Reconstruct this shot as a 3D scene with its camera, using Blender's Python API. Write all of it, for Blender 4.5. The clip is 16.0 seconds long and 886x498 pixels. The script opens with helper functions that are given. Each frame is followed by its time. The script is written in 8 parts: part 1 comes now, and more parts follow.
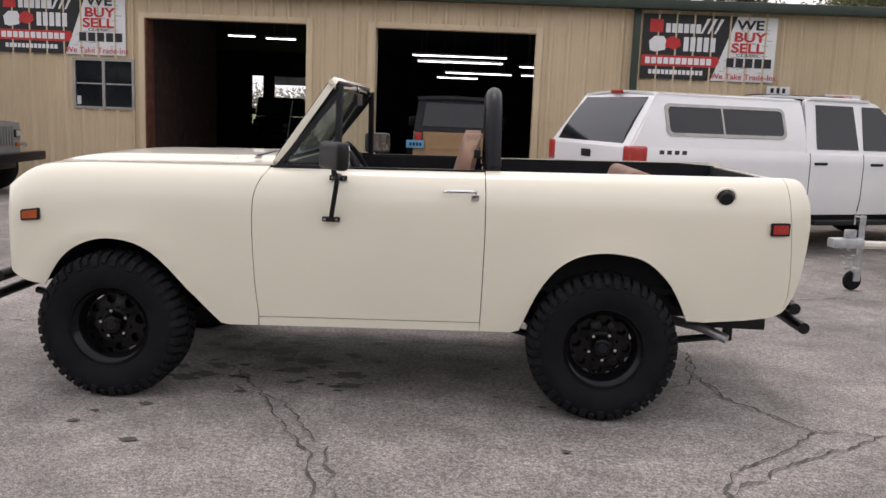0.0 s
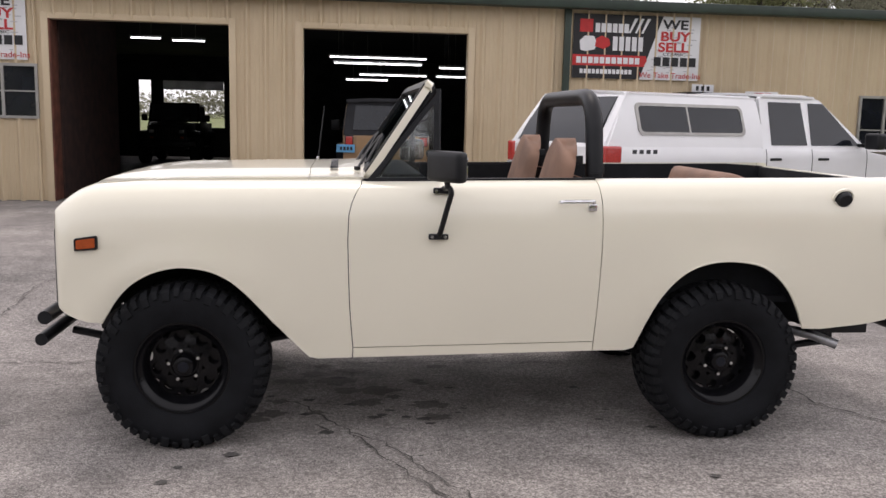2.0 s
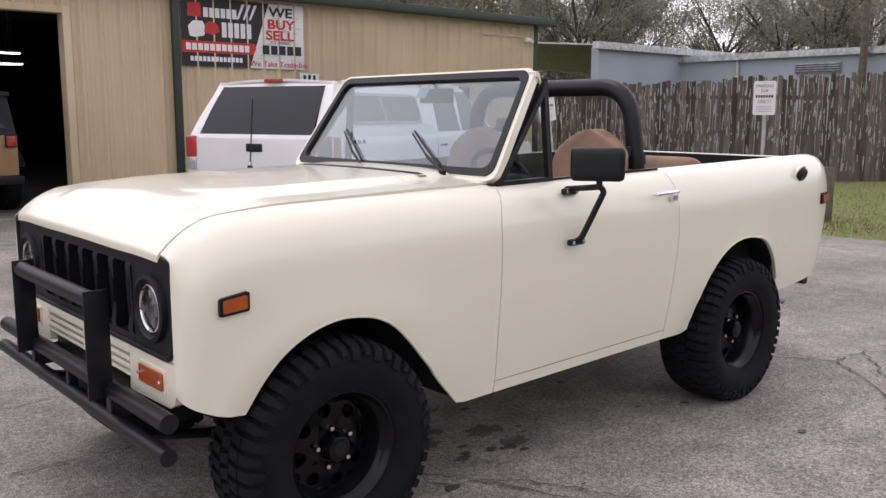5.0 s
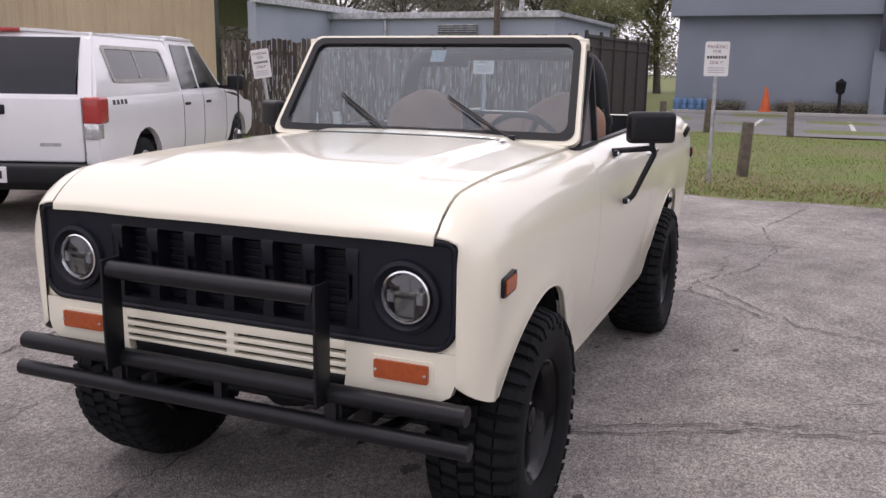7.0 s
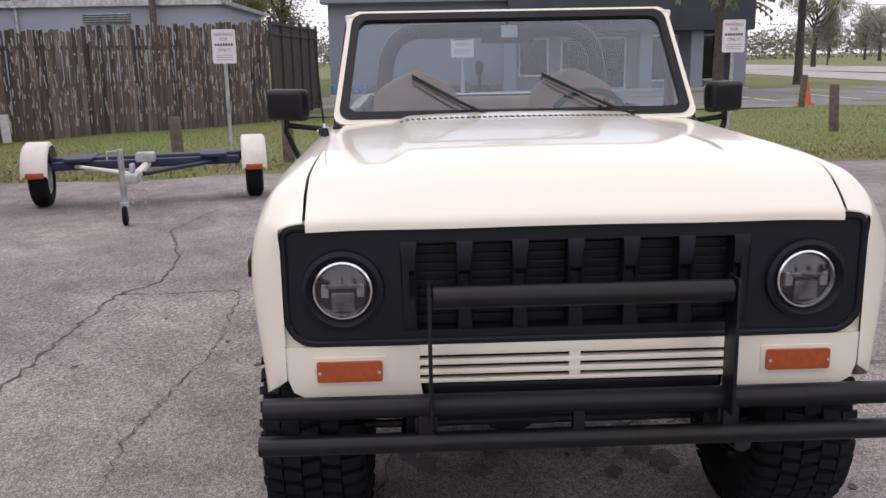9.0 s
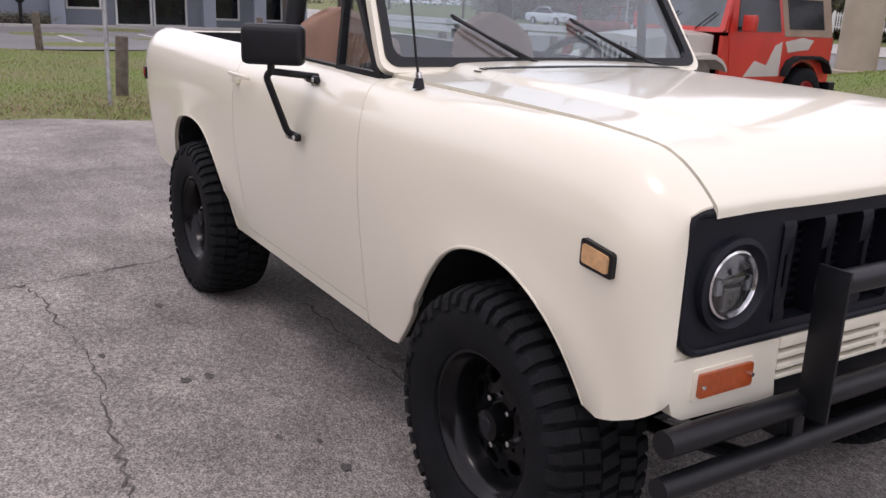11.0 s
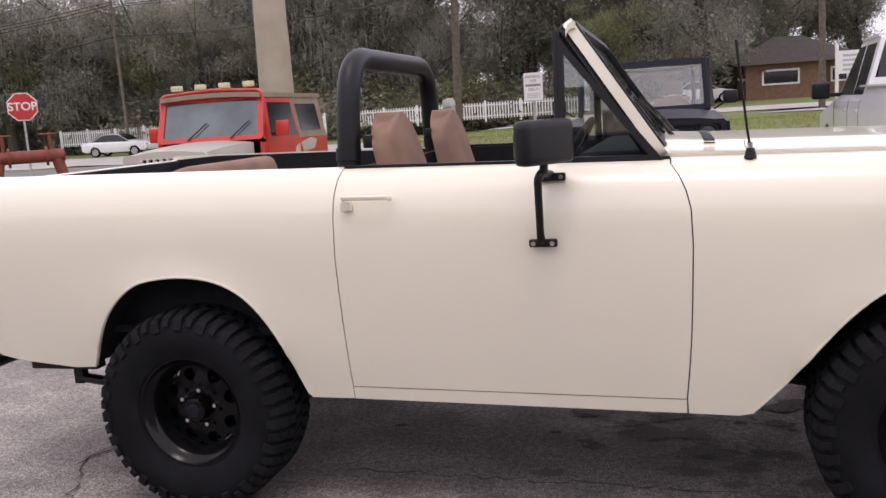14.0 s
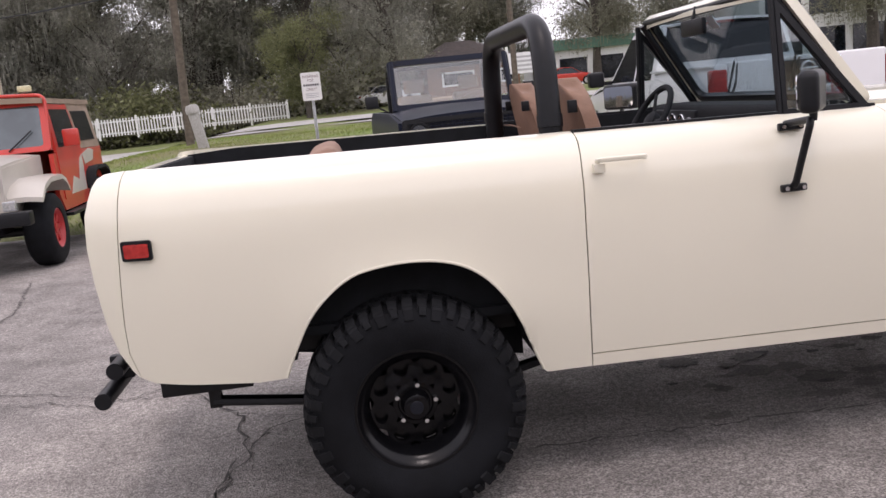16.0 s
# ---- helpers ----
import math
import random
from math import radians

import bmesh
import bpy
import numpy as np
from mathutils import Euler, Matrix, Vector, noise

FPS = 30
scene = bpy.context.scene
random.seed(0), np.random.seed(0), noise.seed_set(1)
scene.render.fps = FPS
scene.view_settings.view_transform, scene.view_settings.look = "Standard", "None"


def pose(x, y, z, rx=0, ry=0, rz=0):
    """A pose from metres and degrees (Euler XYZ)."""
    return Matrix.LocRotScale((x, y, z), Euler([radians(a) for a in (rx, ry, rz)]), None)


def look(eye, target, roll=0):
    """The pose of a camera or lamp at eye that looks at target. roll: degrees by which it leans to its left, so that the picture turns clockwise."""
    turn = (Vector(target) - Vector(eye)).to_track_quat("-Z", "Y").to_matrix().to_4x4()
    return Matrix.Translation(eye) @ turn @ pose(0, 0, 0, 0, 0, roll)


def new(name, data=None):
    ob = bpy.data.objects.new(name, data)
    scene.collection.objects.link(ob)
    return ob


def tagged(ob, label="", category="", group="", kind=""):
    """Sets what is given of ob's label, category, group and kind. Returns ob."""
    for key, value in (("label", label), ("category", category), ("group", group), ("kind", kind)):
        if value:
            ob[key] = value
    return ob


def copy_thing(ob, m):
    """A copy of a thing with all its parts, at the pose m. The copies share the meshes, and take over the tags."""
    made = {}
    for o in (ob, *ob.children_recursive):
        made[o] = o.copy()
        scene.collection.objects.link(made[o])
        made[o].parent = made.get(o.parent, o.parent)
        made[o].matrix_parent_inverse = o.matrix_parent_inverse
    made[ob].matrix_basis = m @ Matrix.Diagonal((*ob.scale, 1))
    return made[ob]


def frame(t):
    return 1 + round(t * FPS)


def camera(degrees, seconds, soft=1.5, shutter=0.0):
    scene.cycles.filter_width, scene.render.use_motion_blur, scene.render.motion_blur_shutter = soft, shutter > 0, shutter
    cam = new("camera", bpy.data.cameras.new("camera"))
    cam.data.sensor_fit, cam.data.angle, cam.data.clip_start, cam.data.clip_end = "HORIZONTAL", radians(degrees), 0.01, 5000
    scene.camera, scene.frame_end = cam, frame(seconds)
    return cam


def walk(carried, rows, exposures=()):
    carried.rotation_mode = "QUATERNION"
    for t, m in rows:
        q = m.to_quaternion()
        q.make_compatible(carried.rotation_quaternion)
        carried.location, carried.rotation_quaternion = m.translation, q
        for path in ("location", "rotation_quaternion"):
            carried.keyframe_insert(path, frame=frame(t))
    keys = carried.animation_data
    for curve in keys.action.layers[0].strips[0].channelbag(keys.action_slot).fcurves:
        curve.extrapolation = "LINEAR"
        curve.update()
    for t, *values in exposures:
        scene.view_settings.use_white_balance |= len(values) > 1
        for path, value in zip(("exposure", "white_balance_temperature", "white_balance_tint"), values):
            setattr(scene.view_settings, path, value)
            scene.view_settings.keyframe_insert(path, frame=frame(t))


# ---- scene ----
cam = camera(53.9, 16.0)
PATH = [
    (0, (1.83, -5.177, 1.534), (1.773, -3.202, 1.224), 2.3),
    (0.5, (1.729, -5.136, 1.522), (1.685, -3.16, 1.215), 1.8),
    (1, (1.508, -4.895, 1.513), (1.489, -2.918, 1.206), 0.7),
    (1.5, (1.121, -4.803, 1.503), (1.142, -2.826, 1.201), 0.5),
    (2, (0.705, -4.75, 1.516), (0.938, -2.786, 1.218), 1.3),
    (2.5, (0.264, -4.529, 1.533), (0.569, -2.574, 1.238), -3.0),
    (3, (-0.185, -4.405, 1.53), (0.296, -2.486, 1.238), -2.3),
    (3.5, (-0.484, -4.076, 1.492), (0.406, -2.311, 1.193), -0.1),
    (4, (-0.854, -3.785, 1.5), (0.153, -2.085, 1.189), 0.6),
    (4.5, (-1.29, -3.572, 1.523), (-0.156, -1.954, 1.211), 1.0),
    (4.7, (-1.417, -3.42, 1.504), (-0.211, -1.855, 1.193), 0.8),
    (6.8, (-2.622, -1.794, 1.532), (-0.863, -0.924, 1.147), -0.5),
    (7, (-2.689, -1.633, 1.534), (-0.886, -0.866, 1.133), 0.8),
    (7.5, (-2.713, -1.107, 1.523), (-0.874, -0.43, 1.124), 0.5),
    (8, (-2.882, -0.578, 1.526), (-0.995, -0.056, 1.114), -0.2),
    (8.5, (-2.838, -0.089, 1.498), (-0.898, 0.145, 1.074), -1.7),
    (9, (-2.732, 0.408, 1.487), (-0.778, 0.352, 1.062), -1.1),
    (9.5, (-2.664, 0.895, 1.503), (-0.752, 0.512, 1.061), -0.2),
    (9.7, (-2.573, 1.064, 1.47), (-0.666, 0.642, 1.04), -2.5),
    (11.8, (-1.157, 2.622, 1.456), (0.128, 1.158, 0.968), 1.0),
    (12, (-1.030, 2.733, 1.445), (0.212, 1.134, 0.978), -1.8),
    (12.5, (-0.594, 2.999, 1.48), (0.556, 1.392, 1.167), -5.1),
    (13, (-0.185, 3.339, 1.484), (0.8, 1.627, 1.166), -4.6),
    (13.5, (0.306, 3.482, 1.43), (1.024, 1.64, 1.125), -5.7),
    (14, (0.775, 3.593, 1.407), (1.3, 1.688, 1.102), -3.7),
    (14.5, (1.185, 3.729, 1.42), (1.385, 1.763, 1.114), -1.9),
    (15, (1.699, 3.707, 1.432), (1.82, 1.738, 1.097), -6.2),
    (15.5, (2.213, 3.81, 1.444), (2.113, 1.847, 1.074), -5.6),
    (16, (2.679, 3.669, 1.413), (2.483, 1.709, 1.066), -5.9),
]
walk(cam, [(t, look(eye, target, roll)) for t, eye, target, roll in PATH],
     exposures=[(0, 0.79, 6650, 17.5), (3.0, 0.90, 6600, 18.5), (4.7, 0.87, 6550, 20), (7.0, 0.77, 6480, 23.5), (9.5, 0.75, 6420, 24), (12.0, 0.79, 6450, 24.5), (12.6, 0.63, 6450, 23.5), (13.5, 0.80, 6520, 26.5), (14.0, 0.91, 6550, 25.5), (16, 1.02, 6520, 23)])

# ---- sky and sun: a bright overcast day ----
world = bpy.data.worlds.new("overcast_sky")
scene.world = world
world.use_nodes = True
wn = world.node_tree
sky = wn.nodes.new("ShaderNodeTexSky")
sky.sky_type = "NISHITA"
sky.sun_disc = False
sky.sun_elevation, sky.sun_rotation = radians(71), radians(9)
sky.air_density, sky.dust_density, sky.ozone_density = 1.0, 6.0, 1.0
coord = wn.nodes.new("ShaderNodeTexCoord")
cloud = wn.nodes.new("ShaderNodeTexNoise")
cloud.inputs["Scale"].default_value, cloud.inputs["Detail"].default_value = 2.2, 6
ramp = wn.nodes.new("ShaderNodeValToRGB")
ramp.color_ramp.elements[0].position, ramp.color_ramp.elements[0].color = 0.3, (6.7, 6.9, 7.2, 1)
ramp.color_ramp.elements[1].position, ramp.color_ramp.elements[1].color = 0.75, (9.6, 9.7, 9.8, 1)
blend = wn.nodes.new("ShaderNodeMix")
blend.data_type = "RGBA"
blend.inputs["Factor"].default_value = 0.86
wn.links.new(coord.outputs["Generated"], cloud.inputs["Vector"])
wn.links.new(cloud.outputs["Fac"], ramp.inputs["Fac"])
wn.links.new(sky.outputs["Color"], blend.inputs["A"])
wn.links.new(ramp.outputs["Color"], blend.inputs["B"])
# a hazy overcast sky, nearly even from the horizon to the zenith
axes, rise, fade = wn.nodes.new("ShaderNodeSeparateXYZ"), wn.nodes.new("ShaderNodeMapRange"), wn.nodes.new("ShaderNodeVectorMath")
rise.inputs["To Min"].default_value, rise.inputs["To Max"].default_value = 1.10, 0.77
fade.operation = "SCALE"
wn.links.new(coord.outputs["Generated"], axes.inputs["Vector"])
wn.links.new(axes.outputs["Z"], rise.inputs["Value"])
wn.links.new(blend.outputs["Result"], fade.inputs[0])
wn.links.new(rise.outputs["Result"], fade.inputs["Scale"])
wn.links.new(fade.outputs["Vector"], wn.nodes["Background"].inputs["Color"])
wn.nodes["Background"].inputs["Strength"].default_value = 0.1
sun = new("sun", bpy.data.lights.new("sun", "SUN"))
sun.data.energy, sun.data.angle, sun.data.color = 0.34, radians(14), (1.0, 0.95, 0.88)
sun.matrix_basis = look((0, 0, 20), (1.0, -6.5, 0))

# ---- materials ----
def mat(name, col, rough=0.5, metal=0.0, vary=0.12, scale=6.0, bump=0.0, bscale=60.0, coat=0.0, second=None, detail=4.0,
        speck=None, island=0.0, spec=None, mid=None):
    """A surface with stains at a large scale and grain at a small one; second is the colour of the stains."""
    m = bpy.data.materials.new(name)
    m.use_nodes = True
    nt = m.node_tree
    p = nt.nodes["Principled BSDF"]
    p.inputs["Roughness"].default_value, p.inputs["Metallic"].default_value = rough, metal
    p.inputs["Coat Weight"].default_value = coat
    p.inputs["Coat Roughness"].default_value = 0.06
    if spec is not None:
        p.inputs["Specular IOR Level"].default_value = spec
    tc = nt.nodes.new("ShaderNodeTexCoord")
    where = tc.outputs["Object"]
    if island < 0:
        info, far_off, grain = nt.nodes.new("ShaderNodeObjectInfo"), nt.nodes.new("ShaderNodeVectorMath"), nt.nodes.new("ShaderNodeVectorMath")
        grain.operation, grain.inputs[1].default_value = "MULTIPLY", (1.0, 1.0, 0.16)
        far_off.operation, far_off.inputs[1].default_value = "MULTIPLY_ADD", (53.0, 31.0, 47.0)
        nt.links.new(where, grain.inputs[0])
        nt.links.new(info.outputs["Random"], far_off.inputs[0])
        nt.links.new(grain.outputs["Vector"], far_off.inputs[2])
        where = far_off.outputs["Vector"]
    n1 = nt.nodes.new("ShaderNodeTexNoise")
    n1.inputs["Scale"].default_value, n1.inputs["Detail"].default_value = scale, detail
    nt.links.new(where, n1.inputs["Vector"])
    dark = second or tuple(c * (1 - vary) for c in col)
    lite = col if second else tuple(min(1, c * (1 + vary)) for c in col)
    r = nt.nodes.new("ShaderNodeValToRGB")
    r.color_ramp.elements[0].position, r.color_ramp.elements[0].color = 0.35, (*dark, 1)
    r.color_ramp.elements[1].position, r.color_ramp.elements[1].color = 0.65, (*lite, 1)
    nt.links.new(n1.outputs["Fac"], r.inputs["Fac"])
    out = r.outputs["Color"]
    n2 = nt.nodes.new("ShaderNodeTexNoise")
    n2.inputs["Scale"].default_value, n2.inputs["Detail"].default_value = bscale, 3
    nt.links.new(where, n2.inputs["Vector"])
    if speck:
        r2 = nt.nodes.new("ShaderNodeValToRGB")
        r2.color_ramp.elements[0].position, r2.color_ramp.elements[0].color = 0.38, (1 - speck,) * 3 + (1,)
        r2.color_ramp.elements[1].position, r2.color_ramp.elements[1].color = 0.62, (1 + speck,) * 3 + (1,)
        nt.links.new(n2.outputs["Fac"], r2.inputs["Fac"])
        mx = nt.nodes.new("ShaderNodeMix")
        mx.data_type, mx.blend_type = "RGBA", "MULTIPLY"
        mx.inputs["Factor"].default_value = 1.0
        nt.links.new(out, mx.inputs["A"])
        nt.links.new(r2.outputs["Color"], mx.inputs["B"])
        out = mx.outputs["Result"]
    for msc, amt, lo, hi in mid or ():
        n3 = nt.nodes.new("ShaderNodeTexNoise")
        n3.inputs["Scale"].default_value, n3.inputs["Detail"].default_value, n3.inputs["Roughness"].default_value = msc, 5, 0.65
        nt.links.new(where, n3.inputs["Vector"])
        r3 = nt.nodes.new("ShaderNodeValToRGB")
        r3.color_ramp.elements[0].position, r3.color_ramp.elements[0].color = lo, (1 - amt, 1 - amt, 1 - amt, 1)
        r3.color_ramp.elements[1].position, r3.color_ramp.elements[1].color = hi, (1 + amt, 1 + amt, 1 + amt, 1)
        nt.links.new(n3.outputs["Fac"], r3.inputs["Fac"])
        m3 = nt.nodes.new("ShaderNodeMix")
        m3.data_type, m3.blend_type = "RGBA", "MULTIPLY"
        m3.inputs["Factor"].default_value = 1.0
        nt.links.new(out, m3.inputs["A"])
        nt.links.new(r3.outputs["Color"], m3.inputs["B"])
        out = m3.outputs["Result"]
    if island:
        g = nt.nodes.new("ShaderNodeObjectInfo" if island < 0 else "ShaderNodeNewGeometry")
        hsv = nt.nodes.new("ShaderNodeHueSaturation")
        mr = nt.nodes.new("ShaderNodeMapRange")
        mr.inputs["To Min"].default_value, mr.inputs["To Max"].default_value = 1 - abs(island), 1 + abs(island)
        nt.links.new(g.outputs["Random" if island < 0 else "Random Per Island"], mr.inputs["Value"])
        nt.links.new(mr.outputs["Result"], hsv.inputs["Value"])
        nt.links.new(out, hsv.inputs["Color"])
        out = hsv.outputs["Color"]
    nt.links.new(out, p.inputs["Base Color"])
    if bump:
        b = nt.nodes.new("ShaderNodeBump")
        b.inputs["Strength"].default_value, b.inputs["Distance"].default_value = bump, 0.01
        nt.links.new(n2.outputs["Fac"], b.inputs["Height"])
        nt.links.new(b.outputs["Normal"], p.inputs["Normal"])
    return m


def glass(name, tint=(0.9, 0.95, 0.95), rough=0.02, gloss=0.6):
    """A thin pane: clear, with a gloss that grows towards grazing views."""
    m = bpy.data.materials.new(name)
    m.use_nodes = True
    nt = m.node_tree
    nt.nodes.remove(nt.nodes["Principled BSDF"])
    t, g, f, x = (nt.nodes.new(k) for k in ("ShaderNodeBsdfTransparent", "ShaderNodeBsdfGlossy", "ShaderNodeLayerWeight", "ShaderNodeMixShader"))
    pw, ma = nt.nodes.new("ShaderNodeMath"), nt.nodes.new("ShaderNodeMath")
    pw.operation, pw.inputs[1].default_value = "POWER", 2.5
    ma.operation, ma.inputs[1].default_value, ma.inputs[2].default_value = "MULTIPLY_ADD", gloss, 0.10
    t.inputs["Color"].default_value = (*tint, 1)
    g.inputs["Roughness"].default_value = rough
    f.inputs["Blend"].default_value = 0.5
    nt.links.new(f.outputs["Facing"], pw.inputs[0])
    nt.links.new(pw.outputs[0], ma.inputs[0])
    nt.links.new(ma.outputs[0], x.inputs["Fac"])
    nt.links.new(t.outputs["BSDF"], x.inputs[1])
    nt.links.new(g.outputs["BSDF"], x.inputs[2])
    nt.links.new(x.outputs["Shader"], nt.nodes["Material Output"].inputs["Surface"])
    return m


def glow(name, col, strength):
    m = bpy.data.materials.new(name)
    m.use_nodes = True
    p = m.node_tree.nodes["Principled BSDF"]
    p.inputs["Base Color"].default_value = (*col, 1)
    p.inputs["Emission Color"].default_value = (*col, 1)
    p.inputs["Emission Strength"].default_value = strength
    return m


CREAM = mat("cream_paint", (0.828, 0.787, 0.648), 0.3, vary=0.015, scale=1.5, coat=0.75, bscale=900, bump=0.01)
BLACK = mat("satin_black_paint", (0.006, 0.0065, 0.0085), 0.42, vary=0.2, scale=20, bump=0.05, bscale=400, spec=0.35)
MATTE = mat("textured_black_liner", (0.008, 0.009, 0.011), 0.8, vary=0.25, scale=14, bump=0.25, bscale=300, spec=0.3)
GRILLE = mat("black_grille_plastic", (0.006, 0.0072, 0.0125), 0.5, vary=0.2, scale=10, bump=0.08, bscale=500, spec=0.3)
RUBBER = mat("tyre_rubber", (0.0062, 0.0068, 0.0085), 0.75, vary=0.3, scale=9, bump=0.2, bscale=160, spec=0.18)
WORN = mat("worn_tread_rubber", (0.0085, 0.009, 0.0105), 0.85, vary=0.3, scale=9, bump=0.3, bscale=200, spec=0.22)
RIM = mat("gloss_black_wheel", (0.004, 0.004, 0.005), 0.22, vary=0.1, spec=0.25)
CHROME = mat("chrome", (0.75, 0.75, 0.76), 0.18, 1.0, vary=0.08, scale=30)
STEEL = mat("dull_steel", (0.42, 0.42, 0.43), 0.45, 0.9, vary=0.2, scale=12, bump=0.1)
GALV = mat("galvanised_steel", (0.46, 0.47, 0.48), 0.5, 0.7, vary=0.25, scale=8, bump=0.1, bscale=90)
RUST = mat("rusty_steel", (0.16, 0.09, 0.055), 0.8, 0.2, vary=0.4, scale=14, bump=0.3, bscale=90)
AMBER = mat("amber_lens", (0.40, 0.068, 0.007), 0.3, vary=0.12, scale=60, coat=0.6, bump=0.2, bscale=220)
REDLENS = mat("red_lens", (0.42, 0.03, 0.025), 0.22, vary=0.15, scale=60, coat=0.6, bump=0.2, bscale=220)
CLEARLENS = mat("pale_lens", (0.55, 0.56, 0.57), 0.15, 0.5, vary=0.25, scale=50, coat=0.7)
SMOKE = mat("smoked_lens", (0.22, 0.22, 0.21), 0.16, 0.6, vary=0.5, scale=26, coat=0.8)
LEATHER = mat("tan_leather", (0.25, 0.14, 0.092), 0.62, vary=0.16, scale=7, bump=0.22, bscale=190)
WHITE = mat("white_car_paint", (0.80, 0.80, 0.81), 0.3, vary=0.02, scale=2, coat=0.6)
DARKGLASS = mat("dark_tinted_glass", (0.010, 0.012, 0.016), 0.06, vary=0.2, scale=3, spec=0.45)
CLEAR = glass("clear_glass", (0.93, 0.96, 0.955), 0.01, 0.55)
# the blue-grey tint stands in for sky reflected in the windshield
SCREEN = glass("sky_tinted_windshield", (0.70, 0.78, 0.82), 0.01, 0.5)
DIMGLASS = glass("lamp_glass", (0.66, 0.68, 0.70), 0.02, 0.25)
STICKER = mat("pale_sticker", (0.55, 0.58, 0.60), 0.6, vary=0.1)
MIRROR = mat("mirror_glass", (0.9, 0.9, 0.92), 0.02, 1.0, vary=0.01)
PALEAMBER = mat("faded_amber_lens", (0.62, 0.36, 0.17), 0.3, vary=0.12, scale=60, coat=0.6, bump=0.2, bscale=220)

# ---- mesh helpers ----
def finish(bm, angle=38):
    bmesh.ops.recalc_face_normals(bm, faces=bm.faces)
    lim = radians(angle)
    for f in bm.faces:
        f.smooth = True
    for e in bm.edges:
        e.smooth = not (len(e.link_faces) == 2 and e.calc_face_angle(0) > lim)


def mesh_of(name, bm, materials, angle=38):
    finish(bm, angle)
    me = bpy.data.meshes.new(name)
    bm.to_mesh(me)
    bm.free()
    for m in materials if isinstance(materials, (list, tuple)) else [materials]:
        me.materials.append(m)
    return me


def part(name, bm, material, parent=None, label="", angle=38):
    ob = new(name, mesh_of(name, bm, material, angle))
    ob.parent = parent
    if label:
        ob["label"] = label
    return ob


def thing(name, label, category, group="", m=None):
    ob = new(name)
    ob.empty_display_size = 0.2
    tagged(ob, label, category, group)
    if m:
        ob.matrix_basis = m
    return ob


def box(x0, x1, y0, y1, z0, z1, bevel=0.0, seg=2, bm=None):
    own = bm is None
    b = bmesh.new()
    bmesh.ops.create_cube(b, size=1)
    for v in b.verts:
        v.co = Vector(((x0 + x1) / 2 + v.co.x * (x1 - x0), (y0 + y1) / 2 + v.co.y * (y1 - y0), (z0 + z1) / 2 + v.co.z * (z1 - z0)))
    if bevel:
        bmesh.ops.bevel(b, geom=b.edges[:], offset=bevel, segments=seg, affect="EDGES", profile=0.6)
    return b if own else join(bm, b)


def join(bm, other, m=None):
    """Adds a bmesh to another, moved by m."""
    if m:
        bmesh.ops.transform(other, matrix=m, verts=other.verts)
    made = {v: bm.verts.new(v.co) for v in other.verts}
    for f in other.faces:
        try:
            n = bm.faces.new([made[v] for v in f.verts])
            n.material_index = f.material_index
        except ValueError:
            pass
    other.free()
    return bm


def moved(bm, m):
    bmesh.ops.transform(bm, matrix=m, verts=bm.verts)
    return bm


def lathe(profile, seg=40, axis="y", cap=True):
    """Turns (radius, along) pairs round an axis."""
    bm = bmesh.new()
    rings = []
    for r, a in profile:
        ring = []
        for k in range(seg):
            t = 2 * math.pi * k / seg
            c, s = r * math.cos(t), r * math.sin(t)
            ring.append(bm.verts.new({"y": (c, a, s), "z": (c, s, a), "x": (a, c, s)}[axis]))
        rings.append(ring)
    for p, q in zip(rings, rings[1:]):
        for k in range(seg):
            bm.faces.new((p[k], p[(k + 1) % seg], q[(k + 1) % seg], q[k]))
    if cap:
        for ring in (rings[0], rings[-1]):
            if (ring[0].co - ring[seg // 2].co).length > 1e-4:
                bm.faces.new(ring)
    return bm


def cyl(p, q, r, seg=16, r2=None):
    p, q = Vector(p), Vector(q)
    b = bmesh.new()
    bmesh.ops.create_cone(b, cap_ends=True, segments=seg, radius1=r, radius2=r if r2 is None else r2, depth=(q - p).length)
    turn = (q - p).to_track_quat("Z", "Y").to_matrix().to_4x4()
    bmesh.ops.transform(b, matrix=Matrix.Translation((p + q) / 2) @ turn, verts=b.verts)
    return b


def tube(points, r, seg=12, closed=False, flat=1.0):
    """A round bar along a line of points."""
    pts = [Vector(p) for p in points]
    bm, rings, n = bmesh.new(), [], len(pts)
    up = Vector((0.31, 0.17, 0.93)).normalized()
    for i, p in enumerate(pts):
        a = pts[(i - 1) % n] if closed or i else pts[0]
        b = pts[(i + 1) % n] if closed or i < n - 1 else pts[-1]
        d = (b - a).normalized()
        side = d.cross(up)
        if side.length < 0.05:
            side = d.cross(Vector((1, 0, 0)))
        side.normalize()
        top = side.cross(d)
        rings.append([bm.verts.new(p + r * (math.cos(2 * math.pi * k / seg) * side + flat * math.sin(2 * math.pi * k / seg) * top)) for k in range(seg)])
    for i in range(n if closed else n - 1):
        a, b = rings[i], rings[(i + 1) % n]
        for k in range(seg):
            bm.faces.new((a[k], a[(k + 1) % seg], b[(k + 1) % seg], b[k]))
    if not closed:
        bm.faces.new(rings[0]), bm.faces.new(rings[-1])
    return bm


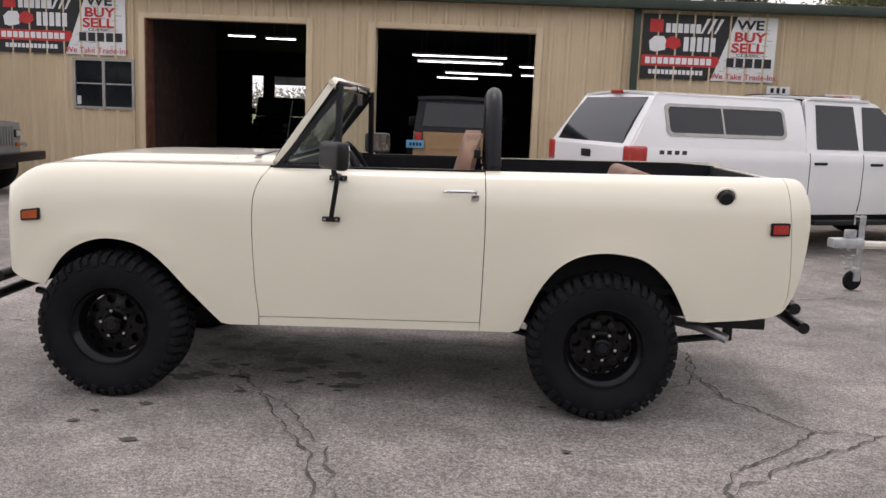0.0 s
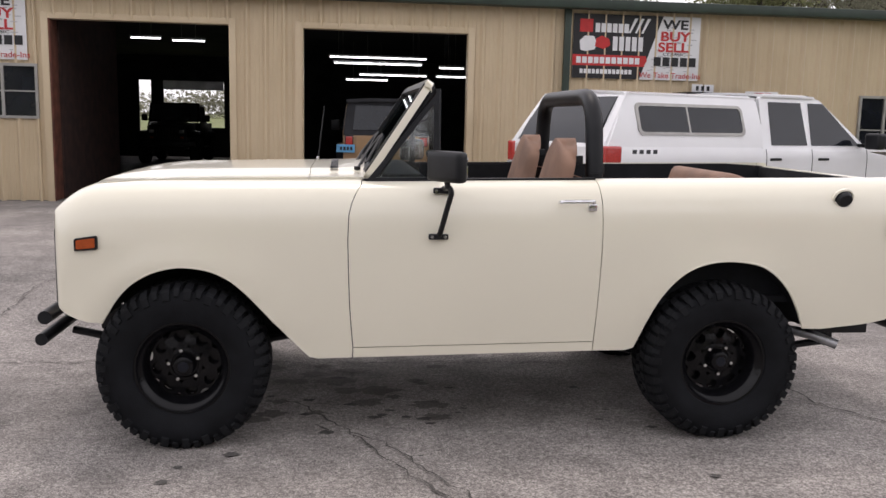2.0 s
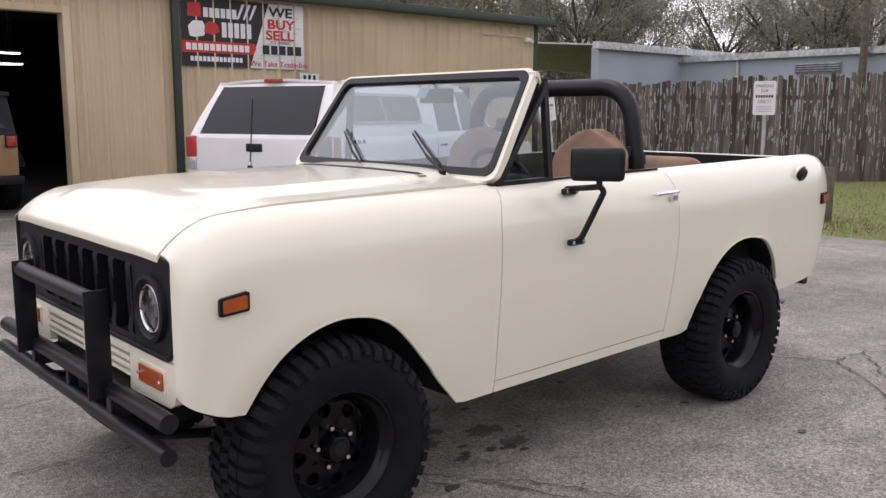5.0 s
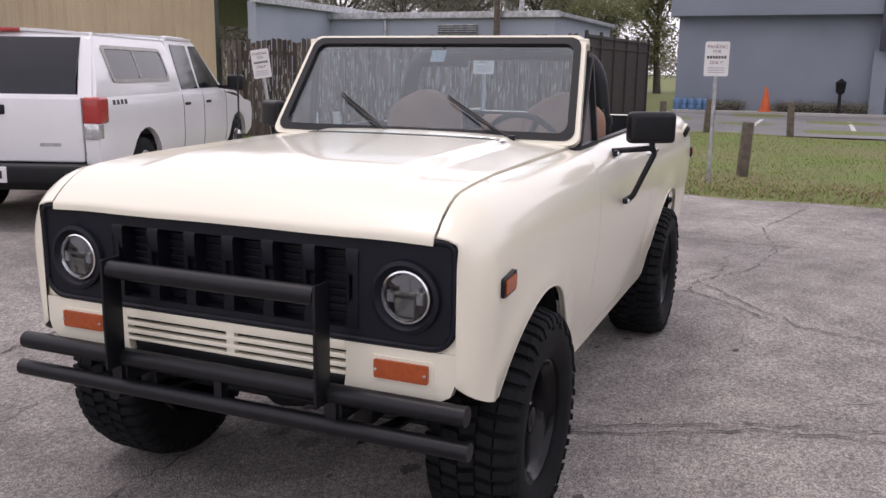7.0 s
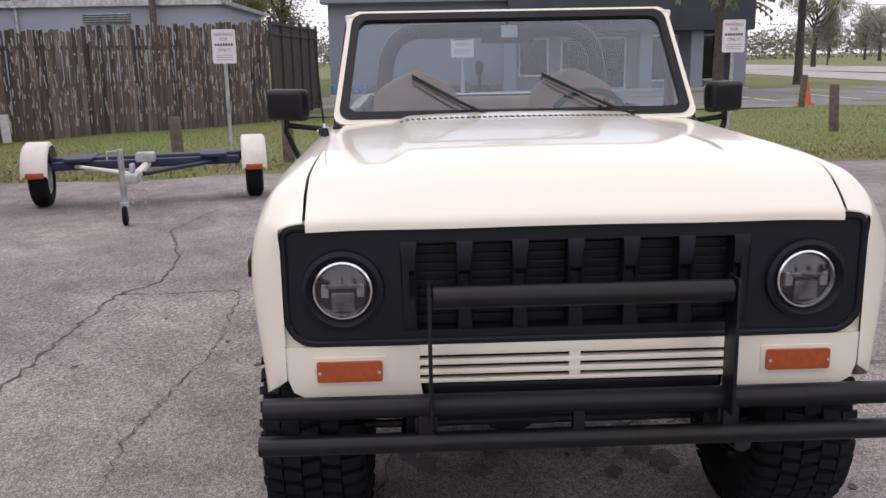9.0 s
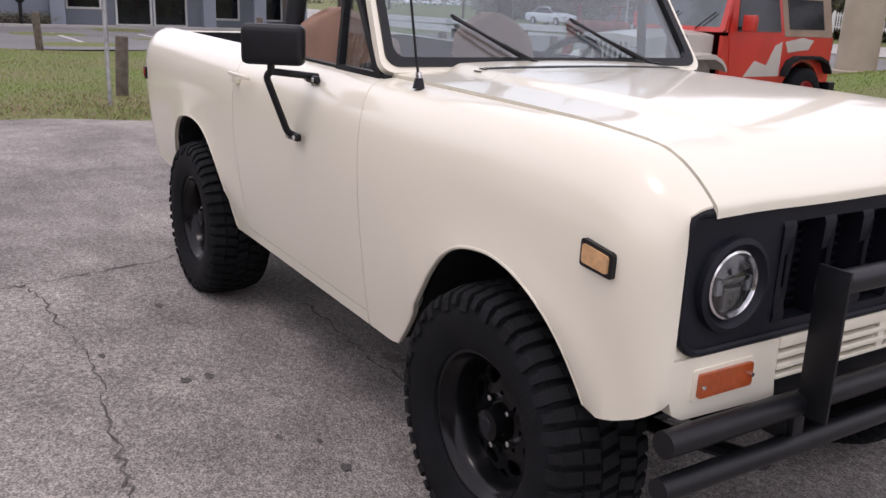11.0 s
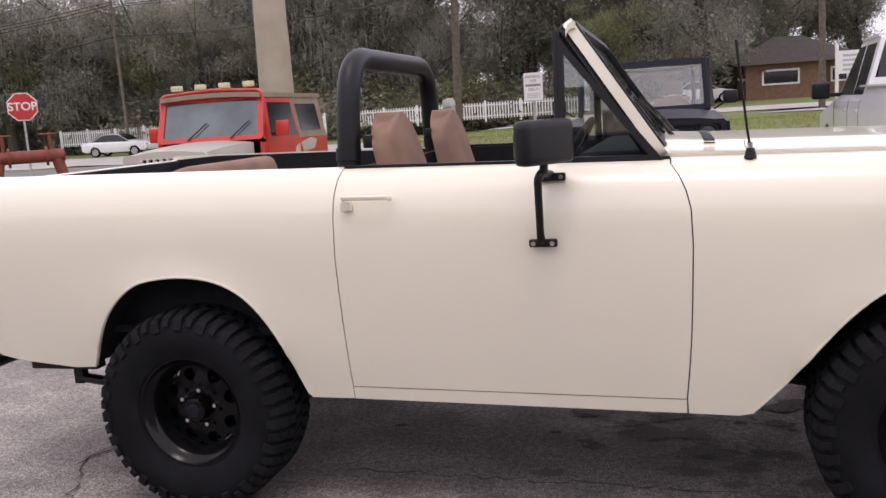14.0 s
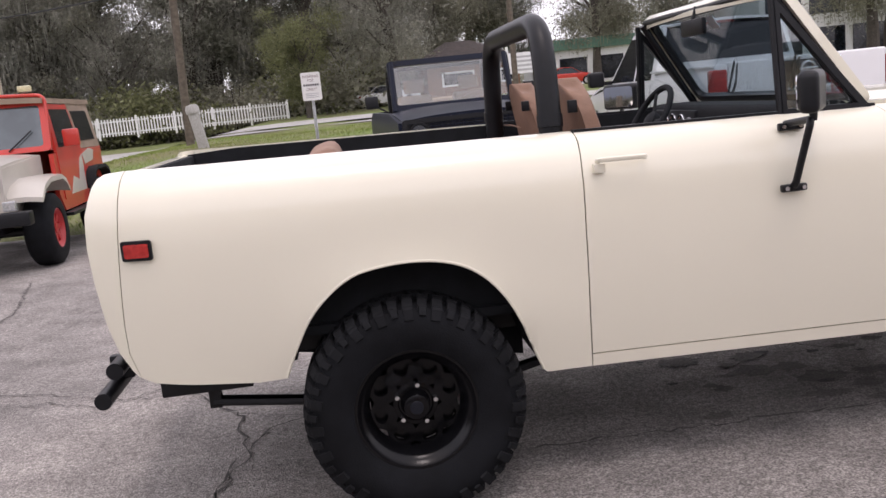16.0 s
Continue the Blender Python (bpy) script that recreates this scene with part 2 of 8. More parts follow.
def rounded(points, r, steps=5):
    """A line of points with its corners rounded."""
    pts = [Vector(p) for p in points]
    out = [pts[0]]
    for a, b, c in zip(pts, pts[1:], pts[2:]):
        u, w = (a - b), (c - b)
        k = min(r, u.length / 2, w.length / 2)
        p, q = b + u.normalized() * k, b + w.normalized() * k
        for i in range(steps + 1):
            t = i / steps
            out.append((1 - t) ** 2 * p + 2 * t * (1 - t) * b + t * t * q)
    return out + [pts[-1]]


def plate(outline, depth, to3d, cuts=(), bevel=0.0):
    """A flat polygon (u, v) given a thickness: to3d(u, v, d) lays it into space. cuts: values of u and v at which it is divided."""
    bm = bmesh.new()
    f = bm.faces.new([bm.verts.new((u, v, 0)) for u, v in outline])
    for axis, values in cuts:
        no = Vector((1, 0, 0)) if axis == "u" else Vector((0, 1, 0))
        for c in values:
            bmesh.ops.bisect_plane(bm, geom=bm.verts[:] + bm.edges[:] + bm.faces[:], plane_co=no * c, plane_no=no, dist=1e-5)
    bmesh.ops.triangulate(bm, faces=[f for f in bm.faces if len(f.verts) > 4])
    front = [(v, v.co.copy()) for v in bm.verts]
    back = {v: bm.verts.new((c.x, c.y, 1)) for v, c in front}
    rim = [e for e in bm.edges if len(e.link_faces) == 1]
    for f in bm.faces[:]:
        bm.faces.new([back[v] for v in reversed(f.verts)])
    for e in rim:
        a, b = e.verts
        bm.faces.new((a, b, back[b], back[a]))
    for v in bm.verts:
        v.co = Vector(to3d(v.co.x, v.co.y, depth * v.co.z))
    return bm


def round_rect(w, h, r, n=5, cx=0.0, cy=0.0):
    out = []
    for sx, sy, a0 in ((1, -1, -90), (1, 1, 0), (-1, 1, 90), (-1, -1, 180)):
        for k in range(n + 1):
            t = radians(a0 + 90 * k / n)
            out.append((cx + sx * (w / 2 - r) + r * math.cos(t), cy + sy * (h / 2 - r) + r * math.sin(t)))
    return out


def ring_plate(outer, inner, depth, to3d):
    """A frame between two outlines of the same count."""
    bm = bmesh.new()
    n = len(outer)
    vs = [[bm.verts.new(to3d(u, v, d)) for u, v in line] for line in (outer, inner) for d in (0, depth)]
    of, ob_, inf, inb = vs
    for k in range(n):
        j = (k + 1) % n
        bm.faces.new((of[k], of[j], inf[j], inf[k]))
        bm.faces.new((ob_[j], ob_[k], inb[k], inb[j]))
        bm.faces.new((of[j], of[k], ob_[k], ob_[j]))
        bm.faces.new((inf[k], inf[j], inb[j], inb[k]))
    return bm


def grid(us, vs, fn, thick=None):
    """A sheet fn(u, v) -> place, over lists of u and v; thick: an offset vector that gives it a back."""
    bm = bmesh.new()
    a = [[bm.verts.new(fn(u, v)) for v in vs] for u in us]
    for i in range(len(us) - 1):
        for j in range(len(vs) - 1):
            bm.faces.new((a[i][j], a[i + 1][j], a[i + 1][j + 1], a[i][j + 1]))
    if thick is not None:
        t = Vector(thick)
        b = [[bm.verts.new(v.co + t) for v in row] for row in a]
        nu, nv = len(us), len(vs)
        for i in range(nu - 1):
            for j in range(nv - 1):
                bm.faces.new((b[i][j], b[i][j + 1], b[i + 1][j + 1], b[i + 1][j]))
        for i in range(nu - 1):
            for j in (0, nv - 1):
                bm.faces.new((a[i][j], a[i + 1][j], b[i + 1][j], b[i][j]))
        for j in range(nv - 1):
            for i in (0, nu - 1):
                bm.faces.new((a[i][j], a[i][j + 1], b[i][j + 1], b[i][j]))
    return bm


def span(a, b, n):
    return [a + (b - a) * k / n for k in range(n + 1)]


def smooth01(t):
    t = max(0.0, min(1.0, t))
    return t * t * (3 - 2 * t)


def lettering(text, size, material, parent, m, name="lettering", align="CENTER", stretch=1.0, bold=0.0):
    """Writing in the built-in font, as a thin mesh."""
    cu = bpy.data.curves.new(name, "FONT")
    cu.body, cu.size, cu.align_x, cu.align_y, cu.extrude, cu.offset = text, size, align, "CENTER", 0.001, bold
    tmp = bpy.data.objects.new(name, cu)
    scene.collection.objects.link(tmp)
    bpy.context.view_layer.update()
    me = bpy.data.meshes.new_from_object(tmp.evaluated_get(bpy.context.evaluated_depsgraph_get()))
    bpy.data.objects.remove(tmp)
    me.transform(m @ Matrix.Diagonal((stretch, 1, 1, 1)))
    me.materials.clear()
    me.materials.append(material)
    ob = new(name, me)
    ob.parent = parent
    return ob

# ---- the cream off-roader ----
RAKE = 0.018
SEC_V = (0.38, 0.50, 0.60, 0.70, 0.80, 0.90, 0.98, 1.04, 1.09, 1.13, 1.16, 1.18, 1.195, 1.225, 1.27)
SEC_Y = (0.790, 0.812, 0.828, 0.842, 0.853, 0.860, 0.861, 0.857, 0.847, 0.832, 0.812, 0.792, 0.768, 0.737, 0.703)
SEC_Z = (0.38, 0.50, 0.60, 0.70, 0.80, 0.90, 0.98, 1.04, 1.09, 1.13, 1.16, 1.18, 1.195, 1.206, 1.211)


def nose_drop(x):
    return 0.030 * max(0.0, (-0.10 - x) / 0.45) ** 1.5 + 0.086 * max(0.0, min(1.05, (-0.36 - x) / 0.19)) ** 2


def skin(side):
    """The curved flank: u runs along the car, v up its side; d goes inwards."""
    def to3d(u, v, d):
        y, z = float(np.interp(v, SEC_V, SEC_Y)), float(np.interp(v, SEC_V, SEC_Z))
        if u < 0.0:
            y -= 0.006 * min(1.0, -u / 0.45) ** 2 * smooth01((1.25 - v) / 0.1)
        if u > 3.28:
            y -= 0.075 * ((u - 3.28) / 0.27) ** 2
        x = u
        if u < -0.45:
            t = min(1.0, (-0.45 - u) / 0.14) * math.pi / 2
            rim = min(0.768, y)
            d *= 0.25
            x, y = -0.45 - 0.095 * math.sin(t), rim + (y - rim) * math.cos(t)
        z -= nose_drop(x) * smooth01((v - 0.80) / 0.36)
        # soft swelling over the wheel openings
        for cx, cz in ((0.0, 0.42), (2.54, 0.40)):
            r = math.hypot(u - cx, (v - cz) * 1.05)
            y += 0.014 * math.exp(-((r - 0.46) / 0.05) ** 2) * (1 if v > 0.55 else 0)
        fold = smooth01((v - 1.12) / 0.10)
        y -= d * (1 - fold)
        return (x, side * y, z - d * fold + RAKE * x)
    return to3d


ARCH_F = [(-0.35, 0.583), (-0.325, 0.625), (-0.29, 0.68), (-0.242, 0.738), (-0.18, 0.786), (-0.10, 0.822), (-0.01, 0.838), (0.08, 0.83), (0.15, 0.81),
          (0.22, 0.77), (0.29, 0.705), (0.37, 0.615), (0.47, 0.500), (0.568, 0.396)]
ARCH_R = [(2.105, 0.40), (2.138, 0.485), (2.18, 0.59), (2.225, 0.67), (2.28, 0.738), (2.346, 0.787), (2.43, 0.818), (2.53, 0.828), (2.63, 0.818), (2.711, 0.796),
          (2.79, 0.742), (2.862, 0.664), (2.92, 0.565), (2.962, 0.478)]


def fine(pts, n=3):
    """The same curve with n times as many points."""
    out = []
    for i in range(len(pts) - 1):
        p0, p1, p2, p3 = pts[max(0, i - 1)], pts[i], pts[i + 1], pts[min(len(pts) - 1, i + 2)]
        for k in range(n):
            t = k / n
            out.append(tuple(0.5 * (2 * b + (c - a) * t + (2 * a - 5 * b + 4 * c - d) * t * t + (3 * b - a - 3 * c + d) * t ** 3) for a, b, c, d in zip(p0, p1, p2, p3)))
    return out + [pts[-1]]


ARCH_F, ARCH_R = fine(ARCH_F), fine(ARCH_R)
DOOR_FRONT = [(0.765, 0.44), (0.755, 0.55), (0.748, 0.65), (0.742, 0.80), (0.738, 0.95), (0.742, 1.06), (0.755, 1.115), (0.775, 1.16), (0.80, 1.195)]
DOOR_REAR = [(1.905, 0.44), (1.908, 0.60), (1.910, 0.90), (1.906, 1.10), (1.899, 1.195)]
GAP = 0.0042
CUTS_V = ("v", [0.5, 0.6, 0.7, 0.76, 0.8, 0.84, 0.88, 0.92, 0.96, 1.0, 1.03, 1.06, 1.085, 1.11, 1.13, 1.15, 1.165, 1.18, 1.195, 1.21, 1.225, 1.24])


def body_part(name, bm, material, parent, label="", angle=38):
    for v in bm.verts:
        v.co.z += RAKE * v.co.x
    return part(name, bm, material, parent, label, angle)


def build_tyre():
    """A mud-terrain tyre: carcass and blocks of tread in staggered rows, about the y axis; +y is the outer side."""
    R, W = 0.372, 0.145
    prof = [(0.205, -0.10), (0.215, -0.128), (0.25, -0.146), (0.30, -0.150), (0.335, -0.143), (0.356, -0.128), (0.364, -0.10), (0.367, 0.0)]
    prof = prof + [(r, -a) for r, a in reversed(prof[:-1])]
    carcass = lathe(prof, 64, "y", cap=False)
    blocks = bmesh.new()
    n = 46
    for k in range(n):
        for row, (a0, a1, lean, off) in enumerate(((-0.138, -0.088, 0.10, 0.0), (-0.082, -0.030, -0.35, 0.5), (-0.024, 0.026, 0.4, 0.1),
                                                   (0.032, 0.082, -0.35, 0.6), (0.088, 0.138, -0.10, 0.5))):
            t = 2 * math.pi * (k + off) / n
            w = 0.0185 if (k + row) % 2 else 0.0165
            deep = 0.010 if row in (0, 4) else 0.0
            vs = []
            for r in (R - 0.012, R + 0.013 - deep * 0.2):
                for a, s in ((a0, -1), (a0, 1), (a1, 1), (a1, -1)):
                    ang = t + s * w / R * (0.92 if r > R else 1.05) + lean * (a - (a0 + a1) / 2) / R * 0.5
                    rr = r - (0.016 if row in (0, 4) and abs(a) > 0.12 else 0)
                    vs.append(blocks.verts.new((rr * math.cos(ang), a, rr * math.sin(ang))))
            for q in ((4, 5, 6, 7), (0, 1, 5, 4), (1, 2, 6, 5), (2, 3, 7, 6), (3, 0, 4, 7)):
                blocks.faces.new([vs[i] for i in q])
        # lugs on the shoulders of both sidewalls
        for s in (-1, 1):
            t = 2 * math.pi * (k + (0.5 if s > 0 else 0.0)) / n
            w = 0.016 if k % 2 else 0.011
            r0 = 0.318 if k % 2 else 0.334
            vs = []
            for r, y, g in ((r0, 0.1465, 1.0), (0.352, 0.138, 1.0), (0.366, 0.124, 1.0)):
                for e in (-1, 1):
                    for out in (0.0, 0.0075):
                        ang = t + e * w / 0.35
                        vs.append(blocks.verts.new(((r + out * 0.7) * math.cos(ang), s * (y + out), (r + out * 0.7) * math.sin(ang))))
            for a, b in ((0, 4), (4, 8)):
                for i, j in ((1, 3), (0, 1), (2, 3)):
                    blocks.faces.new((vs[a + i], vs[a + j], vs[b + j], vs[b + i]))
            blocks.faces.new((vs[0], vs[1], vs[3], vs[2]))
    return carcass, blocks


def build_wheel_meshes():
    rim = lathe([(0.198, -0.11), (0.212, -0.118), (0.213, -0.10), (0.192, -0.085), (0.180, -0.03), (0.176, 0.04), (0.192, 0.085), (0.196, 0.098), (0.214, 0.104),
                 (0.218, 0.113), (0.214, 0.120), (0.203, 0.118), (0.195, 0.106), (0.186, 0.098), (0.178, 0.092), (0.170, 0.078), (0.163, 0.045), (0.158, 0.028)], 56, "y", cap=False)
    # the dished disc with round holes
    disc = bmesh.new()
    holes, seg = 8, 56
    for k in range(holes):
        t0 = 2 * math.pi * k / holes
        def at(r, t, d=0.0):
            y = 0.03 + 0.016 * math.exp(-((r - 0.085) / 0.035) ** 2) - d
            return disc.verts.new((r * math.cos(t), y, r * math.sin(t)))
        n = 12
        outer, inner, back = [], [], []
        hw = math.pi / holes
        for j in range(n):
            a = 2 * math.pi * j / n
            ca, sa = math.cos(a), math.sin(a)
            m = max(abs(ca), abs(sa))
            outer.append(at(0.118 + 0.042 * ca / m, t0 + hw * sa / m))
            inner.append(at(0.128 + 0.024 * ca, t0 + (0.027 + 0.004 * ca) * sa / 0.128))
            back.append(at(0.128 + 0.0225 * ca, t0 + (0.0255 + 0.004 * ca) * sa / 0.128, 0.02))
        for j in range(n):
            i = (j + 1) % n
            disc.faces.new((outer[j], outer[i], inner[i], inner[j]))
            disc.faces.new((inner[j], inner[i], back[i], back[j]))
    bmesh.ops.remove_doubles(disc, verts=disc.verts, dist=0.0008)
    hub = lathe([(0.078, 0.043), (0.062, 0.047), (0.058, 0.042), (0.052, 0.042), (0.047, 0.078), (0.043, 0.092), (0.034, 0.096), (0.0001, 0.096)], 32, "y", cap=False)
    join(rim, disc)
    join(rim, hub)
    drum = lathe([(0.0001, 0.0), (0.15, 0.0), (0.155, -0.01), (0.155, -0.07), (0.0001, -0.07)], 32, "y", cap=False)
    join(rim, drum)
    tyre, blocks = build_tyre()
    cap = lathe([(0.024, 0.0965), (0.022, 0.099), (0.0001, 0.0995)], 20, "y", cap=False)
    nut = lathe([(0.0105, 0.042), (0.0105, 0.062), (0.008, 0.068), (0.0001, 0.069)], 6, "y", cap=False)
    return (mesh_of("rim", rim, RIM, 30), mesh_of("tyre", tyre, RUBBER), mesh_of("tread", blocks, WORN, 20), mesh_of("center_cap", cap, GRILLE), mesh_of("lug_nut", nut, CHROME))


def place_mesh(name, me, parent, m):
    ob = new(name, me)
    ob.parent = parent
    ob.matrix_basis = m
    return ob


def build_scout():
    car = thing("off_road_vehicle", "cream open-top two-door off-roader with black bull bar on asphalt", "car")
    rim, tyre, tread, cap, nut = build_wheel_meshes()
    for x, y, rz, spin in ((0, -0.735, 180, 10), (2.54, -0.735, 180, 40), (0.012, 0.735, 0, 25), (2.54, 0.735, 0, 62)):
        w = place_mesh("wheel", rim, car, pose(x, y, 0.375, 0, 0, rz) @ pose(0, 0, 0, 0, spin, 0))
        w["label"] = "gloss black steel wheel with round holes"
        t = place_mesh("tyre", tyre, w, Matrix())
        tr = place_mesh("tread", tread, w, Matrix())
        tr["label"] = "chunky worn tread blocks"
        place_mesh("center_cap", cap, w, Matrix())["label"] = "black centre cap"
        for k in range(5):
            a = 2 * math.pi * k / 5 + 0.3
            place_mesh("lug_nut", nut, w, pose(0.07 * math.cos(a), 0, 0.07 * math.sin(a)))

    for side, tag in ((-1, "driver"), (1, "passenger")):
        to3d = skin(side)
        arch_f, arch_r = ARCH_F, ARCH_R
        if side > 0:
            arch_f = [(u, v + 0.026 * smooth01((v - 0.45) / 0.25)) for u, v in ARCH_F]
            arch_r = [(u - 0.025 * smooth01((2.65 - u) / 0.3), v + 0.014 * smooth01((v - 0.45) / 0.25)) for u, v in ARCH_R]
        front = [(-0.59, 0.675), (-0.55, 0.655), (-0.50, 0.630), (-0.45, 0.607), (-0.40, 0.592)] + arch_f + [(0.605, 0.388), (0.762 - GAP, 0.389)] + \
                [(u - GAP, v) for u, v in DOOR_FRONT] + [(0.80 - GAP, 1.27), (-0.59, 1.27)]
        fender = part("front_fender", plate(front, 0.02, to3d, [CUTS_V, ("u", [-0.57, -0.55, -0.53, -0.51, -0.49, -0.47, -0.45, -0.42, -0.38, -0.33, -0.28, -0.22, -0.15, -0.05, 0.05, 0.15, 0.25, 0.35, 0.45, 0.6])]), CREAM, car)
        part("arch_lip", tube([Vector(to3d(u, v + 0.002, 0.004)) for u, v in arch_f], 0.006, 8), CREAM, fender)
        door_line = DOOR_FRONT + [(0.80, 1.24), (1.899, 1.24)] + DOOR_REAR[::-1]
        door = part("door", plate(door_line, 0.035, to3d, [CUTS_V, ("u", [0.9, 1.1, 1.3, 1.5, 1.7])]), CREAM, car)
        sill = part("rocker_panel", plate([(0.765, 0.389), (1.905, 0.391), (1.905, 0.44 - GAP), (0.765, 0.44 - GAP)], 0.06, to3d, [("u", [1.0, 1.3, 1.6])]), CREAM, car)
        rear = [(u + GAP, v) for u, v in DOOR_REAR][::-1] + [(1.908, 0.391), (2.07, 0.389)] + arch_r + \
               [(3.05, 0.474), (3.25, 0.492), (3.39, 0.512), (3.432, 0.532)]
        seam = [(3.455, 0.62), (3.452, 0.72), (3.436, 0.88), (3.42, 1.02), (3.408, 1.13), (3.40, 1.195), (3.40, 1.27)]
        rear_line = [(1.899 + GAP, 1.27)] + rear + seam
        quarter = part("rear_quarter_panel", plate(rear_line, 0.02, to3d, [CUTS_V, ("u", [2.1, 2.2, 2.3, 2.4, 2.5, 2.6, 2.7, 2.8, 2.9, 3.0, 3.15, 3.28, 3.33, 3.38, 3.42])]), CREAM, car)
        part("arch_lip", tube([Vector(to3d(u, v + 0.002, 0.004)) for u, v in arch_r], 0.006, 8), CREAM, quarter)
        corner = [(3.434, 0.532), (3.458, 0.62), (3.455, 0.72), (3.439, 0.88), (3.423, 1.02), (3.411, 1.13), (3.403, 1.195), (3.403, 1.27)] + \
                 [(3.46, 1.24), (3.50, 1.17), (3.528, 1.08), (3.535, 0.98), (3.53, 0.86), (3.515, 0.72), (3.49, 0.62), (3.455, 0.555)]
        part("rear_corner_panel", plate(corner, 0.03, to3d, [CUTS_V, ("u", [3.44, 3.46, 3.48, 3.5, 3.515])]), CREAM, car)
        # dark liners behind the gaps and in the wheel openings
        part("inner_panel", plate([(0.70, 0.42), (1.98, 0.42), (1.98, 1.17), (0.72, 1.17)], 0.01, lambda u, v, d, s=side: (u, s * (float(np.interp(v, SEC_V, SEC_Y)) - 0.045 - d), v + RAKE * u),
                                  [CUTS_V]), MATTE, car)
        for cx, arch, x0, x1 in ((0.0, arch_f, -0.36, 0.60), (2.54, arch_r, 2.10, 2.99)):
            us = [u for u, v in arch]
            fn = lambda k, w, arch=arch, s=side: (arch[int(k)][0], s * (0.40 + w * (float(np.interp(arch[int(k)][1], SEC_V, SEC_Y)) - 0.43)), arch[int(k)][1] + 0.012 + RAKE * arch[int(k)][0])
            part("wheel_well", grid(range(len(arch)), [0.0, 0.5, 1.0], fn, (0, 0, 0.012)), MATTE, car)
            part("well_wall", plate([(arch[0][0], arch[0][1] - 0.05)] + [(u, v + 0.012) for u, v in arch] + [(arch[-1][0], arch[-1][1] - 0.02)], 0.012,
                                    lambda u, v, d, s=side: (u, s * (0.42 - d), v + RAKE * u)), MATTE, car)
        # door furniture
        hy = 0.858
        lock = part("door_handle", join(tube(rounded([(1.70, side * hy, 1.125), (1.70, side * (hy + 0.030), 1.13), (1.86, side * (hy + 0.030), 1.13), (1.86, side * hy, 1.122)], 0.015), 0.0075, 8, flat=1.2),
                                        box(1.835, 1.875, side * (hy + 0.004) - 0.012, side * (hy + 0.004) + 0.012, 1.085, 1.118, 0.006)), CHROME if side < 0 else CREAM, door, "slim pull handle with a push button")
        for v in lock.data.vertices:
            v.co.z += RAKE * v.co.x - 0.012
        vent = [(0.815, 1.2), (1.145, 1.205), (1.145, 1.61)]
        lay = lambda u, v, d, s=side: (u, s * (0.742 - 0.10 * (v - 1.2) - d), v + RAKE * u)
        inner = [(0.865, 1.222), (1.128, 1.222), (1.128, 1.555)]
        body_frame = part("vent_window_frame", ring_plate(vent, inner, 0.028, lay), BLACK, door, "black quarter-window frame")
        pane = part("vent_glass", plate(inner, 0.004, lambda u, v, d: lay(u, v, 0.012 + d)), CLEAR, door)
        pane.visible_shadow = False
        part("window_channel", tube([lay(1.15, 1.195, 0.014), lay(1.15, 1.625, 0.014)], 0.013, 8), BLACK, door)
        part("belt_trim", plate([(0.80, 1.215), (1.90, 1.215), (1.90, 1.228), (0.80, 1.228)], 0.03, lambda u, v, d, s=side: (u, s * (0.735 - d), v + RAKE * u - 0.012)), BLACK, door)
        # truck mirror on a bent arm
        mirror = part("side_mirror", box(-0.035, 0.030, -0.108, 0.108, -0.068, 0.068, 0.026, 3), BLACK, car, "black truck-style mirror housing")
        mirror.matrix_basis = pose(1.165, side * 0.965, 1.305, 0, 0, -side * 36)
        face = part("mirror_glass", plate(round_rect(0.185, 0.108, 0.02), 0.003, lambda u, v, d: (0.0315 + d, u, v)), MIRROR, mirror)
        foot_x = 1.142 if side < 0 else 1.192
        arm_bits = tube(rounded([(foot_x, side * 0.875, 0.985), (foot_x + 0.004, side * 0.905, 1.0), (1.185, side * 0.985, 1.195), (1.175, side * 0.975, 1.215), (1.17, side * 0.80, 1.195)], 0.018), 0.0125, 10)
        join(arm_bits, cyl((1.168, side * 0.975, 1.21), (1.165, side * 0.975, 1.24), 0.013, 10))
        arm = part("mirror_arm", arm_bits, BLACK, car)
        for bx, by, bz in ((foot_x, 0.872, 0.985), (1.165, 0.812, 1.188)):
            yy = side * by
            bracket = part("mirror_bracket", box(bx - 0.045, bx + 0.045, min(yy, yy + side * 0.022), max(yy, yy + side * 0.022), bz - 0.013, bz + 0.013, 0.007), BLACK, arm)
            for s in (-0.03, 0.03):
                part("bolt", cyl((bx + s, yy + side * 0.018, bz), (bx + s, yy + side * 0.028, bz), 0.008, 8), CHROME, arm)
        # lamps on the flanks
        for mx, mz, lens, name in ((-0.393, 0.957 if side < 0 else 0.974, AMBER, "front_side_marker"), (3.367, 0.966, REDLENS, "rear_side_marker")):
            bez = part(name, plate(round_rect(0.098, 0.064, 0.008), -0.012, lambda u, v, d: to3d(mx + u, mz + v, d)), BLACK, car, "side marker lamp with a black bezel")
            part("lens", plate(round_rect(0.078, 0.044, 0.006), -0.006, lambda u, v, d: to3d(mx + u, mz + v, d - 0.011)), PALEAMBER if lens is AMBER and side > 0 else lens, bez)
    cap3 = skin(-1)
    gas = part("fuel_cap", moved(lathe([(0.0001, 0.024), (0.030, 0.024), (0.036, 0.018), (0.038, 0.008), (0.038, 0.0), (0.046, -0.001)], 28, "y", cap=False), Matrix.Translation((3.09, -0.846, 1.176)) @ pose(0, 0, 0, -22, 0, 180)), BLACK, car, "round black fuel cap")
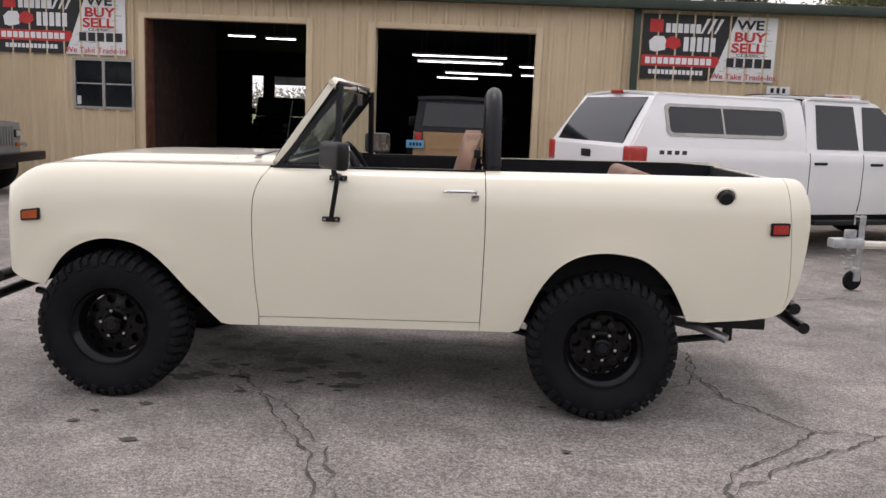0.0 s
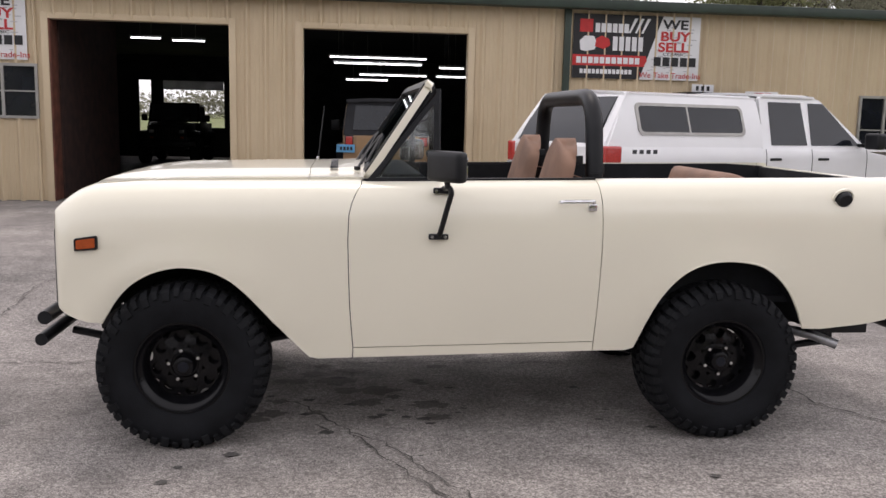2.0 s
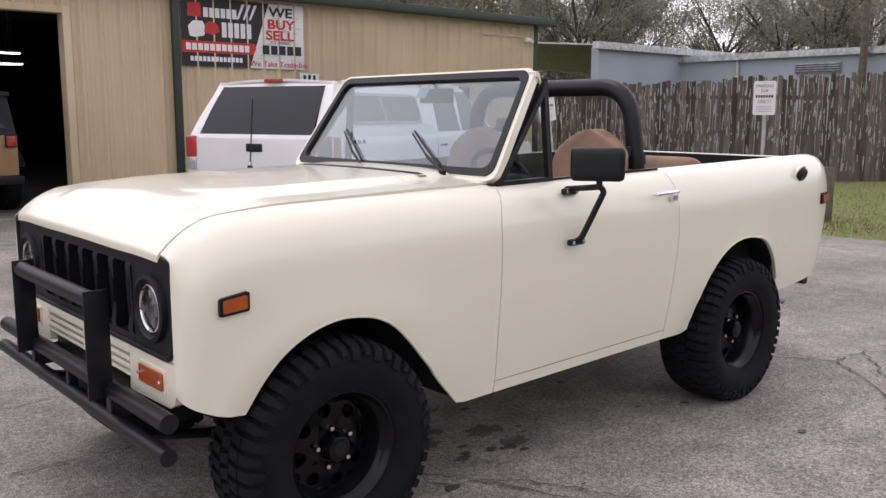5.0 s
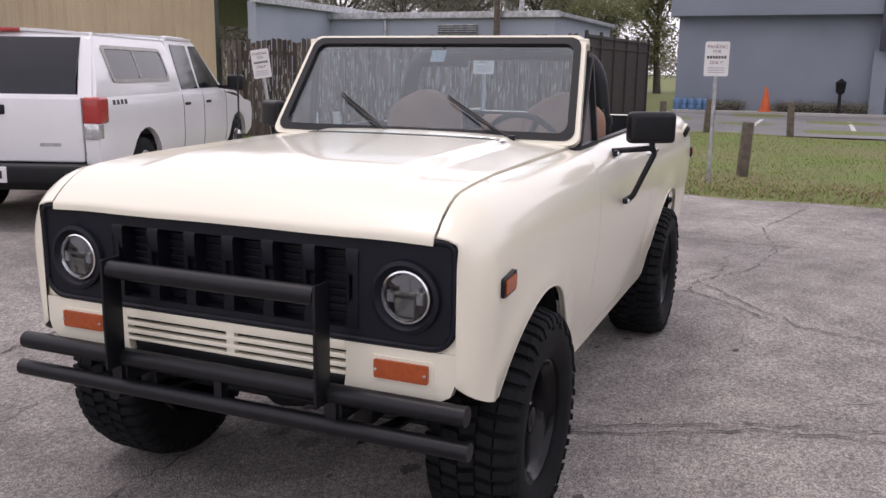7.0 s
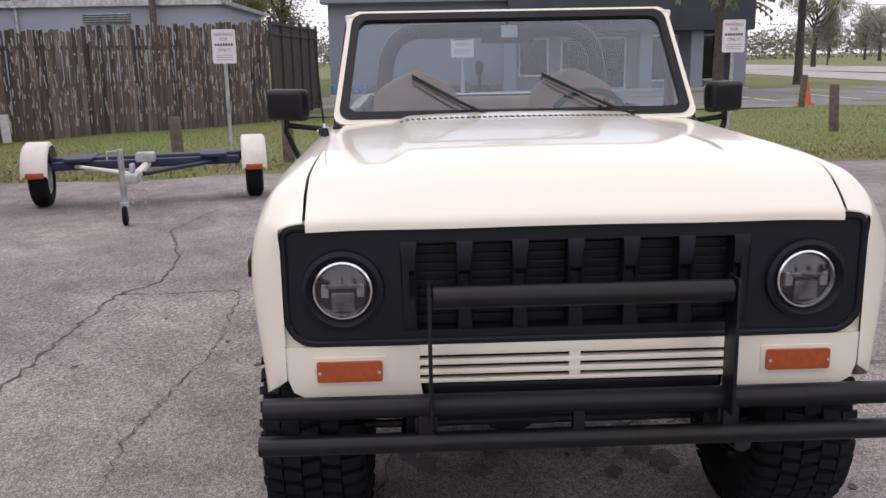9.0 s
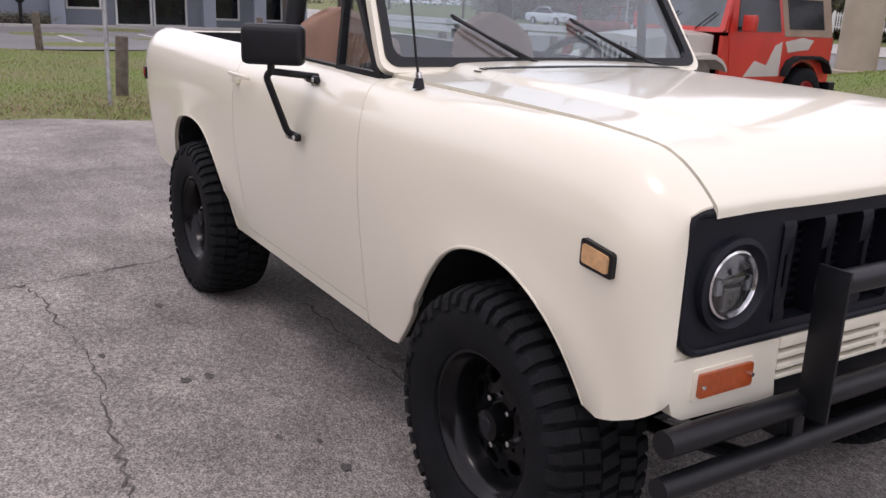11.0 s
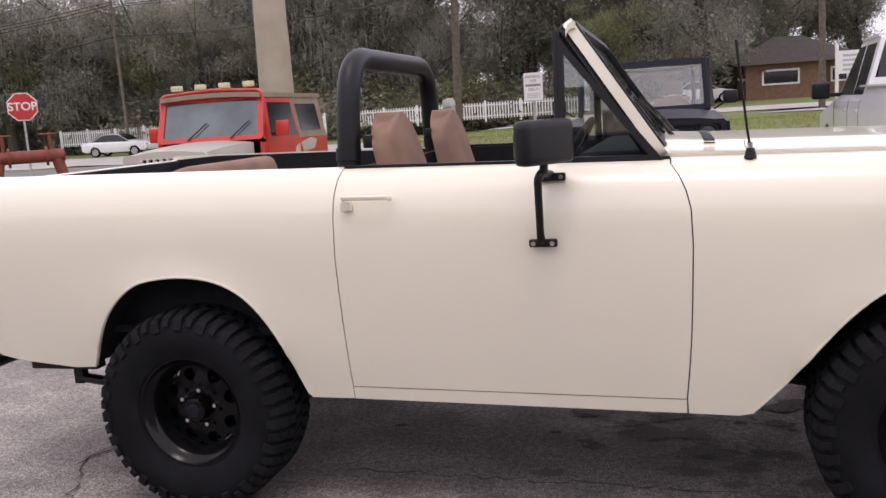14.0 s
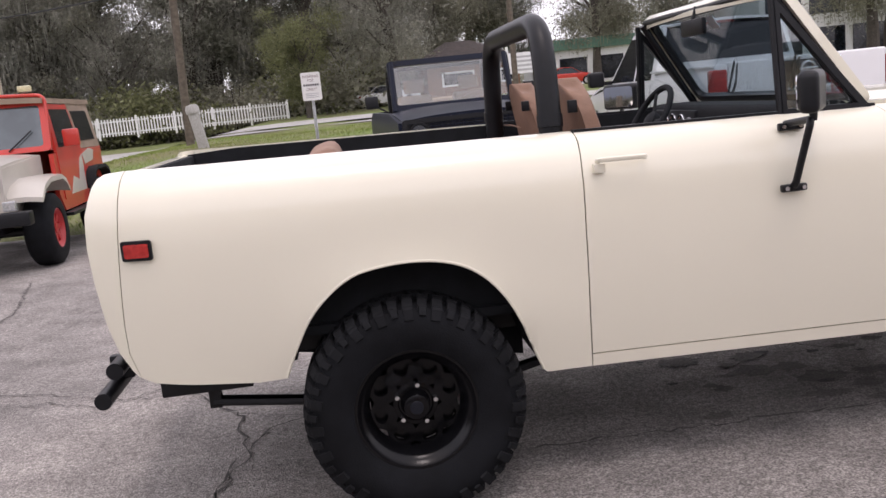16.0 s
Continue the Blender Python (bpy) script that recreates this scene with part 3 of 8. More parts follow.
    part("fuel_cap_collar", moved(lathe([(0.052, -0.01), (0.054, 0.004), (0.047, 0.008), (0.040, 0.004)], 28, "y", cap=False), Matrix.Translation((3.09, -0.838, 1.174)) @ pose(0, 0, 0, -22, 0, 180)), CREAM, gas)

    # hood, cowl
    def hood_z(x, y):
        a = abs(y)
        z = 1.211 + 0.020 * smooth01((0.50 - a) / 0.07) * smooth01((x + 0.52) / 0.35) + 0.012 * (1 - (a / 0.7) ** 2) + 0.010 * smooth01((0.9 + x) / 1.4)
        return z - nose_drop(x) * (1 + 0.06 * smooth01((0.6 - a) / 0.3))
    xs = [-0.552, -0.548, -0.54, -0.52, -0.49, -0.45, -0.40, -0.34, -0.28, -0.2, -0.1, 0.0, 0.1, 0.2, 0.3, 0.4, 0.5, 0.556]
    ys = [s * v for s in (-1,) for v in (0.6945, 0.67, 0.64, 0.61, 0.58, 0.55, 0.52, 0.50, 0.48, 0.46, 0.44, 0.42, 0.3, 0.15)] + [0.0] + [0.15, 0.3, 0.42, 0.44, 0.46, 0.48, 0.50, 0.52, 0.55, 0.58, 0.61, 0.64, 0.67, 0.6945]
    body_part("hood", grid(xs, ys, lambda x, y: (x, y, hood_z(x, y) - (0.006 if x < -0.55 else 0)), (0, 0, -0.016)), CREAM, car)
    body_part("hood_gap_shadow_strip", grid([-0.47, 0.0, 0.6, 0.8], [-0.705, 0.705], lambda x, y: (x, y, 1.165 - nose_drop(x))), MATTE, car)
    cowl_x = [0.5585, 0.60, 0.66, 0.72, 0.78, 0.83]
    cowl = body_part("cowl", grid(cowl_x, ys, lambda x, y: (x, y, hood_z(0.55, y) + 0.010 * (1 - min(1.0, abs(y) / 0.698) ** 2) * smooth01((x - 0.62) / 0.2)), (0, 0, -0.016)), CREAM, car)
    for k in range(44):
        y = -0.46 + 0.92 * k / 43
        slot = box(0.652, 0.690, y - 0.0068, y + 0.0068, 0, 0.0016, 0.0006, 1)
        for v in slot.verts:
            v.co.z += hood_z(0.55, y) + 0.010 * (1 - (abs(y) / 0.698) ** 2) * smooth01((v.co.x - 0.62) / 0.2) + 0.0006
        body_part("cowl_vent_slot", slot, BLACK, cowl)

    # windshield frame, in its own sloping plane
    low, top = Vector((0.805, 0, 1.225)), Vector((1.105, 0, 1.672))
    slope = (top - low).normalized()
    length = (top - low).length
    out_n = Vector((-slope.z, 0, slope.x))
    def pane3(a, b, d):
        k = b / length
        p = low + slope * b - out_n * d
        return (p.x, a * (1 - 0.085 * k), p.z)
    outer = round_rect(1.482, length, 0.05, 6, 0, length / 2)
    seal_o = round_rect(1.440, length - 0.034, 0.05, 6, 0, length / 2 + 0.003)
    seal_i = round_rect(1.374, length - 0.10, 0.045, 6, 0, length / 2 + 0.003)
    wf = body_part("windshield_frame", ring_plate(outer, seal_o, 0.034, pane3), CREAM, car)
    body_part("windshield_seal", ring_plate(seal_o, seal_i, 0.03, lambda a, b, d: pane3(a, b, d - 0.006)), BLACK, wf, "black rubber windshield seal")
    pane = body_part("windshield_glass", plate(seal_i, 0.005, lambda a, b, d: pane3(a, b, 0.008 + d)), SCREEN, wf)
    pane.visible_shadow = False
    body_part("mirror_mount_sticker", plate(round_rect(0.075, 0.06, 0.006, 3, 0.0, length - 0.10), 0.002, lambda a, b, d: pane3(a, b, 0.015 + d)), STICKER, wf, "pale sticker at the top of the glass")
    # header behind the top of the glass
    hx = [1.106, 1.110, 1.116, 1.123, 1.130, 1.135, 1.138]
    hz = [1.666, 1.669, 1.669, 1.666, 1.659, 1.650, 1.640]
    body_part("header_rail", grid(range(7), span(-0.692, 0.692, 12), lambda k, y: (hx[int(k)] - 0.02 * (y / 0.69) ** 2, y, hz[int(k)] - 0.012 * (y / 0.69) ** 4), (0, 0, -0.022)), CREAM, wf)
    for s in (-1, 1):
        body_part("pillar_trim", tube([pane3(s * 0.715, 0.02, 0.05), pane3(s * 0.715, length - 0.02, 0.05)], 0.017, 8), BLACK, wf)
    body_part("header_trim", box(1.10, 1.138, -0.66, 0.66, 1.628, 1.652, 0.012), BLACK, wf)
    mir = body_part("rear_view_mirror", box(1.135, 1.16, -0.115, 0.115, 1.53, 1.60, 0.012), BLACK, car)
    body_part("mirror_stem", cyl((1.15, 0, 1.59), (1.13, 0, 1.65), 0.009, 8), BLACK, mir)
    # wipers
    for y0, y1 in ((0.10, 0.43), (-0.46, -0.12)):
        foot, tip, knee = pane3(y0, 0.005, -0.03), pane3(y1, 0.20, -0.014), pane3(y0 * 0.55 + y1 * 0.45, 0.085, -0.03)
        wp = body_part("wiper", join(join(tube([foot, knee], 0.0065, 6), lathe([(0.016, -0.01), (0.016, 0.012), (0.0001, 0.014)], 10, "z", cap=False), Matrix.Translation(foot)),
                                     tube([pane3(y0 * 0.82 + y1 * 0.18, 0.035, -0.022), knee, tip], 0.0045, 6)), BLACK, car, "black wiper arm and blade")
        body_part("wiper_blade", tube([pane3(y0 * 0.8 + y1 * 0.2, 0.05, -0.008), pane3(y1, 0.215, -0.008)], 0.0055, 6), BLACK, wp)
    ant = body_part("antenna", join(cyl((0.56, 0.748, 1.205), (0.56, 0.748, 1.235), 0.019, 14, 0.012), tube([(0.56, 0.748, 1.23), (0.57, 0.755, 1.30), (0.60, 0.775, 1.56)], 0.004, 6)), BLACK, car, "thin black whip antenna")
    body_part("antenna_collar", cyl((0.56, 0.748, 1.235), (0.562, 0.749, 1.252), 0.009, 10), CHROME, ant)

    # front: black grille with headlights
    gx = -0.537
    flat = lambda u, v, d: (gx + d, -u, v)
    gout = [low if low[1] < 0.927 else high for low, high in zip(round_rect(1.518, 0.314, 0.075, 6, 0, 0.927), round_rect(1.518, 0.314, 0.03, 6, 0, 0.927))]
    grille = body_part("grille", ring_plate(gout, round_rect(0.87, 0.235, 0.02, 6, 0, 0.92), 0.05, flat), GRILLE, car, "matte black plastic grille surround")
    body_part("grille_recess", plate(round_rect(0.875, 0.24, 0.02, 6, 0, 0.92), 0.01, lambda u, v, d: flat(u, v, 0.062 + d)), GRILLE, grille)
    body_part("nose_panel", ring_plate(round_rect(1.532, 0.341, 0.012, 6, 0, 0.9275), round_rect(0.90, 0.25, 0.02, 6, 0, 0.92), 0.02, lambda u, v, d: (-0.529 + d, -u, v)), CREAM, car)
    body_part("grille_edge", tube([flat(u * 0.995, 0.93 + (v - 0.93) * 0.985, 0.0) for u, v in gout], 0.010, 8, closed=True), GRILLE, grille)
    for k in range(7):
        y = -0.435 + 0.87 * k / 6
        bar = bmesh.new()
        pr = [(1.042, 0.055), (1.040, 0.0), (1.026, -0.006), (0.962, 0.004), (0.945, 0.022), (0.895, 0.022), (0.880, 0.004), (0.818, -0.006), (0.802, 0.0), (0.800, 0.055)]
        wide = lambda z: 0.014 + 0.007 * smooth01((z - 0.95) / 0.08) + 0.005 * smooth01((0.89 - z) / 0.07)
        a = [bar.verts.new((gx + d, y - wide(z), z)) for z, d in pr]
        b = [bar.verts.new((gx + d, y + wide(z), z)) for z, d in pr]
        bar.faces.new(a), bar.faces.new(b)
        for i in range(len(pr)):
            j = (i + 1) % len(pr)
            bar.faces.new((a[i], a[j], b[j], b[i]))
        bmesh.ops.triangulate(bar, faces=[f for f in bar.faces if len(f.verts) > 4])
        body_part("grille_bar", bar, GRILLE, grille)
    for k in range(9):
        z = 0.825 + 0.19 * k / 8
        body_part("grille_slat", box(gx + 0.050, gx + 0.060, -0.42, 0.42, z - 0.004, z + 0.004), GRILLE, grille)
    for s in (-1, 1):
        hl = body_part("headlight", moved(lathe([(0.112, 0.02), (0.106, -0.016), (0.094, -0.02), (0.086, -0.006), (0.078, 0.0)], 40, "x", cap=False), Matrix.Translation((gx, s * 0.607, 0.917))), GRILLE, car, "round headlight in a black ring")
        body_part("headlight_ring", moved(lathe([(0.080, 0.004), (0.077, -0.010), (0.072, -0.012), (0.068, -0.004)], 40, "x", cap=False), Matrix.Translation((gx, s * 0.607, 0.917))), CHROME, hl, "pale halo ring")
        body_part("headlight_lens", moved(lathe([(0.070, -0.004), (0.05, -0.016), (0.025, -0.022), (0.0001, -0.024)], 32, "x", cap=False), Matrix.Translation((gx, s * 0.607, 0.917))), DIMGLASS, hl)
        body_part("headlight_reflector", moved(lathe([(0.072, 0.003), (0.045, 0.02), (0.0001, 0.025)], 32, "x", cap=False), Matrix.Translation((gx, s * 0.607, 0.917))), SMOKE, hl)
        for dy, dz, w, h in ((-0.046, 0, 0.010, 0.018), (0.046, 0, 0.010, 0.018), (0, 0.012, 0.05, 0.006), (0, -0.03, 0.03, 0.026)):
            body_part("projector", box(gx - 0.012, gx + 0.01, s * 0.607 + dy - w, s * 0.607 + dy + w, 0.917 + dz - h, 0.917 + dz + h, 0.004), CLEARLENS if h == 0.018 else SMOKE, hl)
    # cream lower panel with slots
    for s in (-1, 1):
        body_part("front_valance", plate([(0.405, 0.615), (0.435, 0.612), (0.715, 0.622), (0.748, 0.64), (0.762, 0.68), (0.764, 0.765), (0.46, 0.762), (0.412, 0.762), (0.412, 0.66)], 0.03,
                                         lambda u, v, d, s=s: (-0.541 + d, s * u, v)), CREAM, car)
        tb = body_part("turn_signal", plate(round_rect(0.195, 0.075, 0.008, 4, 0.597, 0.698), 0.006, lambda u, v, d, s=s: (-0.546 + d, s * u, v)), CREAM, car, "amber turn signal")
        body_part("lens", plate(round_rect(0.172, 0.056, 0.006, 4, 0.597, 0.698), 0.012, lambda u, v, d, s=s: (-0.554 + d, s * u, v)), AMBER, tb)
        for dy in (-0.078, 0.078):
            body_part("screw", cyl((-0.561, s * (0.597 + dy), 0.698), (-0.555, s * (0.597 + dy), 0.698), 0.005, 8), CHROME, tb)
    for z0, z1 in ((0.657, 0.668), (0.680, 0.695), (0.707, 0.722), (0.734, 0.764)):
        body_part("valance_bar", box(-0.545, -0.520, -0.413, 0.413, z0, z1, 0.003), CREAM, car)
    body_part("valance_post", box(-0.544, -0.519, -0.015, 0.015, 0.657, 0.764, 0.002), CREAM, car)
    body_part("radiator", box(-0.47, -0.44, -0.42, 0.42, 0.52, 0.80), MATTE, car)
    body_part("front_frame_crossmember", box(-0.52, -0.46, -0.40, 0.40, 0.585, 0.645, 0.01), BLACK, car)
    # bull bar
    bar = part("bull_bar", moved(tube([(-0.592, -0.82, 0.604), (-0.592, 0.82, 0.604)], 0.030, 20), Matrix()), BLACK, car, "satin black double-tube bumper with a hoop")
    part("lower_tube", tube([(-0.605, -0.835, 0.508), (-0.605, 0.835, 0.508)], 0.027, 20), BLACK, bar)
    part("hoop_tube", tube([(-0.64, -0.375, 0.908), (-0.64, 0.375, 0.908)], 0.029, 20), BLACK, bar)
    for s in (-1, 1):
        part("hoop_upright", box(-0.672, -0.592, s * 0.385 - 0.005, s * 0.385 + 0.005, 0.58, 0.942, 0.003), BLACK, bar)
        part("bumper_bracket", box(-0.60, -0.40, s * 0.40 - 0.03, s * 0.40 + 0.03, 0.52, 0.59, 0.006), BLACK, bar)
        part("tube_strap", box(-0.615, -0.58, s * 0.40 - 0.02, s * 0.40 + 0.02, 0.51, 0.60, 0.004), BLACK, bar)
    part("tube_strap", box(-0.615, -0.58, -0.015, 0.015, 0.51, 0.60, 0.004), BLACK, bar)
    # rear bumper tubes
    rb = part("rear_bumper", tube([(3.56, -0.64, 0.585), (3.56, 0.64, 0.585)], 0.030, 18), BLACK, car)
    part("lower_tube", tube([(3.61, -0.66, 0.488), (3.61, 0.66, 0.488)], 0.030, 18), BLACK, rb)
    for s in (-1, 1):
        part("bumper_bracket", box(3.36, 3.59, s * 0.40 - 0.02, s * 0.40 + 0.02, 0.52, 0.60, 0.006), BLACK, rb)
        part("tube_strap", box(3.55, 3.63, s * 0.42 - 0.02, s * 0.42 + 0.02, 0.50, 0.59, 0.006), BLACK, rb)

    # tub: floor, inner walls, tailgate, dash
    body_part("tub_floor", box(0.7, 3.48, -0.74, 0.74, 0.60, 0.63), MATTE, car)
    for s in (-1, 1):
        body_part("bed_wall", plate([(1.93, 0.63), (3.43, 0.63), (3.43, 1.19), (3.20, 1.205), (1.93, 1.205)], 0.03, lambda u, v, d, s=s: (u, s * (0.70 - d), v)), MATTE, car, "black lined bed side")
        body_part("inner_wheel_housing", box(2.12, 2.96, s * 0.56 - 0.13, s * 0.56 + 0.13, 0.62, 0.90, 0.05), MATTE, car)
        body_part("door_card", plate([(0.80, 0.60), (1.90, 0.60), (1.90, 1.205), (0.80, 1.205)], 0.03, lambda u, v, d, s=s: (u, s * (0.715 - d), v)), MATTE, car)
    body_part("tailgate", box(3.435, 3.475, -0.70, 0.70, 0.62, 1.19, 0.012), CREAM, car)
    body_part("tailgate_liner", box(3.405, 3.434, -0.69, 0.69, 0.62, 1.185, 0.008), MATTE, car)
    body_part("firewall", box(0.66, 0.70, -0.70, 0.70, 0.50, 1.17), MATTE, car)
    dash = body_part("dashboard", box(0.86, 1.10, -0.69, 0.69, 1.00, 1.235, 0.04, 3), MATTE, car, "black dashboard with round gauges")
    body_part("dash_cluster", box(1.085, 1.112, -0.62, -0.12, 1.08, 1.21, 0.01), BLACK, dash)
    for k, y in enumerate((-0.56, -0.47, -0.37, -0.27, -0.18)):
        r = 0.045 if k in (1, 2, 3) else 0.03
        body_part("gauge", moved(lathe([(r, -0.006), (r, 0.006), (r * 0.9, 0.009), (r * 0.86, 0.004), (0.0001, 0.004)], 20, "x", cap=False), Matrix.Translation((1.112, y, 1.15))), CHROME if k in (1, 2, 3) else STEEL, dash)
    sw = body_part("steering_wheel", moved(tube([(0.175 * math.cos(t), 0.175 * math.sin(t), 0) for t in span(0, 2 * math.pi, 32)[:-1]], 0.0145, 10, closed=True), Matrix.Translation((1.235, -0.37, 1.172)) @ pose(0, 0, 0, 0, 58, 0)), MATTE, car, "black steering wheel")
    spokes = bmesh.new()
    for a in (90, 210, 330):
        join(spokes, tube([(0, 0, -0.02), (0.17 * math.cos(radians(a)), 0.17 * math.sin(radians(a)), 0)], 0.014, 8, flat=0.4))
    join(spokes, lathe([(0.05, -0.03), (0.05, 0.0), (0.03, 0.012), (0.0001, 0.014)], 20, "z"))
    join(spokes, cyl((0, 0, -0.35), (0, 0, -0.02), 0.025, 12))
    body_part("spokes", moved(spokes, Matrix.Translation((1.235, -0.37, 1.172)) @ pose(0, 0, 0, 0, 58, 0)), MATTE, sw)
    # roll bar
    hoop = rounded([(1.94, -0.60, 0.63), (1.94, -0.585, 1.20), (1.935, -0.525, 1.60), (1.935, 0.525, 1.60), (1.94, 0.585, 1.20), (1.94, 0.60, 0.63)], 0.17, 10)
    rbar = body_part("roll_bar", tube(hoop, 0.043, 20), BLACK, car, "thick padded black roll bar")
    for s in (-1, 1):
        body_part("collar", tube([(1.94, s * 0.583, 1.225), (1.9395, s * 0.578, 1.27)], 0.0465, 20), BLACK, rbar)
        body_part("brace", tube([(1.96, s * 0.56, 1.10), (2.35, s * 0.58, 0.90)], 0.03, 12), BLACK, rbar)
    # seats
    def seat_back(w, h, t):
        us, vs = span(-1, 1, 12), span(0, 0.78, 8) + [0.82, 0.86, 0.90, 0.93, 0.96, 0.98, 1.0]
        def fn(s):
            def g(u, v):
                half = w / 2 * (1 - 0.13 * smooth01((v - 0.30) / 0.50)) * math.sqrt(max(0.07, 1 - max(0.0, (v - 0.76) / 0.245) ** 2.6))
                bulge = t / 2 * (1 - 0.55 * abs(u) ** 3) * (1 - 0.35 * v)
                return (s * bulge + 0.22 * v * h, u * half, v * h - 0.03 * abs(u) ** 4 * v)
            return g
        bm = grid(us, vs, fn(1))
        join(bm, grid(us, vs, fn(-1)))
        bmesh.ops.remove_doubles(bm, verts=bm.verts, dist=0.0005)
        bnd = [e for e in bm.edges if len(e.link_faces) == 1]
        bmesh.ops.bridge_loops(bm, edges=bnd) if bnd else None
        return bm
    for y in (-0.40, 0.40):
        s = body_part("front_seat", box(1.32, 1.80, y - 0.25, y + 0.25, 0.80, 0.97, 0.06, 3), LEATHER, car, "tan leather bucket seat")
        body_part("seat_back", moved(seat_back(0.50, 0.60, 0.15), Matrix.Translation((1.70, y, 0.795))), LEATHER, s, "", 70)
        body_part("headrest_seam", tube([(1.892, y - 0.19, 1.20), (1.888, y, 1.205), (1.892, y + 0.19, 1.20)], 0.004, 6), LEATHER, s)
        body_part("seat_base", box(1.36, 1.74, y - 0.20, y + 0.20, 0.63, 0.80, 0.02), BLACK, s)
        for dy in (-0.2, 0.2):
            body_part("belt_guide", box(1.84, 1.875, y + dy * 0.95 - 0.008, y + dy * 0.95 + 0.008, 1.27, 1.315, 0.004), BLACK, s)
    bench = body_part("rear_bench", box(2.36, 2.78, -0.40, 0.40, 0.80, 0.93, 0.05, 3), LEATHER, car, "tan rear bench seat")
    body_part("bench_back", moved(box(-0.07, 0.07, -0.41, 0.41, 0.0, 0.42, 0.06, 4), Matrix.Translation((2.66, 0, 0.80)) @ pose(0, 0, 0, 0, 16, 0)), LEATHER, bench)
    body_part("console", box(1.25, 1.75, -0.10, 0.10, 0.63, 0.90, 0.03), MATTE, car)

    # underneath
    for s in (-1, 1):
        body_part("frame_rail", box(-0.45, 3.40, s * 0.42 - 0.035, s * 0.42 + 0.035, 0.47, 0.58, 0.008), BLACK, car)
        for cx in (0.0, 2.54):
            ly, dz = (0.53, -0.055) if cx else (0.45, 0.0)
            ls = part("leaf_spring", tube([(cx - 0.58, s * ly, 0.46 + dz), (cx - 0.3, s * ly, 0.40 + dz), (cx, s * ly, 0.375 + dz), (cx + 0.3, s * ly, 0.40 + dz), (cx + (0.72 if cx else 0.62), s * ly, 0.455 + dz)], 0.024, 8, flat=0.8), BLACK, car)
            part("shock_absorber", cyl((cx + 0.10, s * 0.50, 0.36), (cx + 0.16, s * 0.46, 0.70), 0.025, 10), BLACK, car)
            part("spring_shackle", box(cx + (0.69 if cx else 0.585), cx + (0.735 if cx else 0.63), s * ly - 0.02, s * ly + 0.02, 0.43 + dz, 0.56, 0.005), BLACK, ls)
    for cx in (0.0, 2.54):
        ax = part("axle", cyl((cx, -0.66, 0.385), (cx, 0.66, 0.385), 0.04, 14), BLACK, car)
        part("differential", moved(lathe([(0.0001, -0.12), (0.09, -0.09), (0.125, 0.0), (0.09, 0.09), (0.0001, 0.12)], 16, "x"), Matrix.Translation((cx, 0.12, 0.385))), BLACK, ax)
    part("tie_rod", cyl((-0.16, -0.62, 0.37), (-0.16, 0.62, 0.37), 0.014, 8), BLACK, car)
    part("gearbox", box(0.55, 1.5, -0.16, 0.16, 0.42, 0.66, 0.05), BLACK, car)
    part("fuel_tank", box(2.95, 3.36, -0.36, 0.36, 0.45, 0.60, 0.03), BLACK, car)
    ex = part("exhaust_pipe", tube(rounded([(1.5, -0.30, 0.46), (2.7, -0.30, 0.50), (2.95, -0.52, 0.47), (3.08, -0.66, 0.47), (3.19, -0.74, 0.43)], 0.06), 0.025, 12), STEEL, car, "bare steel exhaust tail pipe")
    part("mud_bracket", box(3.10, 3.42, -0.62, -0.56, 0.46, 0.52, 0.006), BLACK, car)
    part("mud_bracket", box(3.10, 3.42, 0.56, 0.62, 0.46, 0.52, 0.006), BLACK, car)
    return car


build_scout()

# ---- the ground and the paved areas ----
ASPHALT = mat("weathered_asphalt", (0.318, 0.290, 0.270), 0.92, second=(0.200, 0.184, 0.173), scale=0.42, bump=1.0, bscale=120, speck=0.42, detail=9,
              mid=((5.0, 0.16, 0.35, 0.65), (38.0, 0.30, 0.38, 0.62), (1.3, 0.20, 0.34, 0.66)))
ROAD = mat("pale_road_concrete", (0.42, 0.41, 0.39), 0.9, second=(0.33, 0.32, 0.30), scale=0.5, bump=0.3, bscale=60, speck=0.15, detail=7)
LOTFAR = mat("grey_asphalt", (0.20, 0.20, 0.20), 0.92, second=(0.15, 0.15, 0.15), scale=0.4, bump=0.3, bscale=60, speck=0.2, detail=7)
TURF = mat("turf_and_earth", (0.125, 0.175, 0.04), 0.95, second=(0.165, 0.155, 0.07), scale=0.45, bump=0.8, bscale=40, speck=0.4, detail=8)
BLADE = mat("grass_blade", (0.19, 0.27, 0.05), 0.8, second=(0.22, 0.235, 0.075), scale=0.6, island=0.3)
DRY = mat("dead_leaf", (0.27, 0.195, 0.125), 0.9, vary=0.3, scale=3, island=0.4)
CRACK = mat("crack_filling", (0.085, 0.078, 0.072), 0.95, vary=0.3, scale=8)
PAINTWHITE = mat("worn_white_line", (0.62, 0.62, 0.60), 0.85, second=(0.42, 0.42, 0.41), scale=3)


def rise(x, y):
    """The land: level at the workshop, a bank towards the street."""
    h = 0.72 * smooth01((-y - 9.3) / 7.5) * smooth01((12.5 - x) / 6)
    h += 0.35 * smooth01((-y - 42) / 25) * smooth01((20 - x) / 20)
    return h


def in_lot(x, y):
    d = min(9.0 + 0.25 * math.sin(y * 0.9) + 0.12 * math.sin(y * 2.7) - x, y + 9.2 + 0.2 * math.sin(x * 0.8))
    return d


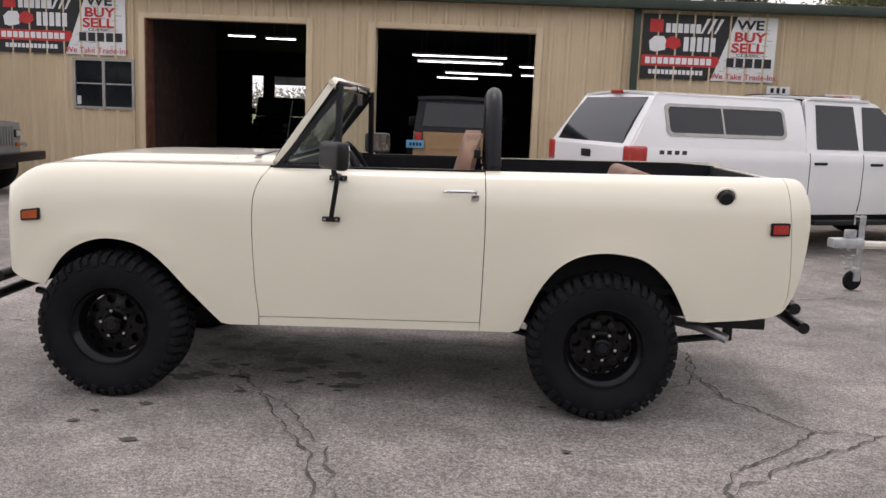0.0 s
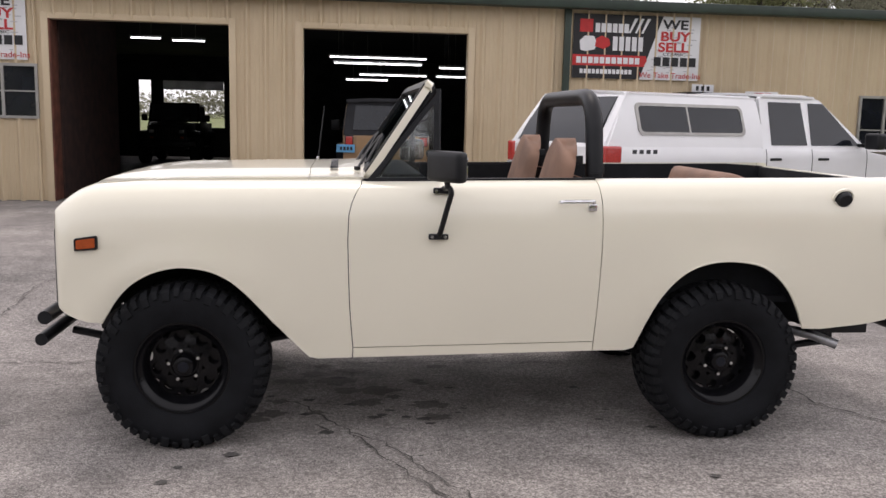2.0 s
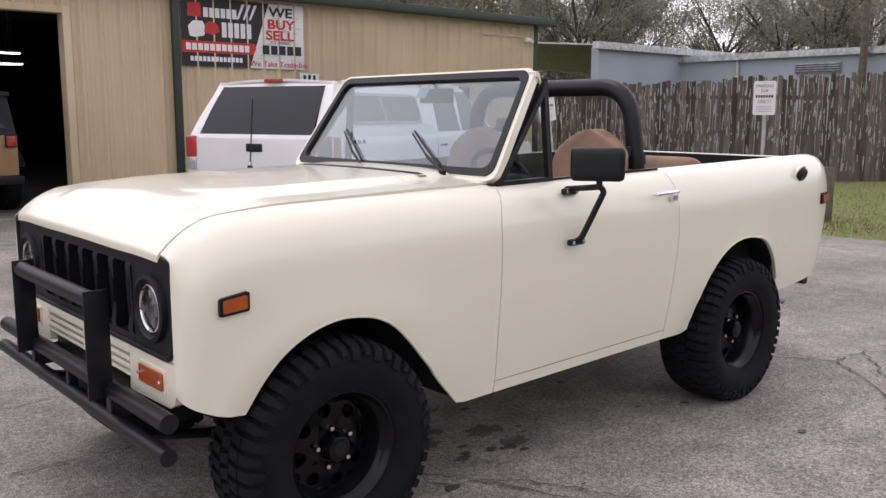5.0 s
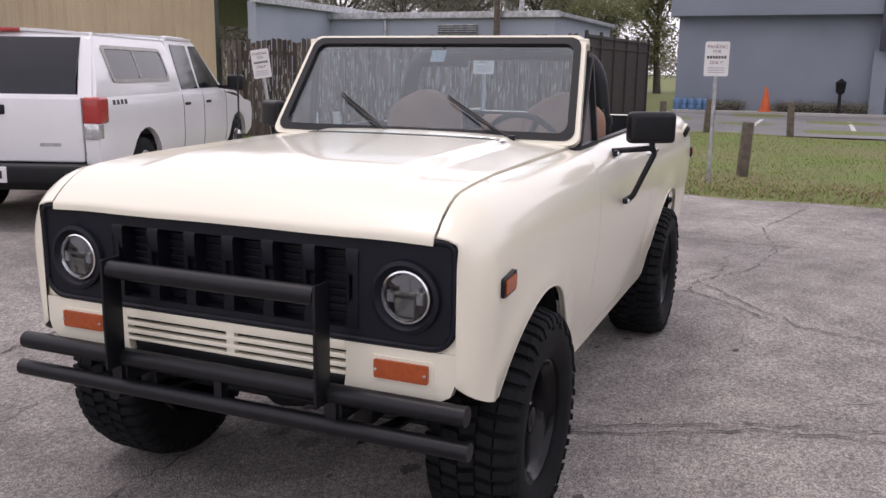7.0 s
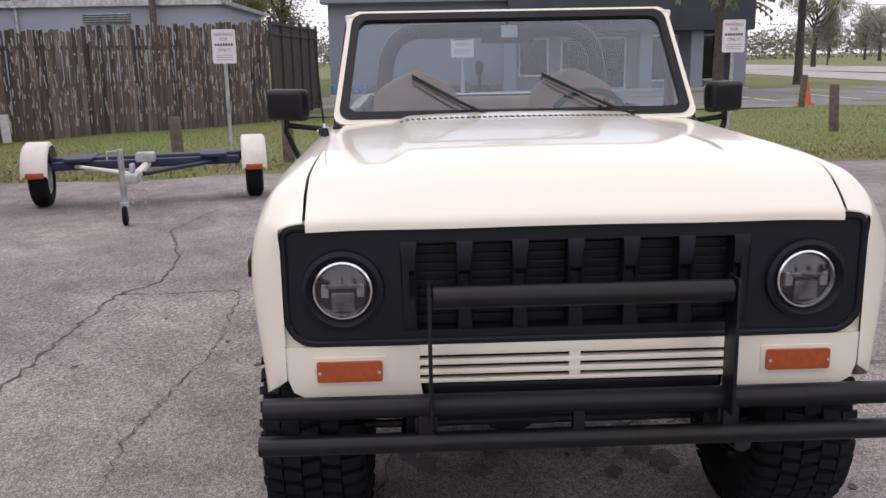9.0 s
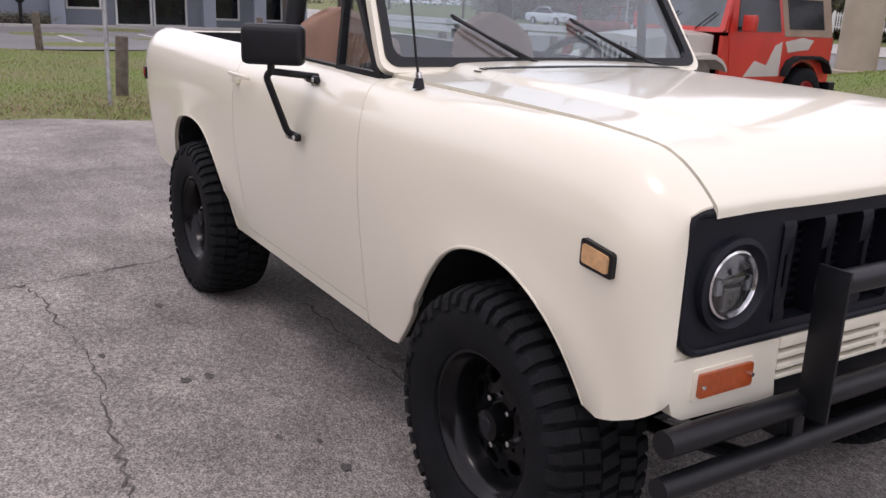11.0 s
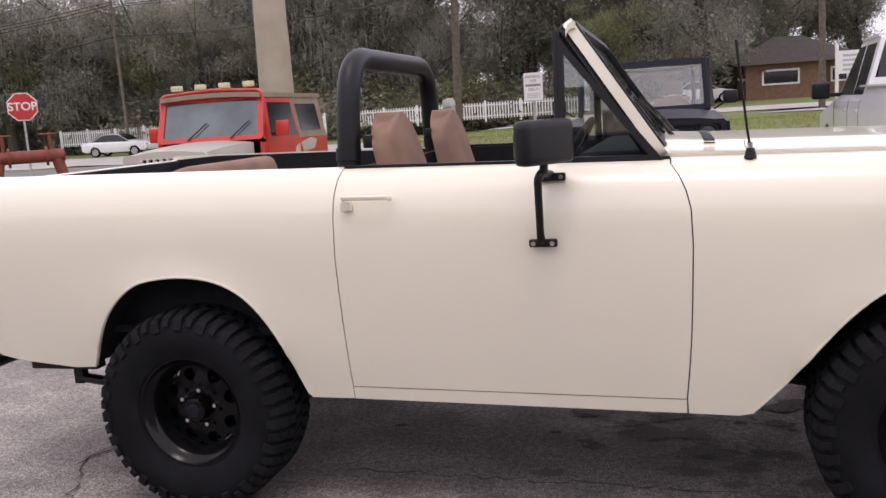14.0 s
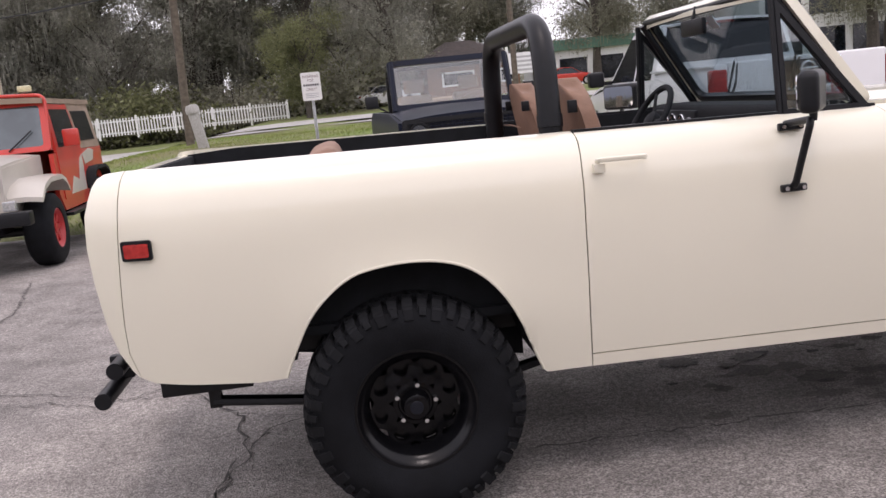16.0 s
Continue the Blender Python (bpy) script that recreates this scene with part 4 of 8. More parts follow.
def ground_z(x, y):
    off = smooth01(-in_lot(x, y) / 0.5)
    return rise(x, y) - 0.035 + 0.085 * off + (0.03 * math.sin(x * 1.3) * math.sin(y * 1.1 + 1) * off if abs(x) < 40 else 0)


axis_x = [-900, -400, -200, -120, -80, -60, -45, -36] + span(-30, 24, 108) + [26, 28, 31, 35, 40, 48, 60, 80, 120, 200, 400, 900]
axis_y = [-900, -400, -200, -140, -110, -90, -75, -65, -58, -52, -46, -41, -37, -34, -31, -28, -26, -24, -22] + span(-20, 12, 64) + [14, 17, 21, 26, 34, 45, 60, 90, 150, 300, 900]
ground = part("ground", grid(axis_x, axis_y, lambda x, y: (x, y, ground_z(x, y))), TURF, None, "", 80)
tagged(ground, "patchy green turf with bare earth, gently banked", "ground", kind="structure")


def draped(name, xs, ys, fn, material, label, category, lift=0.01, kind="structure"):
    ob = part(name, grid(xs, ys, fn), material, None, "", 80)
    return tagged(ob, label, category, kind=kind)


lot = draped("pavement", span(-30, 9.0, 78), span(-9.2, 10.35, 40),
             lambda x, y: (x + (0.25 * math.sin(y * 0.9) + 0.12 * math.sin(y * 2.7) if x > 8.6 else 0), y + (-0.2 * math.sin(x * 0.8) if y < -8.9 else 0), 0.004 * math.sin(x * 0.7) * math.sin(y * 0.6)),
             ASPHALT, "weathered grey asphalt lot with cracks and stains", "asphalt lot")
draped("pavement", span(20.8, 33.8, 13), span(-31, 4.4, 20), lambda x, y: (x, y, rise(x, y) + 0.06), LOTFAR, "flat grey asphalt car park beside the grass", "asphalt lot")
draped("pavement", span(11.5, 20.8, 8), span(-31, -13.5, 10), lambda x, y: (x + (1.5 * smooth01((-14 - y) / -4) if x < 11.6 else 0), y, rise(x, y) + 0.062), LOTFAR, "grey asphalt driveway from the street", "driveway")
draped("road", [-300, -120, -60, -30] + span(-20, 80, 40) + [120, 300, 700], [-43.5, -40, -37.5, -34, -31], lambda x, y: (x, y, max(rise(x, y), ground_z(x, y)) + 0.05), ROAD, "pale grey concrete street with worn lanes", "street")
draped("road", [34, 45, 60, 90, 140, 240, 500], [-29, -25.5, -22], lambda x, y: (x, y - (x - 34) * 0.06, 0.075), ROAD, "pale grey concrete lane of the street", "street")
draped("path", [-200, -60, -30] + span(-20, 9, 30) + [12], [-27.6, -26.3], lambda x, y: (x, y, max(rise(x, y), ground_z(x, y)) + 0.03), ROAD, "narrow pale concrete footpath across the grass", "footpath")
for k in range(7):
    line = part("parking_line", box(24.0, 29.0, -16.1 + 2.7 * k, -15.98 + 2.7 * k, 0.061, 0.066), PAINTWHITE)
    tagged(line, "worn white parking line on grey asphalt", "parking line", "parking lines", "structure")


def crack(points, width, name="crack"):
    """A jagged sunken seam in the asphalt."""
    rnd = random.Random(len(points) * 31 + int(points[0][0] * 100))
    pts = []
    for (ax, ay), (bx, by) in zip(points, points[1:]):
        n = max(2, int(math.hypot(bx - ax, by - ay) / 0.05))
        for k in range(n):
            t = k / n
            j = 0.022
            pts.append((ax + (bx - ax) * t + rnd.uniform(-j, j), ay + (by - ay) * t + rnd.uniform(-j, j)))
    pts.append(points[-1])
    bm, prev = bmesh.new(), None
    for i, (x, y) in enumerate(pts):
        a, b = pts[max(0, i - 1)], pts[min(len(pts) - 1, i + 1)]
        dx, dy = b[0] - a[0], b[1] - a[1]
        ln = math.hypot(dx, dy) or 1
        w = width * 0.55 * rnd.uniform(0.15, 1.4) * (0.3 if i in (0, len(pts) - 1) else 1)
        nx, ny = -dy / ln * w, dx / ln * w
        row = (bm.verts.new((x + nx, y + ny, 0.0075)), bm.verts.new((x - nx, y - ny, 0.0075)))
        if prev:
            bm.faces.new((prev[0], prev[1], row[1], row[0]))
        prev = row
    part(name, bm, CRACK, lot)


for pts, w in (([(0.45, -0.2), (0.72, -0.64), (0.96, -1.13), (1.15, -1.47), (1.26, -1.92), (1.32, -2.6), (1.5, -3.4), (1.4, -4.4)], 0.010),
               ([(3.33, 0.56), (3.23, 0.09), (3.33, -0.43), (3.52, -0.68), (3.63, -0.87), (3.33, -1.24), (3.05, -1.47), (2.94, -1.75), (2.7, -2.6), (2.75, -3.5)], 0.011),
               ([(3.63, -0.87), (3.98, -0.90), (4.6, -1.25), (5.48, -1.4), (6.6, -1.2), (8.4, -1.6)], 0.009),
               ([(3.0, -0.28), (3.33, -0.43)], 0.007), ([(1.57, -1.72), (1.9, -2.3), (2.1, -3.2)], 0.005),
               ([(0.2, 2.3), (1.23, 2.40), (2.10, 2.41), (2.90, 2.42), (3.25, 2.22), (3.96, 2.27), (5.16, 2.66), (6.3, 2.5)], 0.014),
               ([(2.90, 2.42), (2.95, 1.58), (3.1, 0.9), (3.34, 0.45), (3.19, -0.17), (3.03, -0.25)], 0.011),
               ([(4.1, -0.82), (3.35, -1.33), (2.96, -1.72)], 0.010), ([(0.6, -0.6), (0.91, -0.84), (1.21, -1.41), (1.37, -2.03), (1.2, -3.2)], 0.010),
               ([(6.3, -0.1), (5.72, -0.40), (5.68, -1.51), (5.8, -2.29), (5.5, -3.6), (5.9, -5.2)], 0.012),
               ([(4.1, -0.82), (4.43, -1.04), (5.0, -1.0), (5.68, -1.51)], 0.008), ([(2.08, 0.45), (1.63, 0.47), (0.61, 0.50), (-0.4, 0.62), (-1.5, 0.55)], 0.010),
               ([(5.48, -3.29), (4.94, -3.36), (4.2, -3.1), (3.4, -3.5)], 0.008), ([(-0.6, 1.5), (0.6, 1.62), (1.8, 1.5), (2.9, 1.6)], 0.007),
               ([(-1.8, 5.5), (0.5, 5.2), (2.4, 5.6), (4.0, 5.0)], 0.009), ([(-2.6, -3.0), (-1.6, 0.2), (-1.9, 3.0), (-1.2, 6.5)], 0.010),
               ([(-0.9, -1.0), (-0.7, -2.2), (-1.1, -3.6)], 0.006)):
    crack(pts, w)

STAIN = mat("oil_stain", (0.075, 0.070, 0.065), 0.8, vary=0.4, scale=9, speck=0.3, bscale=120)
rnd = random.Random(5)
for k in range(40):
    x, y = rnd.gauss(1.1, 0.75), rnd.gauss(-0.55, 0.35) if k < 30 else rnd.gauss(1.1, 0.4)
    r = rnd.uniform(0.008, 0.032)
    bm = bmesh.new()
    n = 11
    bm.faces.new([bm.verts.new((x + r * rnd.uniform(0.55, 1.2) * math.cos(2 * math.pi * i / n) * 1.5, y + r * rnd.uniform(0.5, 1.1) * math.sin(2 * math.pi * i / n), 0.0062)) for i in range(n)])
    part("oil_stain", bm, STAIN, lot)

DAMP = mat("damp_asphalt_stain", (0.150, 0.134, 0.123), 0.85, second=(0.105, 0.094, 0.087), scale=5, speck=0.35, bscale=120, bump=0.6)
for k in range(26):
    x, y, r = rnd.uniform(0.15, 1.35), rnd.uniform(-0.55, 0.45), rnd.uniform(0.03, 0.09)
    bm = bmesh.new()
    n = 19
    bm.faces.new([bm.verts.new((x + r * rnd.uniform(0.5, 1.25) * math.cos(2 * math.pi * i / n) * 1.4, y + r * rnd.uniform(0.5, 1.2) * math.sin(2 * math.pi * i / n), 0.0054 + 0.00002 * k)) for i in range(n)])
    part("damp_stain", bm, DAMP, lot)


def blades(name, count, spread, size, material, label, category, seed, lean=0.5):
    rnd = random.Random(seed)
    verts, faces = [], []
    made = 0
    while made < count:
        x, y = spread(rnd)
        if in_lot(x, y) > -0.02:
            continue
        z = ground_z(x, y) - 0.005
        h, a = size * rnd.uniform(0.5, 1.4), rnd.uniform(0, 6.283)
        w = h * 0.16
        dx, dy = math.cos(a) * w, math.sin(a) * w
        lx, ly = rnd.uniform(-lean, lean) * h, rnd.uniform(-lean, lean) * h
        i = len(verts)
        verts += [(x - dx, y - dy, z), (x + dx, y + dy, z), (x + lx, y + ly, z + h)]
        faces.append((i, i + 1, i + 2))
        made += 1
    me = bpy.data.meshes.new(name)
    me.from_pydata(verts, [], faces)
    me.materials.append(material)
    tagged(new(name, me), label, category, kind="stuff")


blades("grass", 95000, lambda r: (9.0 + 11.6 * r.random() ** 1.3, r.uniform(-13, 9)), 0.036, BLADE, "short green grass with yellow patches", "grass", 1)
blades("grass", 80000, lambda r: (r.uniform(-9, 11), -9.0 - 15 * r.random() ** 1.4), 0.045, BLADE, "short green grass on a low bank", "grass", 2)
blades("leaf_litter", 9000, lambda r: (8.8 + abs(r.gauss(0, 1.0)), r.uniform(-9, 9)), 0.05, DRY, "brown dead leaves along the asphalt edge", "leaf litter", 3, 1.5)

# ---- the workshop ----
TAN = mat("tan_ribbed_steel", (0.60, 0.485, 0.325), 0.45, second=(0.53, 0.42, 0.275), scale=0.8, bump=0.05, bscale=40, detail=6)
TRIM = mat("dark_green_trim", (0.018, 0.032, 0.022), 0.5, vary=0.2, scale=4)
BROWNTRIM = mat("red_brown_jamb", (0.13, 0.045, 0.028), 0.7, vary=0.35, scale=5)
# the jamb's red-brown, darkened: the shade inside the bay is in the colour
DARKBROWN = mat("shaded_brown_timber", (0.035, 0.016, 0.012), 0.85, vary=0.35, scale=5)
CONC = mat("shop_floor_concrete", (0.20, 0.19, 0.175), 0.85, second=(0.11, 0.105, 0.10), scale=1.2, bump=0.2)
# near-black, so that the unlit depth of the workshop is partly base colour
DARKWALL = mat("shaded_insulation", (0.030, 0.030, 0.032), 0.9, vary=0.3, scale=2)
ALU = mat("aluminium_frame", (0.36, 0.35, 0.33), 0.45, 0.6, vary=0.1)
TUBE = glow("lit_tube", (0.95, 0.98, 1.0), 2.4)
WY = 10.36
EAVE = 3.42


def ribbed(x0, x1, z0, z1, material=TAN):
    """Steel cladding with ribs a foot apart and two fine ones between, facing -y."""
    xs = []
    p = 0.305
    k = math.floor(x0 / p) - 1
    while k * p < x1 + p:
        b = k * p
        for dx, d in ((0.0, 0.0), (0.042, 0.055), (0.068, 0.055), (0.110, 0.0), (0.168, 0.0), (0.174, 0.006), (0.184, 0.006), (0.190, 0.0), (0.235, 0.0), (0.241, 0.006), (0.251, 0.006), (0.257, 0.0)):
            if x0 <= b + dx <= x1:
                xs.append((b + dx, d))
        k += 1
    xs = [(x0, 0.0)] + xs + [(x1, 0.0)]
    bm = bmesh.new()
    f = [[bm.verts.new((x, WY - d, z)) for x, d in xs] for z in (z0, z1)]
    b = [[bm.verts.new((x, WY + 0.12, z)) for x in (x0, x1)] for z in (z0, z1)]
    for i in range(len(xs) - 1):
        bm.faces.new((f[0][i], f[0][i + 1], f[1][i + 1], f[1][i]))
    bm.faces.new((b[0][1], b[0][0], b[1][0], b[1][1]))
    for k in (0, 1):
        bm.faces.new(f[k] + b[k][::-1])
    bm.faces.new((f[0][0], f[1][0], b[1][0], b[0][0]))
    bm.faces.new((f[0][-1], b[0][1], b[1][1], f[1][-1]))
    return bm


wall = part("wall_workshop", ribbed(-16, -5.30, 0, EAVE), TAN, None, "", 25)
tagged(wall, "tan ribbed steel cladding of the workshop front", "workshop wall", kind="structure")
for x0, x1, z0, z1 in ((-5.30, -4.20, 0, 1.35), (-5.30, -4.20, 2.235, EAVE), (-4.20, -4.06, 0, EAVE), (-4.06, -1.10, 3.00, EAVE), (-1.10, -0.01, 0, EAVE), (-0.01, 2.90, 2.98, EAVE),
                       (2.90, 10.05, 0, EAVE), (10.05, 11.05, 0, 0.85), (10.05, 11.05, 2.08, EAVE), (11.05, 12.95, 0, EAVE)):
    part("cladding", ribbed(x0, x1, z0, z1), TAN, wall, "", 25)
tagged(part("wall_workshop_end", box(12.83, 12.95, WY + 0.12, 26, 0, EAVE), TAN), "plain tan steel end wall of the workshop", "workshop wall", kind="structure")
tagged(part("wall_workshop_end", box(-16, -15.88, WY + 0.12, 26, 0, EAVE), TAN), "plain tan steel end wall of the workshop", "workshop wall", kind="structure")
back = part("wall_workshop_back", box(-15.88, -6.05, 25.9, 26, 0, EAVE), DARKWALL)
tagged(back, "steel rear wall of the workshop, coloured dark for the indoor shade", "workshop wall", kind="structure")
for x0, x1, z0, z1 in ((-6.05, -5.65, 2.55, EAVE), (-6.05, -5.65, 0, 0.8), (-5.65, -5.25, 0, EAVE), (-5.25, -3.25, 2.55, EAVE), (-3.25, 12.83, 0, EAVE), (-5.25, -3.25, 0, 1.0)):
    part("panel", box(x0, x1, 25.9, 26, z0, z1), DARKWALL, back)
for k in range(6):
    part("shutter_slat", box(-5.24, -3.26, 25.84 + 0.004 * (k % 2), 25.89, 2.25 + 0.05 * k, 2.298 + 0.05 * k, 0.004, 1), PAINTWHITE, back, "white roller shutter slat")
tagged(part("floor_workshop", box(-15.88, 12.83, WY - 0.02, 25.9, -0.05, 0.012), CONC), "stained grey concrete workshop floor", "floor", kind="structure")
tagged(part("ceiling_workshop", box(-15.88, 12.83, WY + 0.12, 25.9, EAVE - 0.05, EAVE), DARKWALL), "insulated workshop ceiling, coloured dark for the indoor shade", "ceiling", kind="structure")
roof = part("roof_workshop", grid([-16.4, 13.3], [WY - 0.28, 18, 26.3], lambda x, y: (x, y, EAVE + 0.10 + 0.08 * (7.6 - abs(y - 18))), (0, 0, 0.05)), GALV)
tagged(roof, "low galvanised steel workshop roof", "roof", kind="structure")
part("gutter", box(-16.4, 13.3, WY - 0.30, WY - 0.06, EAVE - 0.02, EAVE + 0.14, 0.02), TRIM, roof, "dark green eaves gutter")
part("end_trim", box(12.89, 13.01, WY - 0.06, WY + 0.16, 0, EAVE), TRIM, roof)
part("downpipe", box(4.50, 4.62, WY - 0.12, WY - 0.035, 0, EAVE, 0.015), TRIM, roof, "dark green downpipe")
for x0, x1, z1, inner in ((-4.06, -1.10, 3.00, BROWNTRIM), (-0.01, 2.90, 2.98, TAN)):
    fr = part("door_frame", box(x0 - 0.06, x0 + 0.05, WY - 0.045, WY + 0.20, 0, z1 + 0.06, 0.006), TAN, wall)
    part("jamb_lining", box(x0 + 0.05, x0 + 0.075, WY - 0.03, WY + 0.35, 0, z1, 0.004), inner, wall)
    part("door_frame", box(x1 - 0.05, x1 + 0.06, WY - 0.045, WY + 0.20, 0, z1 + 0.06, 0.006), TAN, wall)
    part("door_head", box(x0 + 0.05, x1 - 0.05, WY - 0.042, WY + 0.20, z1 - 0.04, z1 + 0.06, 0.006), TAN, wall)
tagged(part("partition", box(-4.02, -3.96, WY + 0.36, 14.5, 0.012, 3.3), DARKBROWN), "red-brown timber partition inside the workshop, coloured dark for the shade there", "partition", kind="structure")
for x0, x1, z0, z1, mull in ((-5.30, -4.20, 1.35, 2.235, True), (10.05, 11.05, 0.85, 2.08, False)):
    win = part("window_1", ring_plate([(x0, z0), (x1, z0), (x1, z1), (x0, z1)], [(x0 + 0.045, z0 + 0.045), (x1 - 0.045, z0 + 0.045), (x1 - 0.045, z1 - 0.045), (x0 + 0.045, z1 - 0.045)], 0.07, lambda u, v, d: (u, WY - 0.045 + d, v)), ALU)
    tagged(win, "small aluminium sliding window with dark panes", "window", kind="structure")
    xm = (x0 + x1) / 2
    part("mullion", box(xm - 0.025, xm + 0.025, WY - 0.045, WY + 0.0, z0 + 0.045, z1 - 0.045), ALU, win)
    for a, b in ((x0 + 0.045, xm - 0.025), (xm + 0.025, x1 - 0.045)):
        part("pane", box(a, b, WY - 0.012, WY - 0.006, z0 + 0.045, z1 - 0.045), DARKGLASS, win)
        part("glazing_bar", box(a, b, WY - 0.022, WY - 0.013, (z0 + z1) / 2 - 0.012, (z0 + z1) / 2 + 0.012), ALU, win)
    part("sticker", box(x0 + 0.06, x0 + 0.13, WY - 0.0155, WY - 0.0135, z0 + 0.07, z0 + 0.22), PAINTWHITE, win)


def strip_light(x0, x1, y, z):
    ob = thing("strip_light", "lit white tube light hung under the workshop ceiling", "ceiling light", "workshop lights")
    part("housing", box(x0, x1, y - 0.06, y + 0.06, z + 0.02, z + 0.06, 0.008), GALV, ob)
    part("tube", cyl((x0 + 0.02, y, z + 0.005), (x1 - 0.02, y, z + 0.005), 0.014, 8), TUBE, ob)
    for x in (x0 + 0.2, x1 - 0.2):
        part("hanger", cyl((x, y, z + 0.06), (x, y, EAVE - 0.05), 0.004, 5), GALV, ob)


for x0, x1, y, z in ((0.44, 2.5, 14.0, 2.72), (0.53, 2.43, 14.4, 2.62), (1.1, 2.7, 16.0, 2.46), (2.9, 3.9, 16.0, 2.46), (0.8, 1.9, 18.0, 2.42), (2.75, 3.3, 14.0, 2.55),
                     (-3.57, -2.95, 14.0, 2.98), (-2.75, -2.07, 14.0, 2.95), (3.4, 4.6, 19.0, 2.6)):
    strip_light(x0, x1, y, z)

# banners
INK = mat("banner_black", (0.010, 0.010, 0.012), 0.5, vary=0.1)
REDINK = mat("banner_red", (0.50, 0.025, 0.025), 0.5, vary=0.1)
PAPER = mat("banner_white", (0.74, 0.74, 0.75), 0.5, vary=0.04, scale=3)
GREYINK = mat("banner_grey", (0.42, 0.42, 0.43), 0.5, vary=0.1)


def banner(x0, z0, w, h):
    b = thing("banner", "black and white vinyl banner with red lettering on the wall", "banner", "banners on the wall")
    y = WY - 0.038
    part("sheet", box(x0, x0 + w, y - 0.012, y, z0, z0 + h, 0.003), PAPER, b)
    L = lambda u, v, d: (x0 + u * w, y - 0.014 - d, z0 + v * h)
    part("black_field", plate([(0.0, 0.0), (0.53, 0.0), (0.70, 1.0), (0.0, 1.0)], 0.002, L), INK, b)
    part("red_stripe", plate([(0.0, 0.20), (0.56, 0.20), (0.585, 0.29), (0.575, 0.37), (0.0, 0.37)], 0.002, lambda u, v, d: L(u, v, d + 0.003)), REDINK, b)
    def bar(u0, u1, v0, v1, m, lift=0.006):
        part("lettering_bar", plate([(u0, v0), (u1, v0), (u1, v1), (u0, v1)], 0.002, lambda u, v, d: L(u, v, d + lift)), m, b)
    # brand marks as plain shapes
    bar(0.05, 0.15, 0.72, 0.92, REDINK)
    for k in range(6):
        bar(0.17 + 0.045 * k, 0.205 + 0.045 * k, 0.72, 0.86, PAPER)
    for k in range(3):
        part("mark", plate([(0.43 + 0.05 * k, 0.72), (0.445 + 0.05 * k, 0.72), (0.50 + 0.05 * k, 0.95), (0.475 + 0.05 * k, 0.95)], 0.002, lambda u, v, d: L(u, v, d + 0.006)), PAPER, b)
    for k in range(5):
        bar(0.31 + 0.05 * k, 0.347 + 0.05 * k, 0.44, 0.66, PAPER)
    part("mark", plate([(0.06, 0.44), (0.10, 0.42), (0.17, 0.45), (0.19, 0.55), (0.16, 0.66), (0.09, 0.66), (0.05, 0.58)], 0.002, lambda u, v, d: L(u, v, d + 0.006)), PAPER, b)
    part("mark", plate([(0.17, 0.50), (0.24, 0.46), (0.29, 0.52), (0.28, 0.62), (0.22, 0.67), (0.18, 0.62)], 0.002, lambda u, v, d: L(u, v, d + 0.008)), REDINK, b)
    for k in range(11):
        bar(0.03 + 0.046 * k, 0.066 + 0.046 * k, 0.235, 0.335, PAPER)
    for k in range(13):
        bar(0.06 + 0.032 * k, 0.084 + 0.032 * k, 0.075, 0.145, PAPER)
    rnd = random.Random(7)
    for k in range(46):
        v = rnd.uniform(0.1, 0.93)
        u = rnd.uniform(0.57 + 0.15 * v, 0.93)
        bar(u, u + rnd.uniform(0.015, 0.05), v, v + 0.012, GREYINK, 0.003)
    face = lambda u, v: Matrix.Translation(L(u, v, 0.006)) @ pose(0, 0, 0, 90, 0, 0)
    lettering("WE", 0.22, INK, b, face(0.80, 0.865), stretch=1.35, bold=0.006)
    lettering("BUY", 0.22, REDINK, b, face(0.80, 0.68), stretch=1.3, bold=0.006)
    lettering("SELL", 0.22, REDINK, b, face(0.79, 0.51), stretch=1.3, bold=0.006)
    lettering("CLASSIC", 0.07, INK, b, face(0.80, 0.405), stretch=1.6)
    for k in range(5):
        bar(0.64 + 0.07 * k, 0.695 + 0.07 * k, 0.22, 0.36, INK)
    lettering("We Take Trade-Ins", 0.135, REDINK, b, face(0.775, 0.07), stretch=1.05)


banner(4.67, 2.255, 2.28, 1.09)
banner(-6.62, 2.29, 2.28, 1.06)
plaque = thing("number_plaque", "small white plaque with dark marks on the wall", "plaque")
part("board", box(6.86, 7.26, WY - 0.055, WY - 0.04, 2.06, 2.20, 0.003), PAPER, plaque)
for k in range(3):
    part("mark", box(6.93 + 0.1 * k, 6.98 + 0.1 * k, WY - 0.060, WY - 0.055, 2.09, 2.17), INK, plaque)
awning = thing("entrance_hood", "thin dark metal hood over the office door", "canopy")
part("slab", box(6.5, 7.9, WY - 0.75, WY - 0.035, 1.99, 2.04, 0.008), MATTE, awning)
office = thing("office_sign", "small white sign with red lettering under the hood", "sign")
part("board", box(7.85, 8.45, WY - 0.10, WY - 0.04, 1.98, 2.10, 0.004), PAPER, office)
lettering("OFFICE", 0.10, REDINK, office, Matrix.Translation((8.15, WY - 0.104, 2.04)) @ pose(0, 0, 0, 90, 0, 0))
seccam = thing("security_camera", "small pale dome camera under the eaves", "camera")
part("mount", box(12.60, 12.72, WY - 0.12, WY - 0.03, 3.04, 3.14, 0.02), PAPER, seccam)
part("lens_body", cyl((12.66, WY - 0.11, 3.08), (12.66, WY - 0.24, 3.05), 0.035, 12), PAPER, seccam)
